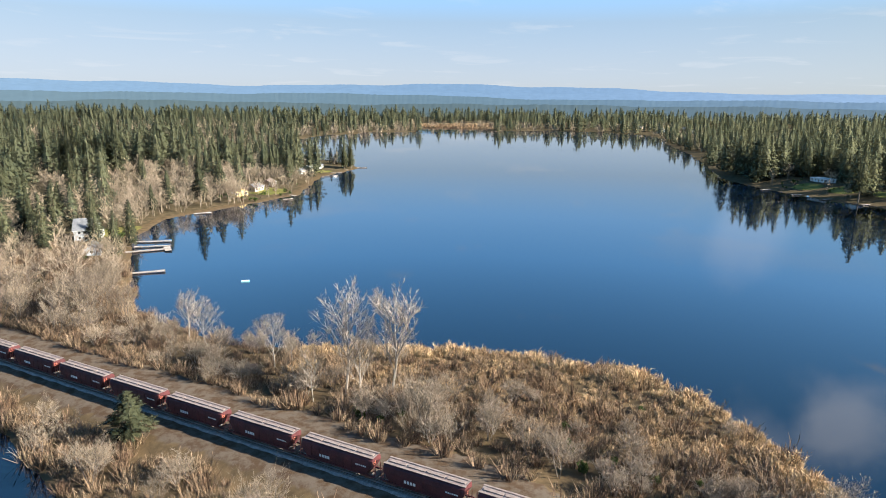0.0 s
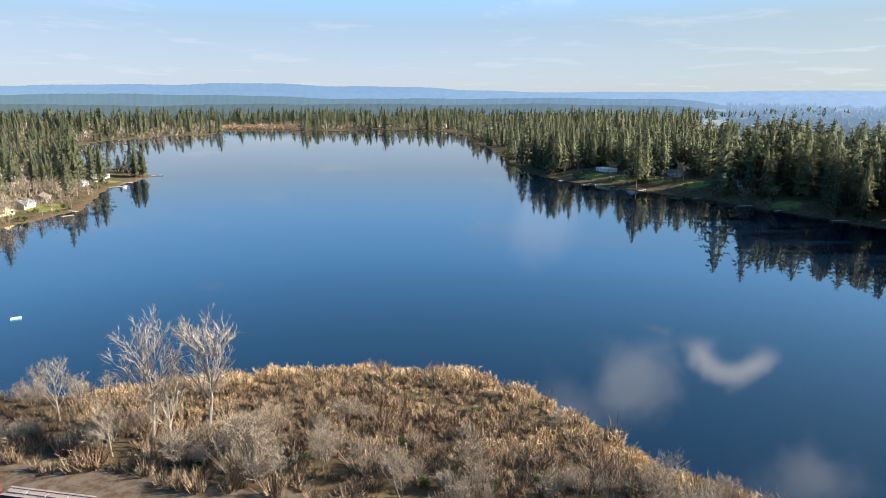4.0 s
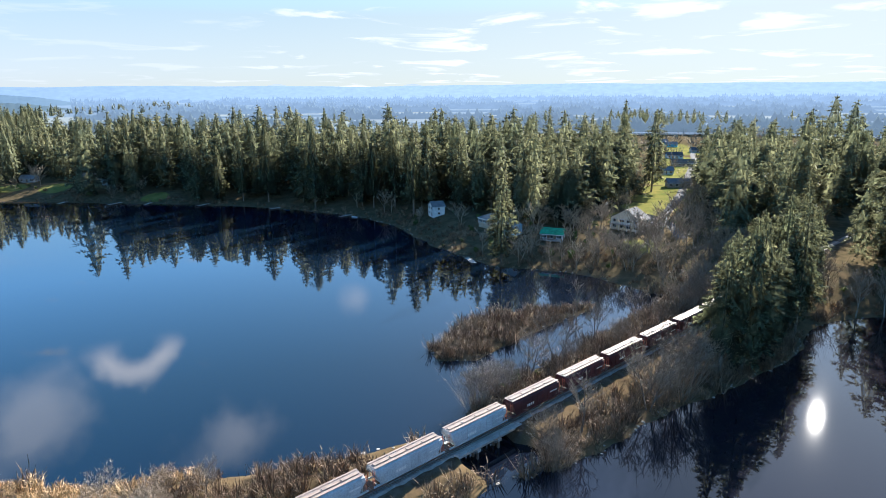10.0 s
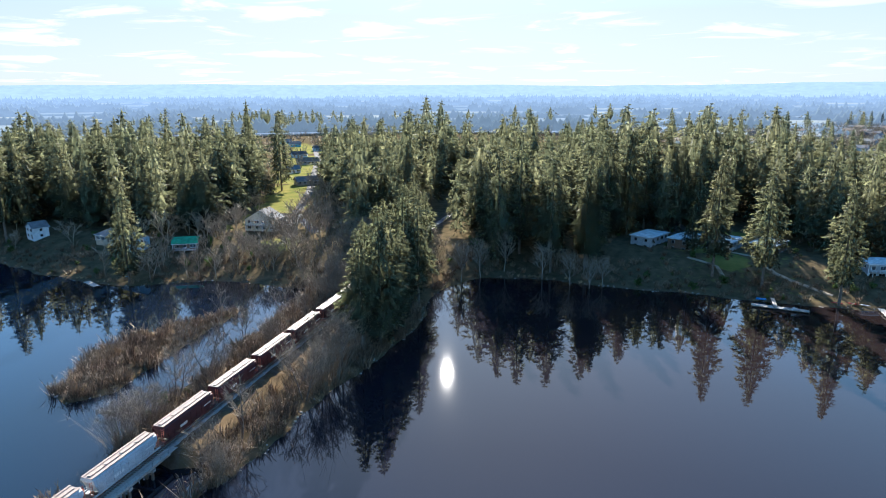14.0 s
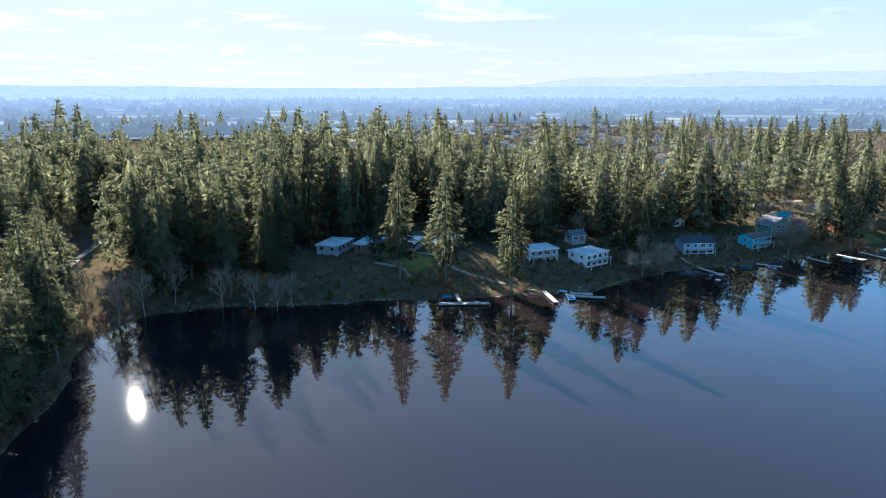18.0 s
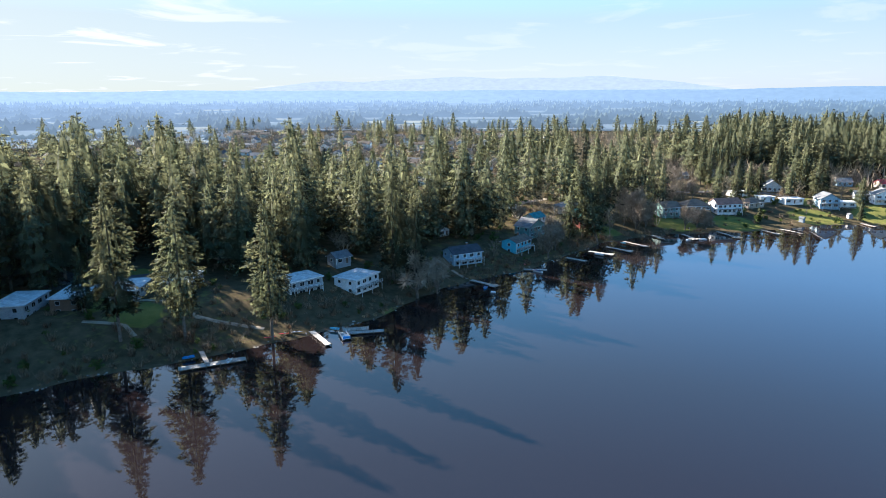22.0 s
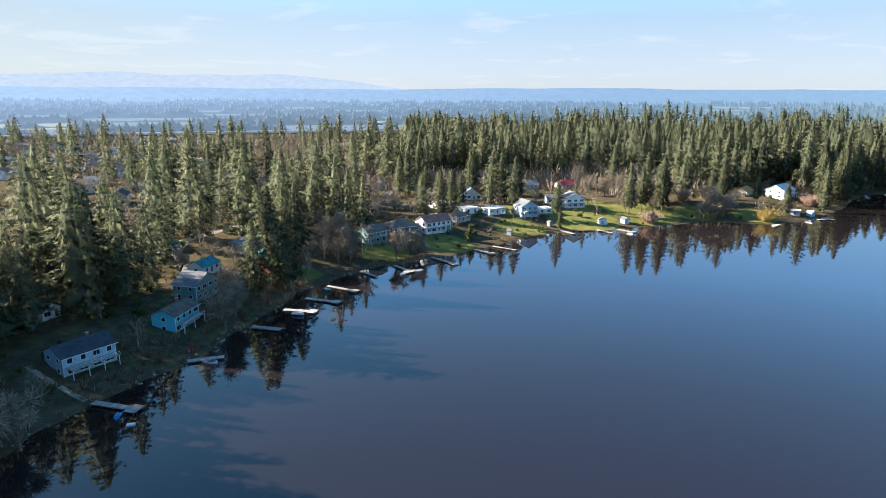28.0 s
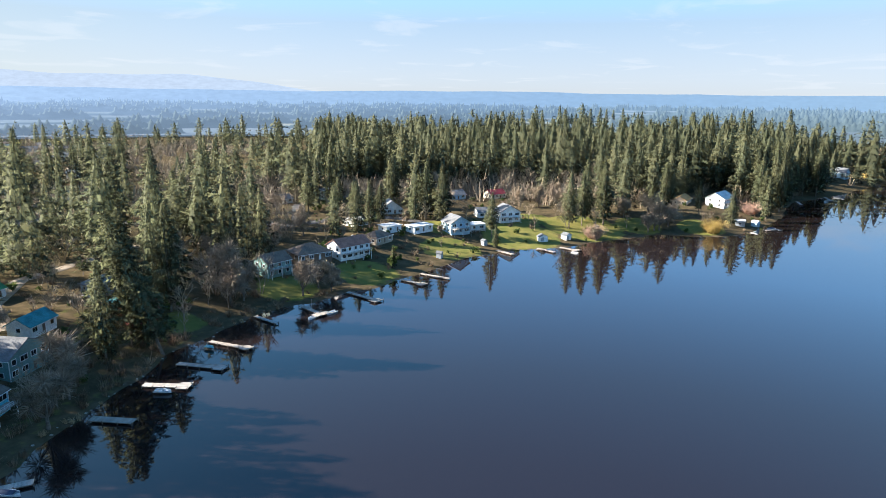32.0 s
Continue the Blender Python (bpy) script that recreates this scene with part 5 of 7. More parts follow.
# ---- docks, boats and yard things ----
BLUE_HULL, WHITE_HULL, RED_HULL, AQUA = paint("blue_hull", (0.05, 0.25, 0.55), 0.35), paint("white_hull", (0.62, 0.63, 0.64), 0.4), paint("red_hull", (0.5, 0.05, 0.05), 0.35), paint("aqua_plastic", (0.25, 0.62, 0.72), 0.4)
CANVAS, POST = material("boat_canvas", (0.03, 0.05, 0.09), (0.06, 0.08, 0.12), scale=1.5, rough=0.9), material("dock_post", (0.12, 0.09, 0.07), (0.2, 0.16, 0.12), scale=2.0)


def dock(x0, y0, x1, y1, width, mat=DECKING, head=0.0, label="weathered grey wooden dock reaching into the lake", z=0.55, head_len=3.0):
    """From the shore (x0, y0) to its tip; head: breadth of a cross piece at the tip."""
    L = math.hypot(x1 - x0, y1 - y0)
    base = new("dock")
    base.matrix_world = pose(x0, y0, 0, 0, 0, math.degrees(math.atan2(y1 - y0, x1 - x0)))
    boxes("deck", [((i + 0.5) * 0.3, 0, z + 0.006 * (i % 3), 0.28, width, 0.07) for i in range(int(L / 0.3))], mat, base)["kind"] = "stuff"
    for s in (-1, 1):
        boxes("beam", [(L / 2, s * (width / 2 - 0.12), z - 0.15, L - 0.1, 0.12, 0.2)], POST, base)
    for i in range(max(2, int(L / 3.0)) + 1):
        for s in (-1, 1):
            px = i * L / max(2, int(L / 3.0))
            boxes("post", [(min(max(px, 0.2), L - 0.2), s * (width / 2 + 0.09), z - 0.9, 0.16, 0.16, 2.5)], POST, base)
    if head:
        boxes("head_deck", [(L - head_len / 2, (i + 0.5) * 0.3 - head / 2, z + 0.03 + 0.006 * (i % 3), head_len, 0.28, 0.07) for i in range(int(head / 0.3))], mat, base)["kind"] = "stuff"
        for sy in (-1, 1):
            boxes("post", [(L - 0.1, sy * head / 2, z - 0.9, 0.16, 0.16, 2.5)], POST, base)
    return tagged(base, label, "dock")


def hull_data(L, W, H, open_top=True):
    """A boat hull with pointed bow, a little sheer and a sunk inside."""
    V, F = [], []
    st = [(-0.5, 0.8), (-0.25, 1.0), (0.1, 1.0), (0.35, 0.7), (0.5, 0.04)]
    for k, (u, b) in enumerate(st):
        sheer = H * (1 + 0.25 * max(0, u) * 2)
        w = W / 2 * b
        V += [(u * L, 0, 0.0), (u * L, w * 0.75, H * 0.25), (u * L, w, sheer), (u * L, w * 0.84, sheer), (u * L, w * 0.75, H * 0.5), (u * L, -w * 0.75, H * 0.5), (u * L, -w * 0.84, sheer), (u * L, -w, sheer), (u * L, -w * 0.75, H * 0.25)]
    for k in range(len(st) - 1):
        a, b = k * 9, (k + 1) * 9
        F += [(a + i, a + (i + 1) % 9, b + (i + 1) % 9, b + i) for i in range(9)]
    F += [tuple(range(8, -1, -1)), tuple(range((len(st) - 1) * 9, len(st) * 9))]
    return V, F


def boat(x, y, L, W, H, mat, label, turn, z=-0.12, seats=2, cover=False, mast=0.0):
    b = new("boat")
    b.matrix_world = pose(x, y, z, 0, 0, turn)
    part("hull", hull_data(L, W, H), mat, b)
    for i in range(seats):
        boxes("seat", [(-0.28 * L + i * 0.3 * L, 0, H * 0.72, 0.3, W * 0.78, 0.06)], DECKING, b)
    if cover:
        P, G = prism([(-W * 0.42, H), (0, H * 1.7), (W * 0.42, H)], -L * 0.42, L * 0.25)
        part("cover", ([(q, p, c) for p, q, c in P], G), CANVAS, b)
    if mast:
        part("mast", (lambda t: (t.reshape(-1, 3).tolist(), np.arange(len(t) * 3).reshape(-1, 3).tolist()))(tube([(L * 0.1, 0, H * 0.5), (L * 0.1, 0, mast)], [0.07, 0.04], 6)), STEEL, b)
        boxes("boom", [(-L * 0.12, 0, H + 0.9, L * 0.45, 0.1, 0.1)], STEEL, b)
    return tagged(b, label, "boat")


def kayak(x, y, z, L, mat, label, turn):
    b = new("kayak")
    b.matrix_world = pose(x, y, z, 0, 0, turn)
    V, F = [], []
    for u, s in ((-0.5, 0.05), (-0.3, 0.7), (0, 1), (0.3, 0.7), (0.5, 0.05)):
        V += [(u * L, 0.34 * s * math.cos(t), 0.17 + 0.16 * s * math.sin(t)) for t in np.arange(8) * math.pi / 4]
    for k in range(4):
        F += [(k * 8 + i, k * 8 + (i + 1) % 8, k * 8 + 8 + (i + 1) % 8, k * 8 + 8 + i) for i in range(8)]
    part("hull", (V, F), mat, b)
    boxes("cockpit", [(0, 0, 0.33, 0.75, 0.42, 0.05)], CANVAS, b)
    return tagged(b, label, "kayak")


def pontoon(x, y, turn, label):
    b = new("pontoon_boat")
    b.matrix_world = pose(x, y, 0, 0, 0, turn)
    for s in (-1, 1):
        t = tube([(-3.1, s * 0.95, 0.1), (2.6, s * 0.95, 0.1), (3.2, s * 0.95, 0.25)], [0.32, 0.32, 0.08], 8)
        tri_object("float", t, STEEL, b)
    boxes("deck", [(0, 0, 0.5, 6.2, 2.5, 0.1)], WHITE_HULL, b)
    for sy in (-1, 1):
        boxes("side_rail", [(0, sy * 1.2, 0.85, 5.6, 0.06, 0.6)], WHITE_HULL, b)
    boxes("console", [(0.6, 0.5, 1.0, 0.7, 0.8, 0.9)], GREY, b)
    boxes("bench", [(-2.3, 0, 0.8, 0.7, 2.0, 0.5)], BLUE_HULL, b)
    return tagged(b, label, "boat")


def raft(x, y, w, d, mat, label):
    b = new("swim_raft")
    b.matrix_world = pose(x, y, 0, 0, 0, 12)
    boxes("float", [(0, 0, 0.12, w, d, 0.4)], mat, b)
    boxes("deck", [(i * 0.3 - w / 2 + 0.15, 0, 0.36, 0.28, d * 0.98, 0.06) for i in range(int(w / 0.3))], WHITE_HULL, b)
    return tagged(b, label, "raft")


# long floating platform with gangway below the apartments
dock(180.5, -143.5, 169.5, -157.5, 2.6, PALE_BOARDS, label="long pale floating dock moored along the bank")
dock(184.5, -155, 176, -149.5, 1.3, DECKING, label="narrow gangway down to the floating dock", z=0.75)
boat(172, -153.5, 3.2, 1.3, 0.5, WHITE_HULL, "small white rowing boat lying on the dock", 120, z=0.62, seats=2)
dock(167, -183, 155, -176, 1.9, PALE_BOARDS, label="pale straight dock on low posts")
dock(158, -185, 147, -194, 2.2, PALE_BOARDS, label="tan wooden dock with a boat lift beside it")
dock(158.5, -188, 152, -193, 3.0, DECKING, label="grey boat-lift platform next to the tan dock", z=0.75)
pontoon(155.5, -184.5, -40, "white pontoon boat tied beside the tan dock")
kayak(172, -176.5, 0.9, 4.2, RED_HULL, "red kayak lying on the grass bank", 40)
kayak(170, -179.5, 0.8, 4.0, WHITE_HULL, "pale green kayak on the shore", 38)
kayak(174, -172, 0.9, 4.0, RED_HULL, "dark red canoe on the bank", 50)
boat(184, -150, 3.4, 1.4, 0.5, BLUE_HULL, "blue rowing boat pulled up on the bank", 60, z=0.55)
boat(161.5, -187.5, 3.0, 1.3, 0.45, AQUA, "light blue dinghy pulled up on the shore", 20, z=0.5)
dock(147, -258, 134, -254.5, 2.0, DECKING, head=4.0, label="grey plank dock with a wide end below the blue house")
boat(138, -252, 3.6, 1.5, 0.5, BLUE_HULL, "blue rowing boat tied to the grey dock", 100)
raft(133, -248, 1.8, 1.0, WHITE_HULL, "small white float off the dock")
dock(134, -283, 124.5, -286.5, 2.0, PALE_BOARDS, label="pale blue-grey dock with a covered boat")
boat(127.5, -283.2, 4.6, 1.9, 0.7, WHITE_HULL, "white motor boat with dark canvas tied to a dock", 165, cover=True)
kayak(136, -290, 0.7, 3.8, RED_HULL, "red kayak beside a small rack", 110)
dock(124, -311, 113.5, -308.5, 2.3, DECKING, label="grey dock standing square to the bank")
dock(118, -328, 106, -326, 2.2, PALE_BOARDS, head=4.0, label="pale dock with a boat lift frame")
boat(112, -323.6, 4.4, 1.8, 0.65, WHITE_HULL, "white motor boat on a lift beside the dock", 170, z=0.2)
dock(113, -341, 99.5, -336.5, 1.9, PALE_BOARDS, head=3.6, label="pale dock with a broad end platform")
dock(108, -357, 95, -350, 1.7, DECKING, head=3.4, label="weathered brown dock with square end")
boat(107, -352, 3.2, 1.3, 0.5, AQUA, "light blue dinghy on the bank", 150, z=0.5)
dock(98, -379, 90, -371, 1.4, PALE_BOARDS, label="short pale dock in the shade")
dock(84, -389, 75.5, -378, 1.8, DECKING, head=6.0, label="brown dock with a cross end and moored sailboat")
boat(79, -376.5, 5.2, 1.8, 0.7, WHITE_HULL, "white sailing dinghy with bare mast", 60, mast=7.0)
boat(73, -381, 4.8, 1.9, 0.7, WHITE_HULL, "white motor boat moored at the dock end", 50, cover=False)
dock(68, -404, 56.5, -391.5, 1.9, DECKING, head=4.4, label="brown dock with a square platform end")
dock(47, -420, 38, -411, 1.8, DECKING, head=4.0, label="dark brown dock below the round fir")
dock(38, -427.5, 27, -419, 1.6, DECKING, label="narrow brown dock among rocks")
dock(-3, -467, -9, -458, 2.4, DECKING, label="brown plank dock below the lawn")
dock(-24, -470, -30, -461, 2.0, DECKING, label="low brown dock below a lawn")
dock(-36, -471, -43, -463, 2.2, DECKING, head=5.0, label="brown dock with a moored boat")
boat(-40, -460, 4.0, 1.6, 0.6, WHITE_HULL, "white boat moored near the lawn", 120)
dock(-168, -504, -178, -506, 2.4, DECKING, head=6.0, label="grey dock on the wooded point")
boat(-176, -509, 5.0, 1.9, 0.7, WHITE_HULL, "white boat beside the point", 170, cover=True)
dock(-262, -606, -254, -590, 2.2, DECKING, label="grey dock on the far south bank")
dock(-300, -626, -290, -606, 2.2, DECKING, head=8, label="grey dock with boats on the far bank")
boat(-284, -604, 5.0, 1.9, 0.7, WHITE_HULL, "white boat at the far dock", 30)
# west shore
dock(-133, 247, -114.5, 254.5, 2.0, DECKING, label="brown wooden dock with chairs on its end", head=3.0)
dock(-146, 285, -128.5, 294, 2.6, DECKING, head=9.0, label="wide red-brown wooden dock with a cross end")
dock(-147, 296, -131, 300, 2.2, DECKING, label="red-brown wooden dock beside the others")
dock(-151, 307, -135, 310, 2.2, DECKING, label="red-brown dock with a rail")
boat(-138, 312.5, 4.0, 1.6, 0.6, BLUE_HULL, "blue boat tied to a dock", 10, cover=True)
dock(-153, 386, -144, 391, 2.6, PALE_BOARDS, label="pale dock by the sandy bank", head=5)
dock(-113, 446, -107, 450, 2.2, DECKING, label="short grey plank dock by cottages")
dock(-116, 470, -108, 463, 2.2, DECKING, label="short brown plank dock by cottages")
dock(-112, 585, -98, 590, 2.4, DECKING, head=8, label="dock with white boats by the point")
boat(-99, 582, 5.0, 2.0, 0.8, WHITE_HULL, "white motor boat at the point", 80)
dock(-112, 612, -98, 612, 2.4, PALE_BOARDS, head=6, label="pale plank dock by the point")
dock(-108, 640, -94, 640, 2.2, DECKING, label="brown dock near the wooded spit")
dock(-90, 664, -80, 666, 2.2, DECKING, label="brown dock at the wooded spit")
raft(-77.5, 241.5, 3.0, 2.0, AQUA, "aqua swim raft floating off the docks")
# east shore
dock(262, 92, 254, 86, 2.4, PALE_BOARDS, label="low pale dock under the firs")
boat(265, 76.5, 4.0, 1.7, 0.6, BLUE_HULL, "blue and white boat on the bank", 130, z=0.4, cover=True)
for sx, sy in ((337, 191), (346, 247), (341, 303), (334, 345), (326, 365), (318, 405), (302, 455), (290, 480), (278, 500), (268, 530)):
    a = radians(toward_water(sx + 6, sy))
    dock(sx + 4, sy, sx + 4 + 11 * math.sin(a), sy - 11 * math.cos(a), 2.2, DECKING, label="small dock on the shaded east shore")
boat(334, 187, 4.0, 1.6, 0.6, WHITE_HULL, "white boat on the shaded east shore", 80)
boat(283, 493, 4.0, 1.6, 0.6, BLUE_HULL, "blue boat by a bright lawn", 40)
boat(279, 512, 4.0, 1.6, 0.6, WHITE_HULL, "white boat beside the dock", 60)


def car(x, y, turn, mat, label):
    b = new("car")
    b.matrix_world = pose(x, y, ground_at(x, y), 0, 0, turn)
    P, G = prism([(-2.2, 0.35), (2.2, 0.35), (2.25, 0.75), (1.3, 0.95), (0.7, 1.42), (-1.3, 1.45), (-2.1, 1.0)], -0.88, 0.88)
    part("body", (P, G), mat, b)
    for s in (-1, 1):
        boxes("side_window", [(-0.3, s * 0.885, 1.16, 1.6, 0.02, 0.36)], GLASS, b)
    for px in (-1.35, 1.35):
        for s in (-1, 1):
            t = tube([(px, s * 0.72, 0.33), (px, s * 0.92, 0.33)], [0.33, 0.33], 10)
            tri_object("wheel", t, CANVAS, b)
    return tagged(b, label, "car")


car(158, -357, 60, BLUE_HULL, "dark blue car parked beside the white garage")
car(108, -500, 30, WHITE_HULL, "white car parked on the street")
car(104, -492, 30, GREY, "grey car parked on the street")
car(56, -520, 80, WHITE_HULL, "white car in the cul-de-sac")
car(28, -545, 10, RED_HULL, "red car parked by a bungalow")
car(86, -455, 20, GREY, "silver car on the drive behind the brown house")
car(237, -188, 40, WHITE_HULL, "white car in the apartment parking lot")
car(243, -193, 40, GREY, "grey car in the apartment parking lot")

# ---- railway: line, bridge and a long goods train ----
MAROON = material("maroon_wagon_paint", (0.085, 0.024, 0.024), (0.055, 0.018, 0.019), scale=0.5, rough=0.6, fine=5.0, per_object=0.12)
PALE_WAGON = material("pale_wagon_paint", (0.44, 0.45, 0.45), (0.36, 0.36, 0.36), scale=0.5, rough=0.55, fine=5.0)
ROOF_M = material("dusty_wagon_roof", (0.22, 0.19, 0.17), (0.15, 0.11, 0.10), scale=0.9, rough=0.7, fine=4.0)
HATCH = material("pale_hatch", (0.26, 0.205, 0.17), (0.19, 0.145, 0.12), scale=1.0, rough=0.6)
RUST = material("rusty_steel", (0.10, 0.06, 0.045), (0.16, 0.10, 0.07), scale=2.0, rough=0.8)
LETTER = material("wagon_lettering", (0.66, 0.63, 0.58), rough=0.7)
SAFETY = paint("faded_red_ladder", (0.45, 0.13, 0.08))
BALLAST = material("ballast_stone", (0.17, 0.155, 0.14), (0.28, 0.255, 0.23), scale=1.2, rough=0.95, fine=9.0, bump=0.05, bump_scale=9.0)
RAIL_TURN = math.degrees(math.atan2(RAIL_DIR[1], RAIL_DIR[0]))
RAIL_TOP = RAIL_Z + 0.45


def on_line(s, n=0.0, z=0.0):
    p = RAIL_A + RAIL_DIR * s + RAIL_NORMAL * n
    return pose(p[0], p[1], z, 0, 0, RAIL_TURN)


def hopper_wagon(body_mat, label):
    w = new("hopper_wagon")
    # body: bulging sides, sloping ends
    sect = [(-1.45, 1.3), (-1.58, 2.0), (-1.6, 3.2), (-1.45, 4.1), (-1.0, 4.42), (1.0, 4.42), (1.45, 4.1), (1.6, 3.2), (1.58, 2.0), (1.45, 1.3)]
    V, F = [], []
    for x in (-7.9, -7.75, -4.2, 0.0, 4.2, 7.75, 7.9):
        for y, z in sect:
            k = 0.97 if abs(x) > 7.8 else 1.0
            V.append((x if z > 2.6 or abs(x) < 7 else x * 0.86, y * k, z))
    n = len(sect)
    for k in range(6):
        F += [(k * n + i, k * n + (i + 1) % n, (k + 1) * n + (i + 1) % n, (k + 1) * n + i) for i in range(n)]
    F += [tuple(range(n - 1, -1, -1)), tuple(range(6 * n, 7 * n))]
    part("body", (V, F), body_mat, w)
    boxes("roof", [(0, 0, 4.44, 15.7, 2.1, 0.06)], ROOF_M, w)
    boxes("walkway", [(0, s * 1.05, 4.56, 15.9, 0.42, 0.05) for s in (-1,)], HATCH, w)
    boxes("walkway", [(0, 1.05, 4.56, 15.9, 0.42, 0.05)], HATCH, w)
    for i in range(4):
        boxes("hatch", [(-5.7 + 3.8 * i, 0, 4.56, 3.4, 0.72, 0.16)], HATCH, w)
    for i in range(9):
        for s in (-1, 1):
            boxes("rib", [(-7.2 + 1.8 * i, s * 1.61, 2.6, 0.09, 0.07, 2.4)], body_mat, w)
    for s in (-1, 1):
        boxes("sill", [(0, s * 1.45, 1.22, 17.0, 0.16, 0.32)], body_mat, w)
    for i in range(3):
        V = [(x * 1.7 + (i - 1) * 4.2, y * 1.25, 1.35) for x in (-1, 1) for y in (-1, 1)] + [(x * 0.45 + (i - 1) * 4.2, y * 0.7, 0.5) for x in (-1, 1) for y in (-1, 1)]
        part("hopper_chute", (V, [(0, 1, 3, 2), (4, 6, 7, 5), (0, 4, 5, 1), (2, 3, 7, 6), (0, 2, 6, 4), (1, 5, 7, 3)]), RUST, w)
    for e in (-1, 1):
        boxes("end_platform", [(e * 8.35, 0, 1.2, 1.1, 2.9, 0.12)], RUST, w)
        lad = [(e * 8.25, s * 1.35, 2.7, 0.06, 0.06, 3.0) for s in (-1, -0.6)] + [(e * 8.25, -1.08, 1.5 + 0.4 * i, 0.05, 0.5, 0.05) for i in range(7)]
        boxes("ladder", lad, SAFETY, w)
        boxes("end_brace", [(e * 8.3, 0.7, 2.2, 0.1, 0.1, 2.0)], SAFETY, w)
        boxes("coupler", [(e * 8.95, 0, 0.95, 0.5, 0.3, 0.3)], RUST, w)
        bogie = boxes("bogie", [(e * 6.5, s * 0.98, 0.55, 2.4, 0.18, 0.35) for s in (-1, 1)] + [(e * 6.5, 0, 0.6, 0.4, 2.1, 0.25)], RUST, w)
        for dx in (-0.88, 0.88):
            for s in (-1, 1):
                tri_object("wheel", tube([(e * 6.5 + dx, s * 0.66, 0.46), (e * 6.5 + dx, s * 0.8, 0.46)], [0.46, 0.46], 12), STEEL, bogie)
    for s in (-1, 1):
        boxes("marking", [(s * 3.4 + 0.62 * i, s * 1.63, 2.35, 0.45, 0.03, 0.55) for i in range(4)], LETTER, w)
        boxes("marking", [(s * -4.6 + 0.4 * i, s * 1.63, 2.9, 0.28, 0.03, 0.28) for i in range(6)], LETTER, w)
    return tagged(w, label, "goods wagon", "wagons of the goods train")


maroon = hopper_wagon(MAROON, "maroon covered hopper wagon with dusty pale roof hatches")
pale = hopper_wagon(PALE_WAGON, "pale grey covered hopper wagon on the railway")
s0 = rail_offset(-116.0, 156.0)[0]
placed = {}
for i in range(-4, 30):
    s = float(s0) + i * 18.2
    if s < 20:
        continue
    px = RAIL_A[0] + RAIL_DIR[0] * s
    kind = pale if 78 < px < 127 else maroon
    m = on_line(s, 0, RAIL_TOP)
    if kind in placed:
        copy_thing(kind, m)
    else:
        kind.matrix_world = m
        placed[kind] = True
# track
total = float(np.linalg.norm(RAIL_B - RAIL_A))
ball = new("track_bed", None)
ball.matrix_world = on_line(0, 0, RAIL_Z)
cs = rail_offset(113.0, 40.0)[0]
for a, b in ((0, float(cs) - 8.5), (float(cs) + 8.5, total)):
    P, G = prism([(-2.3, -0.3), (2.3, -0.3), (1.6, 0.22), (-1.6, 0.22)], a, b)
    part("ballast", ([(q, -p, c) for p, q, c in P], [tuple(reversed(g)) for g in G]), BALLAST, ball)
for s in (-1, 1):
    boxes("rail", [(total / 2, s * 0.75, 0.37, total, 0.07, 0.16)], STEEL, ball)
sl = boxes("sleepers", [(i * 0.6, 0, 0.235, 0.24, 2.5, 0.1) for i in range(int(total / 0.6))], POST, ball)
tagged(sl, kind="stuff")
tagged(ball, "single railway track on grey stone ballast", "railway", kind="structure")
# bridge over the channel
br = new("railway_bridge")
br.matrix_world = on_line(float(cs), 0, RAIL_Z)
for s in (-1, 1):
    boxes("girder", [(0, s * 1.9, -0.45, 19, 0.5, 1.3)], CONCRETE, br)
    boxes("walkway", [(0, s * 2.6, 0.12, 19, 0.9, 0.12)], CONCRETE, br)
    boxes("handrail", [(0, s * 3.0, 1.1, 19, 0.06, 0.06)] + [(-9.2 + 2.3 * i, s * 3.0, 0.6, 0.06, 0.06, 1.0) for i in range(9)], STEEL, br)
boxes("deck", [(0, 0, 0.05, 19, 4.2, 0.25)], CONCRETE, br)
for e in (-9.2, -3.1, 3.1, 9.2):
    cap = boxes("pier_cap", [(e, 0, -1.3, 0.9, 5.0, 0.5)], CONCRETE, br)
    for y in (-2.0, -0.7, 0.7, 2.0):
        boxes("bridge_post", [(e, y, -4.0, 0.45, 0.45, 5.0)], POST, cap)
tagged(br, "low concrete railway bridge on piles over the channel", "bridge")

# ---- streets and paths ----
ASPHALT = material("worn_asphalt", (0.075, 0.072, 0.07), (0.115, 0.11, 0.105), scale=0.3, rough=1.0, fine=3.0, spec=0.05)
PATH_DIRT = material("trodden_earth", (0.24, 0.19, 0.13), (0.32, 0.26, 0.19), scale=0.5, rough=0.95, fine=4.0)


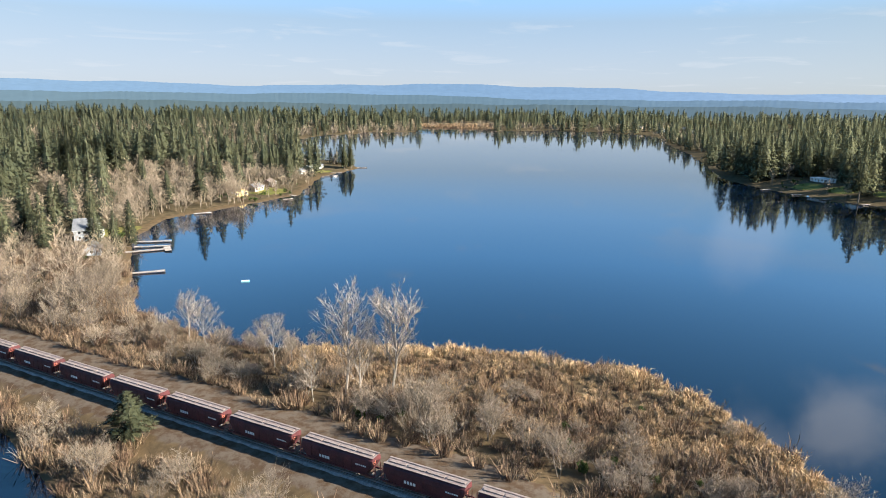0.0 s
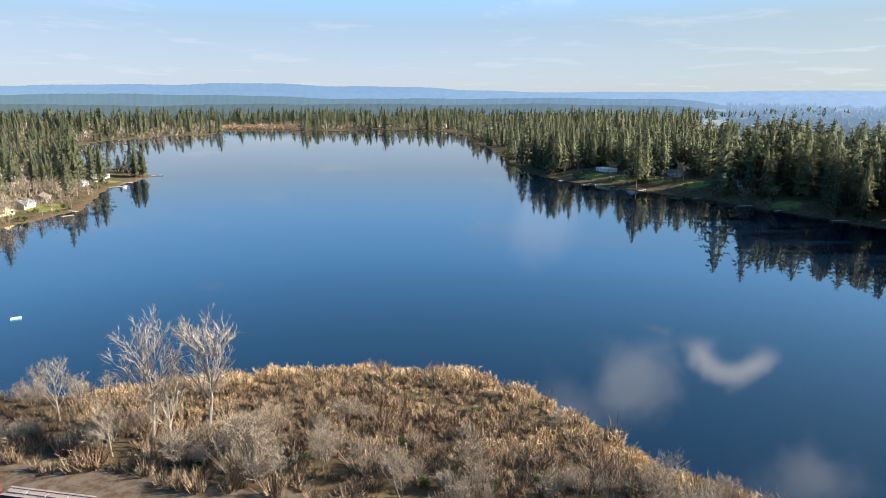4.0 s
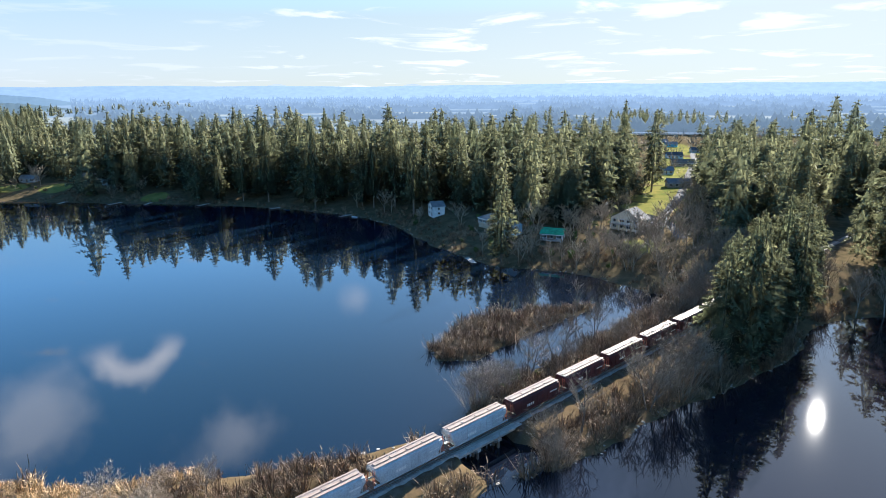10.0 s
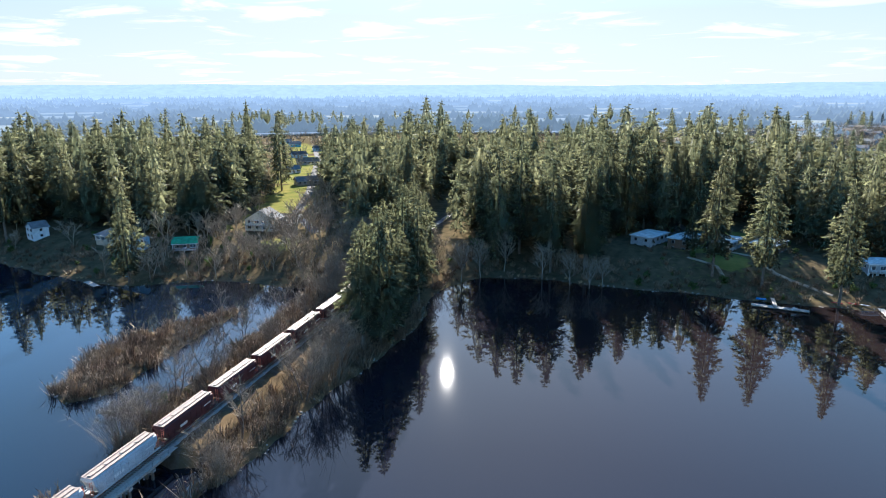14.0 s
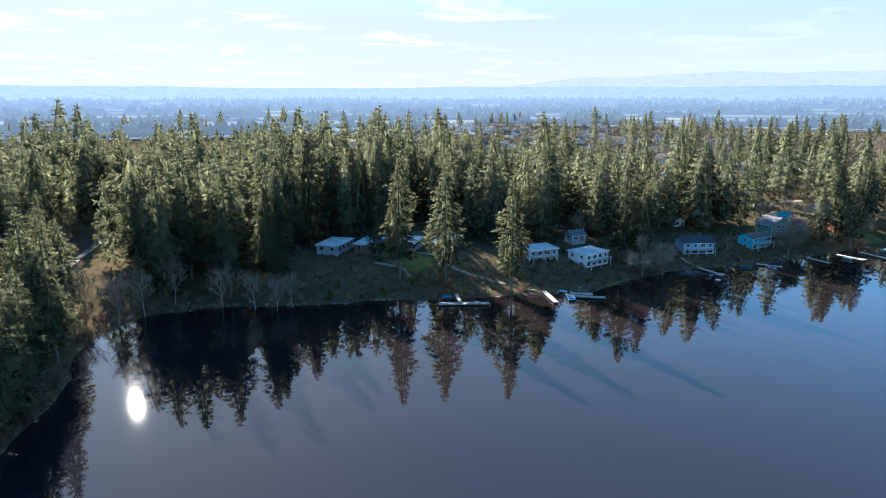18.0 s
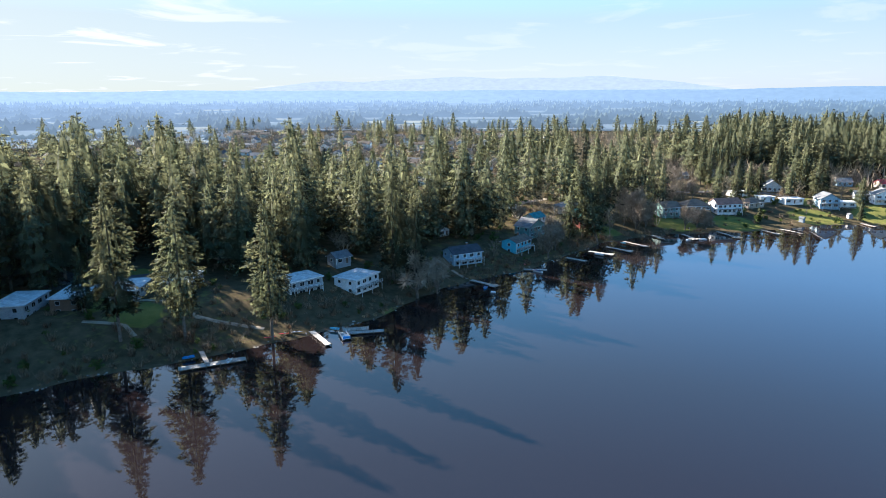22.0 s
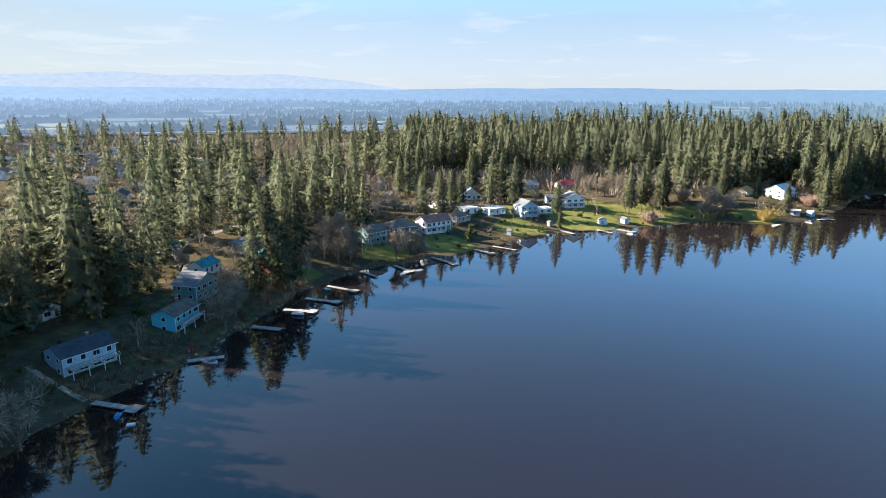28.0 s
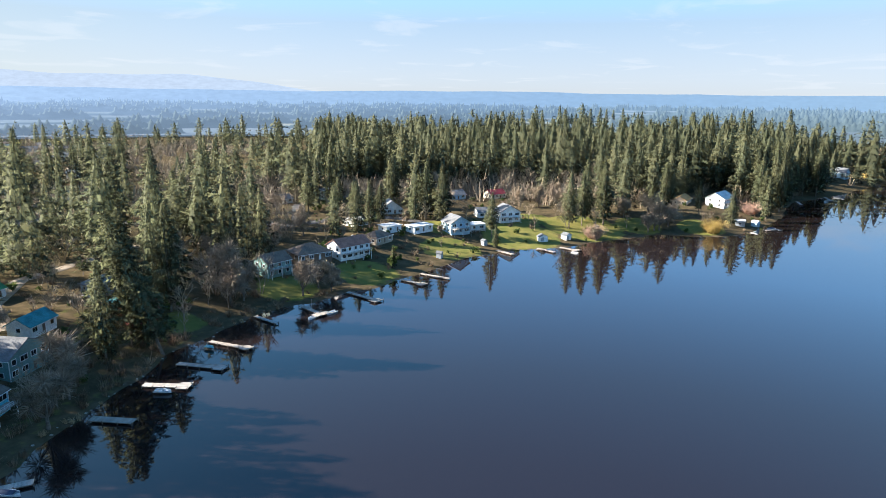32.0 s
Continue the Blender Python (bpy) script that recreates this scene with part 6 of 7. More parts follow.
def ribbon(name, pts, width, mat, label, category, lift=0.07):
    """A road that follows the ground, with a rounded edge down to it."""
    P = np.array(pts, float)
    seg = np.r_[0, np.cumsum(np.hypot(*np.diff(P, axis=0).T))]
    s = np.linspace(0, seg[-1], max(4, int(seg[-1] / 2.5)))
    x, y = np.interp(s, seg, P[:, 0]), np.interp(s, seg, P[:, 1])
    dx, dy = np.gradient(x), np.gradient(y)
    k = np.hypot(dx, dy)
    nx, ny = -dy / k, dx / k
    rows = []
    for o, drop in ((-0.56, -0.25), (-0.5, 0), (-0.17, 0.03), (0.17, 0.03), (0.5, 0), (0.56, -0.25)):
        ax, ay = x + nx * width * o, y + ny * width * o
        rows.append(np.stack([ax, ay, ground_height(ax, ay) + lift + drop], -1))
    n = len(s)
    V = np.concatenate(rows)
    i = np.arange(n - 1)
    F = np.concatenate([np.stack([i + r * n, i + 1 + r * n, i + 1 + (r + 1) * n, i + (r + 1) * n], 1)[:, ::-1] for r in range(5)])
    for a, b in zip(x[::4], y[::4]):
        CLEARINGS.append((a, b, width * 0.6))
    return tagged(mesh_object(name, V, F, mat, smooth_faces=True), label, category, kind="structure")


ribbon("road", [(140, -480), (115, -494), (95, -505), (72, -522), (55, -527), (40, -523), (30, -512)], 7, ASPHALT, "asphalt cul-de-sac between the lake houses", "road")
ribbon("road", [(140, -480), (175, -500), (230, -520), (320, -535)], 7, ASPHALT, "asphalt street towards the suburb", "road")
ribbon("road", [(95, -505), (100, -560), (60, -610), (-40, -620), (-120, -600)], 6, ASPHALT, "asphalt street behind the lake houses", "road")
ribbon("road", [(300, 2), (350, 12), (420, 4), (500, 0), (620, -6), (800, -4)], 5, ASPHALT, "narrow asphalt lane between lawns", "road")
ribbon("road", [(236, -192), (250, -176), (262, -166), (285, -170)], 14, ASPHALT, "asphalt parking lot behind the apartment building", "parking")
ribbon("road", [(160, -352), (168, -362), (175, -372), (180, -400), (150, -470)], 5, PATH_DIRT, "dirt drive among the firs", "road")
ribbon("path", [(232, -160), (215, -170), (200, -168), (190, -172), (180, -176)], 1.6, PATH_DIRT, "trodden footpath down the bank to the water", "path")
ribbon("path", [(224, -146), (213, -152), (206, -150)], 1.4, PATH_DIRT, "short footpath below the apartments", "path")
ribbon("path", [(170, -270), (158, -264), (149, -258.5)], 1.5, PATH_DIRT, "path from the blue house to its dock", "path")

# ---- woods ----
def conifer_density(x, y, d):
    """Chance of a fir standing at a place on land."""
    s, n = rail_offset(x, y)
    p = np.zeros_like(x)
    clump = np.clip(0.6 + 1.1 * wobble(x, y, 22.0, 2.0), 0.08, 1.25)
    west = (x < -95) & (y > 255)
    p = np.where(west, np.where(d < 70, 0.13, np.where(y < 540, 0.24, 0.4)) * clump, p)
    far_west = (x < -180) & (y > 560)
    p = np.where(far_west, 0.6 * np.clip(clump, 0.35, 1.0), p)
    p = np.where((x < -84) & (y > 560) & (y < 760), 0.5, p)
    east = (x > 235) & (y > 25) & (d < 280)
    p = np.where(east, np.where(d < 4, 0.16, np.where(d < 12, 0.45, 0.85)), p)
    p = np.where(east & (y > 395) & (y < 565) & (d < 52), 0.2, p)
    se = ((x > 196) | (y < -45)) & (x > 120) & (y <= 25) & (n < -14) & (d < 165) & (y > -330)
    p = np.where(se, np.where(d < np.where(y < -240, 34, np.where(y > -100, 6, 14)), np.where(y < -240, 0.13, 0.2), 0.97), p)
    p = np.where(se & (y < -105) & (y > -192) & (d < 48), 0.0, p)
    p = np.where((x > 215) & (n > 12) & (y < 25) & (y > -60) & (x < 300), 0.25, p)
    south = (y < -330) & (x < 190) & (x > -700)
    houses = ((d < 95) & (x > -125)) | ((d < 60) & (x > -200))
    edge = ((d < 150) & (x > -125))
    p = np.where(south, np.where(houses, 0.07, np.where(edge, 0.45 * clump, np.where((y > -1150) & (x > -480), 0.95, np.where(wobble(x, y, 80.0, 3.0) > 0.3, 0.5, 0.06)))), p)
    p = np.where(south & (x > 75) & (y > -470), np.where(d < 36, 0.06, 0.5 * clump), p)
    p = np.where(south & (x > 105) & (y <= -470), 0.22 * clump, p)
    north = (y > 1400) | ((x > 300) & (y > 700) & (d < 500))
    p = np.where(north, 0.85 * np.clip(clump, 0.3, 1.0), p)
    p = np.where((x > 480) & (y < 700) & (y > -330), np.where(x < 560, 0.55 * clump, np.where(wobble(x, y, 90.0, 7.0) > 0.55, 0.4, 0.03)), p)
    p = np.where((y < -330) & (x >= 190), np.where(wobble(x, y, 45.0, 8.0) > 0.5, 0.35, np.where(np.hypot(x, y) > 1150, 0.05, 0.05)), p)
    p = np.where((x > 300) & (y <= 25) & (np.abs(n) > 12) & (n > -14) & (d < 420), 0.55, p)
    p = np.where((x > 222) & (x < 335) & (y > -16) & (y < 52), 0.03, p)
    p = np.where((x > 330) & (x < 800) & (np.abs(y - 16) < 24), 0.02, p)
    p = np.where((x > 250) & (x < 330) & (y > 45) & (y < 150) & (d < 46), 0.07, p)
    p = np.where((x > -75) & (x < 130) & (y > 1540) & (y < 1790), 0.0, p)
    return p


rng = np.random.default_rng(11)


def wood_points(x0, x1, y0, y1, step, test=None):
    x, y = jitter_points(rng, x0, x1, y0, y1, step)
    d = shore(x, y)
    s, n = rail_offset(x, y)
    keep = (d > 2.0) & (np.abs(n) > 12) & (rng.random(x.size) < conifer_density(x, y, d)) & (grass_cover(x, y) < 0.3) & free_of(x, y, CLEARINGS, 1.5)
    if test is not None:
        keep &= test(x, y, d)
    x, y, d = x[keep], y[keep], d[keep]
    return x, y, ground_height(x, y), d


near_firs = [fir_shape(s, H=44 + 2 * (s % 3), R=6.4 + 0.9 * (s % 2), step=0.9, per=10, clumps=3, tris=5, size=0.95, core=10, bare=0.08 + 0.06 * (s % 3)) for s in range(6)]
mid_firs = [fir_shape(20 + s, H=45, R=7.7 + 0.6 * (s % 3), step=2.0, per=6, clumps=3, tris=3, bare=0.05 + 0.05 * (s % 3), gap=0.12, size=1.45, core=6) for s in range(7)]
fine_firs = [fir_shape(60 + s, H=45, R=7.2 + 0.6 * (s % 3), step=1.4, per=7, clumps=3, tris=4, bare=0.06 + 0.06 * (s % 3), gap=0.16, size=1.15, core=8) for s in range(6)]
far_firs = [fir_shape(40 + s, H=42, R=9.5 + s % 3, step=3.6, per=5, clumps=1, tris=3, bare=0.04, gap=0.06, size=2.6, core=5) for s in range(6)]


def stature(x, y):
    """Height of the firs: tallest on the east and south-east shores."""
    k = np.where((x > 150) & (y > -245) & (y < 420), 1.0, 0.84)
    k = np.where((x > 0) & (y <= -245) & (y > -420), 0.88, k)
    k = np.where((x < 100) & (y < -380) & (y > -560), 0.62, k)
    return np.where((x < -80) & (y > 0), 0.78, k)


# fir woods within a few hundred metres of the water
x, y, z, d = wood_points(-420, 480, -640, 640, 11.9)
s_, n_ = rail_offset(x, y)
front = ((x > 90) & (d < 24) & (y < 230) & (y > -460)) | ((d < 16) & (x > 230) & (y < 500)) | ((x < -95) & (d < 30) & (y < 480))
order = np.argsort(np.where(front, d, 1e6))
hero = order[: min(260, int(front.sum()))]
rest = np.setdiff1d(np.arange(len(x)), hero)
near = ((y[rest] < 60) & (y[rest] > -420) & (x[rest] < 275) & (d[rest] < 75) | (y[rest] >= 60) & (d[rest] < 35) & (y[rest] < 330) | (x[rest] < -95) & (d[rest] < 60) & (y[rest] < 480))
for name, shapes, pick in (("fir_wood", fine_firs, rest[near]), ("fir_wood", mid_firs, rest[~near])):
    k = np.clip(rng.normal(0.92, 0.13, len(pick)), 0.42, 1.1) * (1.0 + 0.1 * wobble(x[pick], y[pick], 24.0, 6.0)) * stature(x[pick], y[pick])
    tagged(scatter(name, shapes, np.stack([x[pick], y[pick], z[pick] - 0.3, k], -1), FIR_FAR, rng, squash=0.22), "dense dark green fir wood behind the lake shores", "wood", kind="stuff")
fir_kinds = []
for t in near_firs:
    top = t[0][..., 2].max()
    fir = new("fir_tree")
    tri_object("crown", t[0], FIR, fir, t[1])
    tri_object("trunk", tube([(0, 0, -1.0), (0, 0, top * 0.45), (0, 0, top * 0.93)], [0.55, 0.36, 0.06], 7), BARK, fir)
    tagged(fir, "tall dark green fir standing on the lake bank", "tree", "firs on the shore")
    fir_kinds.append(fir)


def plant(kinds, i, x, y, z, scale, turn, tilt=(0, 0)):
    ob = kinds[i % len(kinds)]
    return copy_thing(ob, pose(x, y, z, tilt[0], tilt[1], turn) @ Matrix.Diagonal((scale, scale, scale, 1)))


for j, i in enumerate(hero):
    plant(fir_kinds, j, x[i], y[i], z[i], float(np.clip(rng.normal(0.95, 0.15), 0.45, 1.12) * stature(x[i], y[i])), rng.uniform(0, 360))
# woods farther off, over the side that the lakes open to
def open_side(x, y):
    a = np.degrees(np.arctan2(-(x - 20), y + 40))
    return (a < 46) & (a > -180) | (a > 130)


x, y, z, d = wood_points(-1500, 1500, -1500, 2300, 17.0, lambda x, y, d: ((x < -420) | (x > 480) | (y < -640) | (y > 640)) & open_side(x, y) & (np.hypot(x - 20, y) < 1300))
x2, y2, z2, d2 = wood_points(-1500, 1700, -1700, 2400, 27.0, lambda x, y, d: open_side(x, y) & ((y > 700) | (x < -200)) & (np.hypot(x - 20, y) >= 1300) & (np.hypot(x - 20, y) < 2300))
x, y, z = np.r_[x, x2], np.r_[y, y2], np.r_[z, z2]
k = np.r_[np.ones(len(x) - len(x2)), np.full(len(x2), 1.25)] * rng.uniform(0.5, 1.1, len(x)) * np.where((y < -330) & (x < 190), 0.9, 0.72)
scatter("far_wood", far_firs, np.stack([x, y, z - 0.3, k], -1), FIR_FAR, rng)
tagged(bpy.data.objects["far_wood"], "distant fir woods around the lakes", "wood", kind="stuff")
print("woods", len(hero), len(rest), len(x), [len(t[0]) for t in (near_firs[0], mid_firs[0], fine_firs[0], far_firs[0])])
# single firs that stand apart
SINGLE = [(207, -146, 1.12), (193, -157, 1.05), (173, -172, 1.02), (228, -150, 0.55), (433, 22, 1.3), (420, 40, 1.2), (408, 50, 0.95), (124, -377, 0.9), (128, -352, 0.95), (132, -343, 0.72), (49, -434, 0.24),
          (-4, -485, 0.55), (-3, -470, 0.32), (-51, -503, 0.75), (-60, -508, 0.7), (21, -536, 0.6), (30, -530, 0.7), (25, -528, 0.62), (74, -520, 0.62), (66, -527, 0.5), (-118, -545, 0.5),
          (-96, 655, 0.72), (-100, 645, 0.66), (-94, 650, 0.55), (-150, 300, 0.6), (-163, 292, 0.62), (-170, 265, 0.7), (-188, 285, 0.75), (-200, 300, 0.7), (220, -28, 0.95), (226, -22, 0.8), (214, -30, 0.75), (232, -34, 0.9),
          (18, -512, 0.82), (26, -520, 0.85), (34, -503, 0.5), (-66, -520, 0.92), (-74, -512, 0.85), (-78, -524, 0.8), (64, -480, 0.7), (58, -496, 0.62), (52, -500, 0.55), (76, -492, 0.6), (-120, -532, 0.8), (-140, -528, 0.5), (-152, -512, 0.55), (-186, -530, 0.7), (42, -560, 0.8), (12, -548, 0.6), (92, -540, 0.7), (80, -548, 0.75),
          (-186, 264, 0.78), (-184, 280, 0.60), (-181, 292, 0.75), (-146, 277, 0.55), (-221, 331, 0.70), (-237, 405, 0.75), (-231, 487, 0.60), (-173, 398, 0.62), (-158, 448, 0.72), (-211, 523, 0.60), (-151, 561, 0.60), (-202, 332, 0.60), (-278, 556, 0.70), (-192, 612, 0.65), (-149, 660, 0.60), (-252, 363, 0.75), (-330, 597, 0.70), (-174, 377, 0.45),
          (172, -14, 1.08), (178, -17, 1.0), (166, -8, 0.85), (182, -11, 0.9), (187, -22, 0.8), (206, -31, 0.98), (212, -29, 0.9), (240, -40, 0.8), (249, -37, 0.9), (234, -27, 0.7), (262, -128, 1.1), (235, -110, 1.0), (259, -158, 1.1), (266, -168, 1.05), (263, -139, 1.12), (244, -113, 1.1), (271, -152, 1.1), (229, -103, 0.9), (270, -180, 1.1)]
for j, (x, y, k) in enumerate(SINGLE):
    plant(fir_kinds, (2, 5, 2)[j] if j < 3 else j, x, y, ground_at(x, y), k * 0.88, j * 67)
bushy = copy_thing(fir_kinds[2], pose(-63, 118, ground_at(-63, 118), 0, 0, 40) @ Matrix.Diagonal((0.62, 0.62, 0.25, 1)))
tagged(bushy, "small bushy light green fir beside the railway")
leaning = plant(fir_kinds, 1, 119, -349, ground_at(119, -349) - 0.3, 0.95, 20, (9, 16))
tagged(leaning, "tall fir leaning out over the water's edge")
for f_ in fir_kinds:
    f_.matrix_world = pose(-300 + 9 * fir_kinds.index(f_), 500, ground_at(-300 + 9 * fir_kinds.index(f_), 500))

# ---- brush, reeds and bare trees ----
brush = [brush_shape(s, n=44, blade=0.095) for s in range(5)]
x, y = jitter_points(rng, -270, 245, -40, 330, 2.6)
d = shore(x, y)
s_, n_ = rail_offset(x, y)
strip = (np.abs(n_) < 90) & (x < 240) & (x > -260) & (d > 0.4) & (y > -30) & ((n_ > np.where(s_ < 490, 14 + 3 * wobble(x, y, 5.0, 1.0), 6.5)) | (n_ < np.where(s_ < 490, -10.5, -7)))
island = polygon_distance(x, y, ISLAND) < -1
reedy = strip & (n_ > 38) & (d < 38) & (x > -25) & (x < 105)
keep = (strip & (~reedy | (rng.random(x.size) < 0.4)) | island) & (rng.random(x.size) < np.where(island, 1.0, np.where((x > 110) | (n_ < 0), 0.85, 0.62 + 0.4 * wobble(x, y, 6.0, 4.0))))
scatter("dry_brush", brush, np.stack([x, y, ground_height(x, y) - 0.1, rng.uniform(0.55, 1.35, x.size)], -1)[keep], SHRUB, rng)
tagged(bpy.data.objects["dry_brush"], "tangled leafless brown brush along the railway strip", "brush", kind="stuff")
reed = [brush_shape(30 + s, H=2.3, R=1.7, n=46, blade=0.13, lean=0.45) for s in range(4)]
x, y = jitter_points(rng, -40, 130, 30, 190, 1.7)
d = shore(x, y)
s_, n_ = rail_offset(x, y)
edge = d < 7 + 3 * wobble(x, y, 7.0, 2.0)
keep = (d > -0.5) & (n_ > 30) & (x > -40) & (d < 42) & (rng.random(x.size) < np.where(edge, 0.9, 0.72) + 0.4 * wobble(x, y, 4.0, 9.0))
size_ = rng.uniform(0.55, 1.15, x.size) * (1 + 0.3 * wobble(x, y, 3.1, 5.0)) * np.where(edge, 1.15, 0.85)
at_ = np.stack([x, y, np.maximum(ground_height(x, y), 0) - 0.1, size_], -1)
scatter("reed_bed", reed, at_[keep & ~edge], REED, rng)
scatter("reed_edge", reed, at_[keep & edge], GOLD_REED, rng)
tagged(bpy.data.objects["reed_edge"], "golden clumps of dry reeds standing in the shallows", "reeds", kind="stuff")
tagged(bpy.data.objects["reed_bed"], "straw-coloured dry reeds at the water's edge", "reeds", kind="stuff")

x, y = jitter_points(rng, 90, 350, -430, 430, 3.0)
d = shore(x, y)
s_, n_ = rail_offset(x, y)
keep = (d > 1.0) & (d < 24) & (np.abs(n_) > 16) & free_of(x, y, [(o.location.x, o.location.y, 8.5) for o in scene.objects if o.parent is None and o.name.split(".")[0] in ("house", "shed")]) & (grass_cover(x, y) < 0.4) & (rng.random(x.size) < 0.5 + 0.4 * wobble(x, y, 9.0, 5.0))
scatter("bank_brush", brush, np.stack([x, y, ground_height(x, y) - 0.1, rng.uniform(0.35, 1.0, x.size)], -1)[keep], SHRUB, rng)
tagged(bpy.data.objects["bank_brush"], "low tangled leafless brush on the steep lake banks", "brush", kind="stuff")
x, y = jitter_points(rng, -72, 128, 1560, 1780, 9.0)
keep = (shore(x, y) > 0) & (rng.random(x.size) < 0.85)
scatter("far_reeds", [t * np.array([4.0, 4.0, 1.6], np.float32) for t in reed], np.stack([x, y, ground_height(x, y) - 0.1, rng.uniform(0.7, 1.2, x.size)], -1)[keep], REED, rng)
tagged(bpy.data.objects["far_reeds"], "tan marsh reeds at the far end of the lake", "reeds", kind="stuff")
# stones along the banks, and garden shrubs round the houses
stones = []
for s in range(4):
    g = np.random.default_rng(70 + s)
    c = np.array([(math.cos(a) * math.cos(b), math.sin(a) * math.cos(b), math.sin(b)) for b in (-0.4, 0.5) for a in np.arange(5) * 1.257 + b] + [(0, 0, 0.9)]) * g.uniform(0.7, 1.25, (11, 1))
    f = [(i, (i + 1) % 5, 5 + i) for i in range(5)] + [((i + 1) % 5, 5 + (i + 1) % 5, 5 + i) for i in range(5)] + [(5 + i, 5 + (i + 1) % 5, 10) for i in range(5)]
    stones.append(c[np.array(f)].astype(np.float32) * np.array([1, 0.8, 0.6], np.float32))
STONE = material("shore_stone", (0.24, 0.22, 0.19), (0.33, 0.30, 0.26), scale=0.7, rough=0.95, island=0.35, fine=5.0)
x, y = jitter_points(rng, 90, 350, -420, 260, 1.5)
d = shore(x, y)
keep = (d > -0.6) & (d < 1.4) & (rng.random(x.size) < 0.35)
scatter("bank_stones", stones, np.stack([x, y, np.maximum(ground_height(x, y), -0.1), rng.uniform(0.15, 0.5, x.size)], -1)[keep], STONE, rng, 0.8, 1.2, 0.3)
tagged(bpy.data.objects["bank_stones"], "grey stones lining the water's edge", "stones", kind="stuff")
x, y = jitter_points(rng, 90, 345, -420, 260, 1.2)
d = shore(x, y)
keep = (d > 0.1) & (d < 2.6) & (rng.random(x.size) < 0.14 + 0.25 * wobble(x, y, 8.0, 3.0))
scatter("bank_grass", [t * np.array([0.45, 0.45, 0.4], np.float32) for t in reed], np.stack([x, y, ground_height(x, y) - 0.05, rng.uniform(0.6, 1.2, x.size)], -1)[keep], REED, rng)
tagged(bpy.data.objects["bank_grass"], "tufts of pale dry grass along the bank", "grass", kind="stuff")
x, y = jitter_points(rng, -200, 340, -620, 560, 4.5)
d = shore(x, y)
s_, n_ = rail_offset(x, y)
close = np.zeros(x.size, bool)
for a, b, r in CLEARINGS:
    close |= np.hypot(x - a, y - b) < r + 9
own = [(o.location.x, o.location.y, 6.5) for o in scene.objects if o.parent is None and o.name.split(".")[0] in ("house", "shed")]
keep = close & (d > 2.5) & (np.abs(n_) > 20) & free_of(x, y, own) & (rng.random(x.size) < 0.28)
z = ground_height(x, y)
pick = rng.random(x.size) < 0.4
soft_leaf = [leaf_ball_shape(90 + s, H=3.0, R=1.6, n=90, leaf=0.3) for s in range(3)]
scatter("garden_evergreens", soft_leaf, np.stack([x, y, z, rng.uniform(0.4, 1.1, x.size)], -1)[keep & pick], IVY, rng)
tagged(bpy.data.objects["garden_evergreens"], "small evergreen shrubs in lakeside gardens", "shrubs", kind="stuff")
scatter("garden_bushes", brush, np.stack([x, y, z - 0.1, rng.uniform(0.4, 0.9, x.size)], -1)[keep & ~pick], SHRUB, rng)
tagged(bpy.data.objects["garden_bushes"], "brown leafless bushes in lakeside gardens", "bushes", kind="stuff")

# ---- leafless trees ----
def bare_kind(seed, H, label, wood=BARK, twig=TWIG, fuzz=0, full=False, **k):
    w, f = round_crown_shape(seed, H) if full else bare_tree_shape(seed, H, **k)
    if fuzz:
        g = brush_shape(seed, H=H, R=H * 0.6, n=fuzz, blade=0.05, lean=1.1)
        f = np.concatenate([f, g[g[:, 2, 2] > H * 0.3]])
    t = new("bare_tree")
    tri_object("trunk", w, wood, t)
    tri_object("crown", f, twig, t)
    return tagged(t, label, "tree", "leafless trees")


BARE = [bare_kind(s, 12.0, "leafless grey-brown tree with fine twigs", spread_=0.62, stems=1 + s % 3, twigs=4, limbs=7) for s in (1, 2, 3, 4)]
TALL = [bare_kind(s, 24.0, "tall pale leafless cottonwood with upswept limbs", wood=PALE_BARK, twig=PALE_TWIG, spread_=0.58, stems=1, twigs=7, trunk=0.36, limbs=12, blade=0.05) for s in (11, 12, 13)]
WIDE = [bare_kind(s, 13.0, "broad leafless tree with a rounded twiggy crown", spread_=0.85, stems=3, twigs=6, limbs=8, blade=0.055, fuzz=200) for s in (21, 22)]
ROUND = [bare_kind(s, 13.0, "broad leafless tree with a full rounded crown of pale twigs", twig=PALE_TWIG, full=True) for s in (61, 62, 63, 64)]
SHRUBBY = [bare_kind(s, 8.0, "rounded grey leafless shrub with many stems", wood=PALE_BARK, twig=PALE_TWIG, spread_=0.95, stems=4, depth=2, twigs=12, trunk=0.12, limbs=9, blade=0.04, sides=4) for s in (31, 32, 33)]
GOLD = material("golden_willow_twigs", (0.50, 0.34, 0.09), (0.38, 0.27, 0.08), scale=0.3, island=0.3)
PINKISH = material("reddish_twigs", (0.33, 0.20, 0.15), (0.42, 0.28, 0.2), scale=0.2, island=0.3)
started = set()


def set_bare(kinds, i, x, y, H, size):
    k = kinds[i % len(kinds)]
    s = H / size
    m = pose(x, y, ground_at(x, y) - 0.15, 0, 0, (i * 77) % 360) @ Matrix.Diagonal((s, s, s, 1))
    if k.name in started:
        c = copy_thing(k, m)
        c.matrix_basis = m
        return c
    started.add(k.name)
    k.matrix_basis = m
    return k


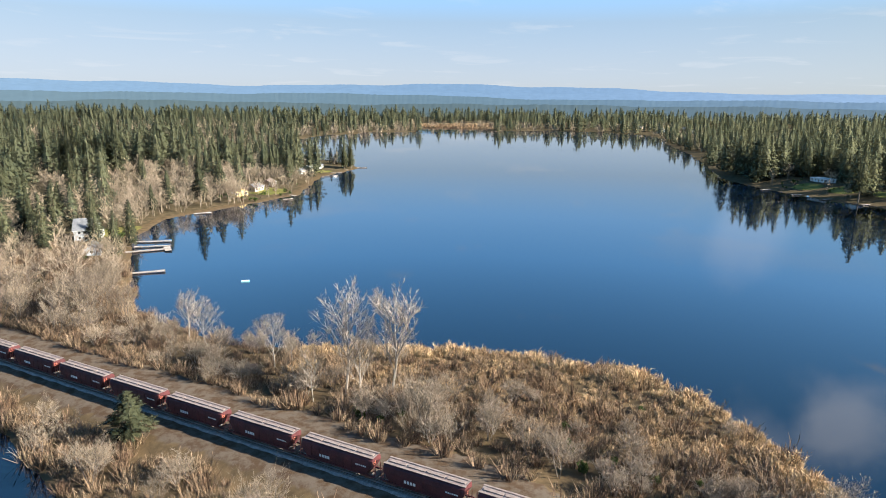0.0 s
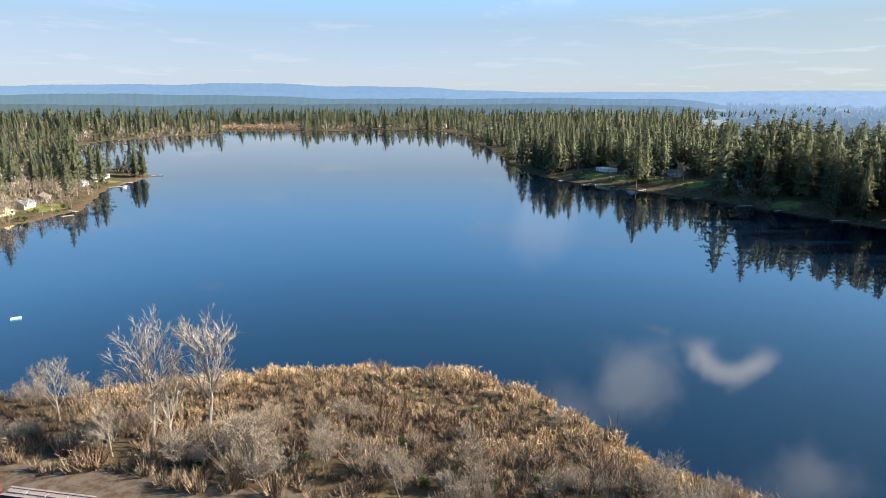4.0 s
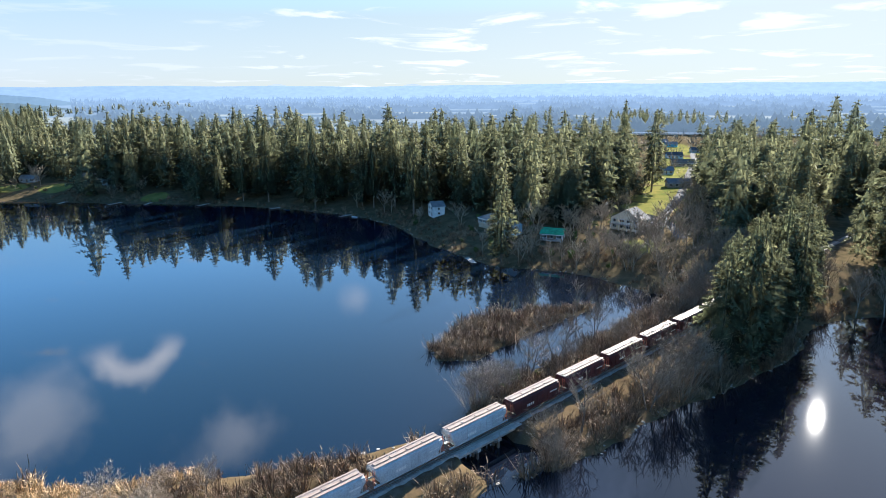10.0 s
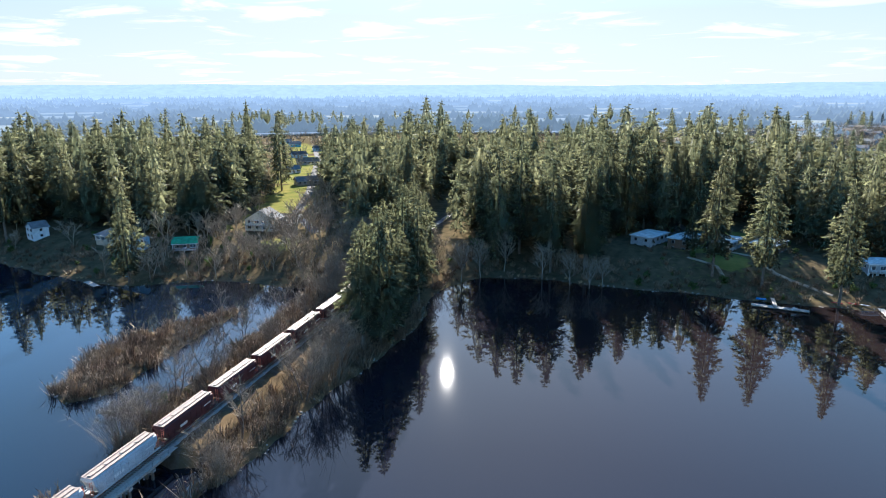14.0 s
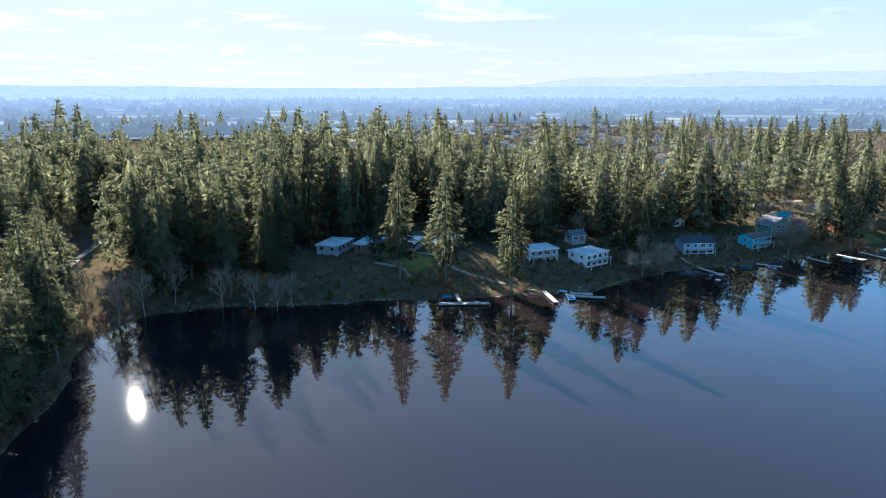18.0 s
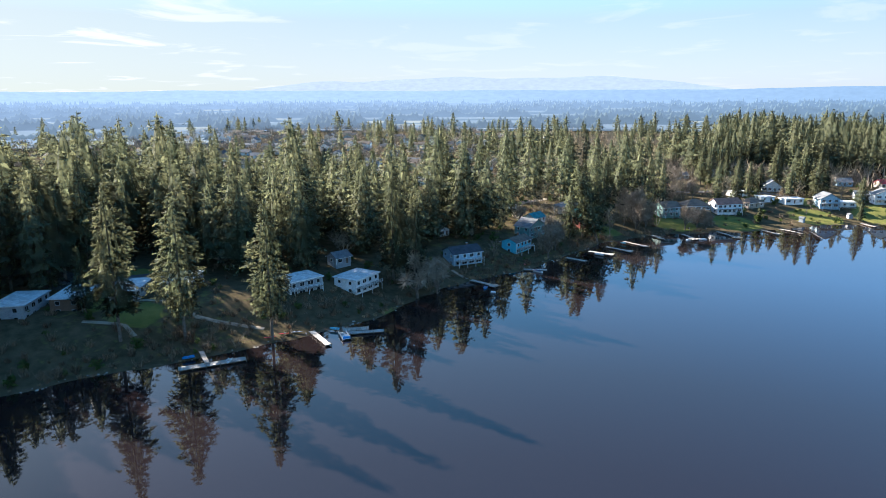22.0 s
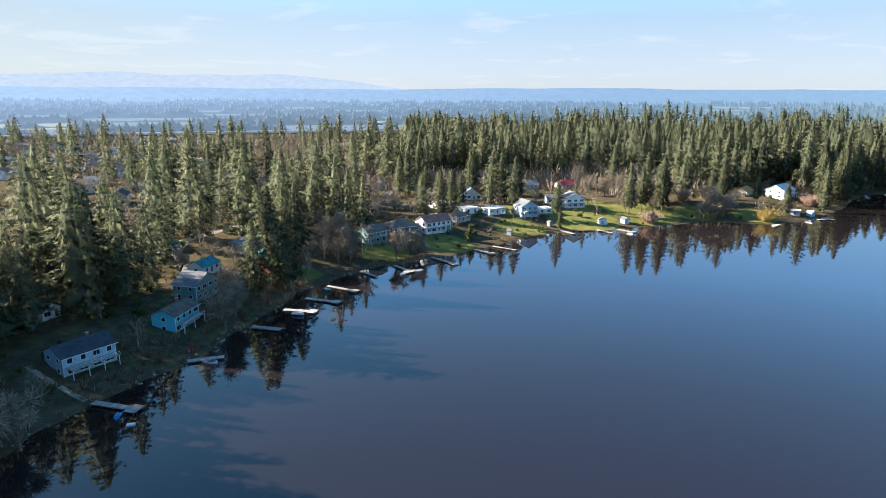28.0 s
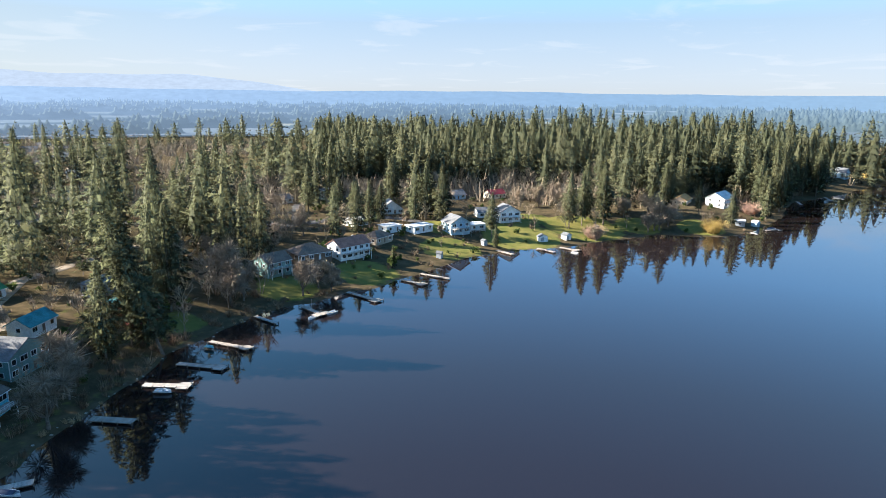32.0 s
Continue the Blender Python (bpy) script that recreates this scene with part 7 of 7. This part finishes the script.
# the tall group in front of the lake, and single trees along the line
for i, (x, y, H) in enumerate(((-23, 142, 30), (-19, 139, 19), (-12, 143, 29), (-44, 157, 17), (-74, 176, 17), (-66, 169, 16), (-30, 138, 15))):
    set_bare(TALL, i, x, y, H, 24.0)
for i, (x, y, H) in enumerate(((-4, 126, 13), (10, 121, 9), (52, 98, 8), (68, 84, 9), (-82, 120, 10), (-64, 104, 11), (-30, 92, 9), (148, 38, 15), (166, 34, 17), (131, 46, 12), (125, 21, 15), (117, 28, 11),
                               (152, 3, 18), (141, 8, 17), (157, -2, 18), (112, 24, 8), (186, 26, 12), (160, 30, 9), (138, 42, 10), (200, -21, 12), (208, -25, 14), (215, -20, 11), (222, -31, 15), (229, -37, 14), (236, -39, 16), (212, -15, 9), (225, -23, 12), (242, -33, 15), (247, -46, 16), (190, -19, 11), (182, -14, 12), (174, -10, 10),
                               (168, -8, 13), (176, 18, 9), (196, 8, 10), (206, 2, 12), (218, -3, 13))):
    set_bare(WIDE if i % 3 == 0 else BARE, i, x, y, H, 13.0 if i % 3 == 0 else 12.0)
for i, (x, y, H) in enumerate(((155, -229, 19), (151, -237, 16), (111, -397, 22), (104, -393, 17), (-105, -506, 19), (-97, -503, 13), (-112, -510, 15), (79, -408, 14), (74, -405, 12), (136, -324, 17), (132, -320, 13))):
    set_bare(ROUND, i, x, y, H, 13.0)
for i, (x, y, H) in enumerate(((234, -61, 19), (217, -92, 16), (211, -97, 15), (238, -72, 20), (226, -84, 17), (230, -52, 18), (214, -104, 13))):
    set_bare(TALL, i, x, y, H, 24.0)
for i, (x, y, H) in enumerate(((-102, -506, 17), (-60, -485, 10), (-49, -557, 17), (-67, -585, 15), (-49, -639, 16), (-32, -683, 15), (12, -622, 16), (-196, -549, 10), (108, -390, 17), (84, -399, 15), (131, -307, 17), (49, -579, 13), (93, -502, 13), (-15, -665, 15), (-120, -620, 14), (123, -617, 13),
                               (-72, -532, 15), (-84, -540, 17), (-92, -526, 14), (-108, -528, 16), (-118, -515, 13), (-62, -556, 14), (-38, -560, 13), (8, -562, 14), (26, -578, 13), (66, -552, 11), (90, -478, 12), (100, -462, 13), (38, -508, 8), (22, -482, 7), (72, -470, 8), (100, -440, 12),
                               (-140, -580, 14), (-210, -575, 12), (-24, -545, 9), (112, -540, 13), (118, -470, 12), (124, -432, 13), (160, -345, 11), (170, -318, 12), (176, -262, 11))):
    set_bare(ROUND, i, x, y, H, 13.0)
brng = np.random.default_rng(23)
# rounded leafless shrubs between the railway and the reeds
for i in range(46):
    s_at, n_at = brng.uniform(330, 575), brng.choice([brng.uniform(17, 30), brng.uniform(20, 52)])
    p_ = RAIL_A + RAIL_DIR * s_at + RAIL_NORMAL * n_at
    if float(shore(p_[0], p_[1])) > 3:
        set_bare(SHRUBBY, i, p_[0], p_[1], brng.uniform(4.0, 8.5), 8.0)
for i in range(26):
    s_at, n_at = brng.uniform(300, 470), -brng.uniform(13, 40)
    p_ = RAIL_A + RAIL_DIR * s_at + RAIL_NORMAL * n_at
    if float(shore(p_[0], p_[1])) > 2:
        set_bare(SHRUBBY, i, p_[0], p_[1], brng.uniform(4.0, 8.0), 8.0)


def bare_area(x0, x1, y0, y1, step, chance, test, lo, hi, things=0):
    """Leafless trees over an area: the first few as things, the rest gathered."""
    x, y = jitter_points(brng, x0, x1, y0, y1, step)
    d = shore(x, y)
    s, n = rail_offset(x, y)
    keep = (d > 1.5) & (brng.random(x.size) < chance) & test(x, y, d, n) & free_of(x, y, CLEARINGS, 0.5) & (np.abs(n) > 9)
    x, y, d = x[keep], y[keep], d[keep]
    h = brng.uniform(lo, hi, x.size)
    for i in range(min(things, x.size)):
        set_bare(BARE, i, x[i], y[i], h[i], 12.0)
    i = min(things, x.size)
    return np.stack([x[i:], y[i:], ground_height(x[i:], y[i:]) - 0.2 if x[i:].size else x[i:], h[i:] / 12.0], -1)


rest = [bare_area(-260, 100, 40, 330, 6.0, 0.30, lambda x, y, d, n: (np.abs(n) < 75) & ((n > 18) | (n < -11)) & ~((n > 36) & (x > -30)), 5, 11, 45),
        bare_area(-270, -98, 175, 560, 6.5, 0.55, lambda x, y, d, n: (n > 18) & (d < 75), 9, 18, 45),
        bare_area(-420, -98, 200, 900, 11, 0.6, lambda x, y, d, n: d > 60, 10, 19),
        bare_area(205, 330, -30, 70, 6.0, 0.55, lambda x, y, d, n: (np.abs(n) > 9) & (n > -30) & (d < 70), 8, 17, 25),
        bare_area(320, 470, -60, 70, 8.0, 0.6, lambda x, y, d, n: (n > 10) & (grass_cover(x, y) < 0.3), 9, 17),
        bare_area(-200, 140, -720, -395, 11, 0.3, lambda x, y, d, n: d > 10, 6, 17, 30),
        bare_area(-130, 150, -640, -560, 9, 0.5, lambda x, y, d, n: d > 70, 12, 20, 10),
        bare_area(75, 215, -620, -330, 9, 0.3, lambda x, y, d, n: d > 14, 9, 18, 12),
        bare_area(230, 480, 40, 600, 17, 0.35, lambda x, y, d, n: d > 5, 8, 17),
        bare_area(150, 300, -330, -60, 17, 0.2, lambda x, y, d, n: d > 8, 8, 15),
        bare_area(190, 900, -1100, -330, 17, 0.75, lambda x, y, d, n: d > 60, 8, 17),
        bare_area(110, 200, -410, -235, 8, 0.25, lambda x, y, d, n: d > 5, 5, 13),
        bare_area(-700, 620, 700, 1700, 27, 0.5, lambda x, y, d, n: d > 6, 12, 22),
        bare_area(480, 1100, -330, 500, 20, 0.5, lambda x, y, d, n: d > 60, 8, 16),
        bare_area(-700, -170, -1000, -560, 22, 0.4, lambda x, y, d, n: d > 10, 8, 15)]
low = [np.concatenate(bare_tree_shape(50 + s, 12.0, spread_=0.6, stems=1 + s % 2, depth=2, twigs=5, limbs=7, blade=0.085, sides=3)) for s in range(4)]
print("bare", sum(map(len, rest)), [len(t) for t in low], len(BARE))
far_bare = [brush_shape(80 + s, H=11.0, R=6.0, n=26, blade=0.2, lean=1.0) for s in range(4)]
every = np.concatenate(rest)
away = (every[:, 0] > 420) | (every[:, 1] < -560) | (every[:, 0] < -300) | (every[:, 1] > 560)
scatter("bare_wood", low, every[~away], TWIG, brng, 0.9, 1.1, 0.2)
scatter("far_bare_wood", far_bare, every[away], TWIG, brng, 0.9, 1.1, 0.2)
tagged(bpy.data.objects["far_bare_wood"], "distant leafless trees among houses and fields", "wood", kind="stuff")
tagged(bpy.data.objects["bare_wood"], "leafless grey-brown trees among the woods and gardens", "wood", kind="stuff")
# golden willow and warm-twigged trees on the point
for x, y, H, mt, lb in ((-132, -497, 9.5, GOLD, "golden weeping willow by the water"), (-60, -489, 8.5, PINKISH, "small pinkish leafless tree on the lawn"), (-185, -545, 9, PINKISH, "reddish leafless tree beside the point"), (-415, -715, 9, GOLD, "golden willow on the far bank")):
    f = brush_shape(int(-x), H=H, R=H * 0.62, n=900, blade=0.05, lean=1.3)
    t = new("willow_tree")
    t.matrix_world = pose(x, y, ground_at(x, y))
    f[..., 2] -= 0.25 * f[..., 2] * (np.hypot(f[..., 0], f[..., 1]) / H) ** 2
    tri_object("crown", f, mt, t)
    tri_object("trunk", tube([(0, 0, -0.3), (0.2, 0, H * 0.3), (0, 0.2, H * 0.6)], [0.4, 0.3, 0.1], 7), BARK, t)
    tagged(t, lb, "tree")
# evergreen shrubs and hedges
shrub_shapes = [leaf_ball_shape(s) for s in range(3)]
spots = [(-18, 130, 3.8), (26, 117, 3.4), (49, -434, 6.5), (40, 106, 2.5), (80, 70, 2.4), (-6, -478, 2), (12, -476, 2), (30, -470, 2.2), (-60, -500, 2.2), (-80, -508, 2.5), (-118, -500, 3.2), (-90, -503, 3), (170, -205, 2.2), (163, -203, 2), (160, -212, 2.2), (240, -178, 2.5),
         (150, 36, 2.2), (140, 43, 2.4), (-148, -520, 3), (60, -452, 2.0), (38, -445, 2.2), (22, -460, 2.0), (-70, -520, 3), (-176, -528, 2.8), (122, -360, 1.6), (260, 30, 3), (62, 96, 3.4), (57, 94, 2.8), (66, 91, 3.0), (48, 105, 2.4), (46, 134, 2.0), (27, 124, 3.6), (27, 109, 3.0), (146, 41, 3.5), (-9, 131, 3.2), (-13, 128, 2.6), (34, 112, 2.2)]
for i, (x, y, H) in enumerate(spots):
    b = new("evergreen_shrub")
    b.matrix_world = pose(x, y, ground_at(x, y), 0, 0, i * 50) @ Matrix.Diagonal((H / 5, H / 5, H / 5, 1))
    tri_object("crown", shrub_shapes[i % 3], IVY, b)
    tri_object("trunk", tube([(0, 0, -0.3), (0, 0, 2.2)], [0.15, 0.08], 5), BARK, b)
    tagged(b, "dense green evergreen shrub on the shore", "shrub", "evergreen shrubs")
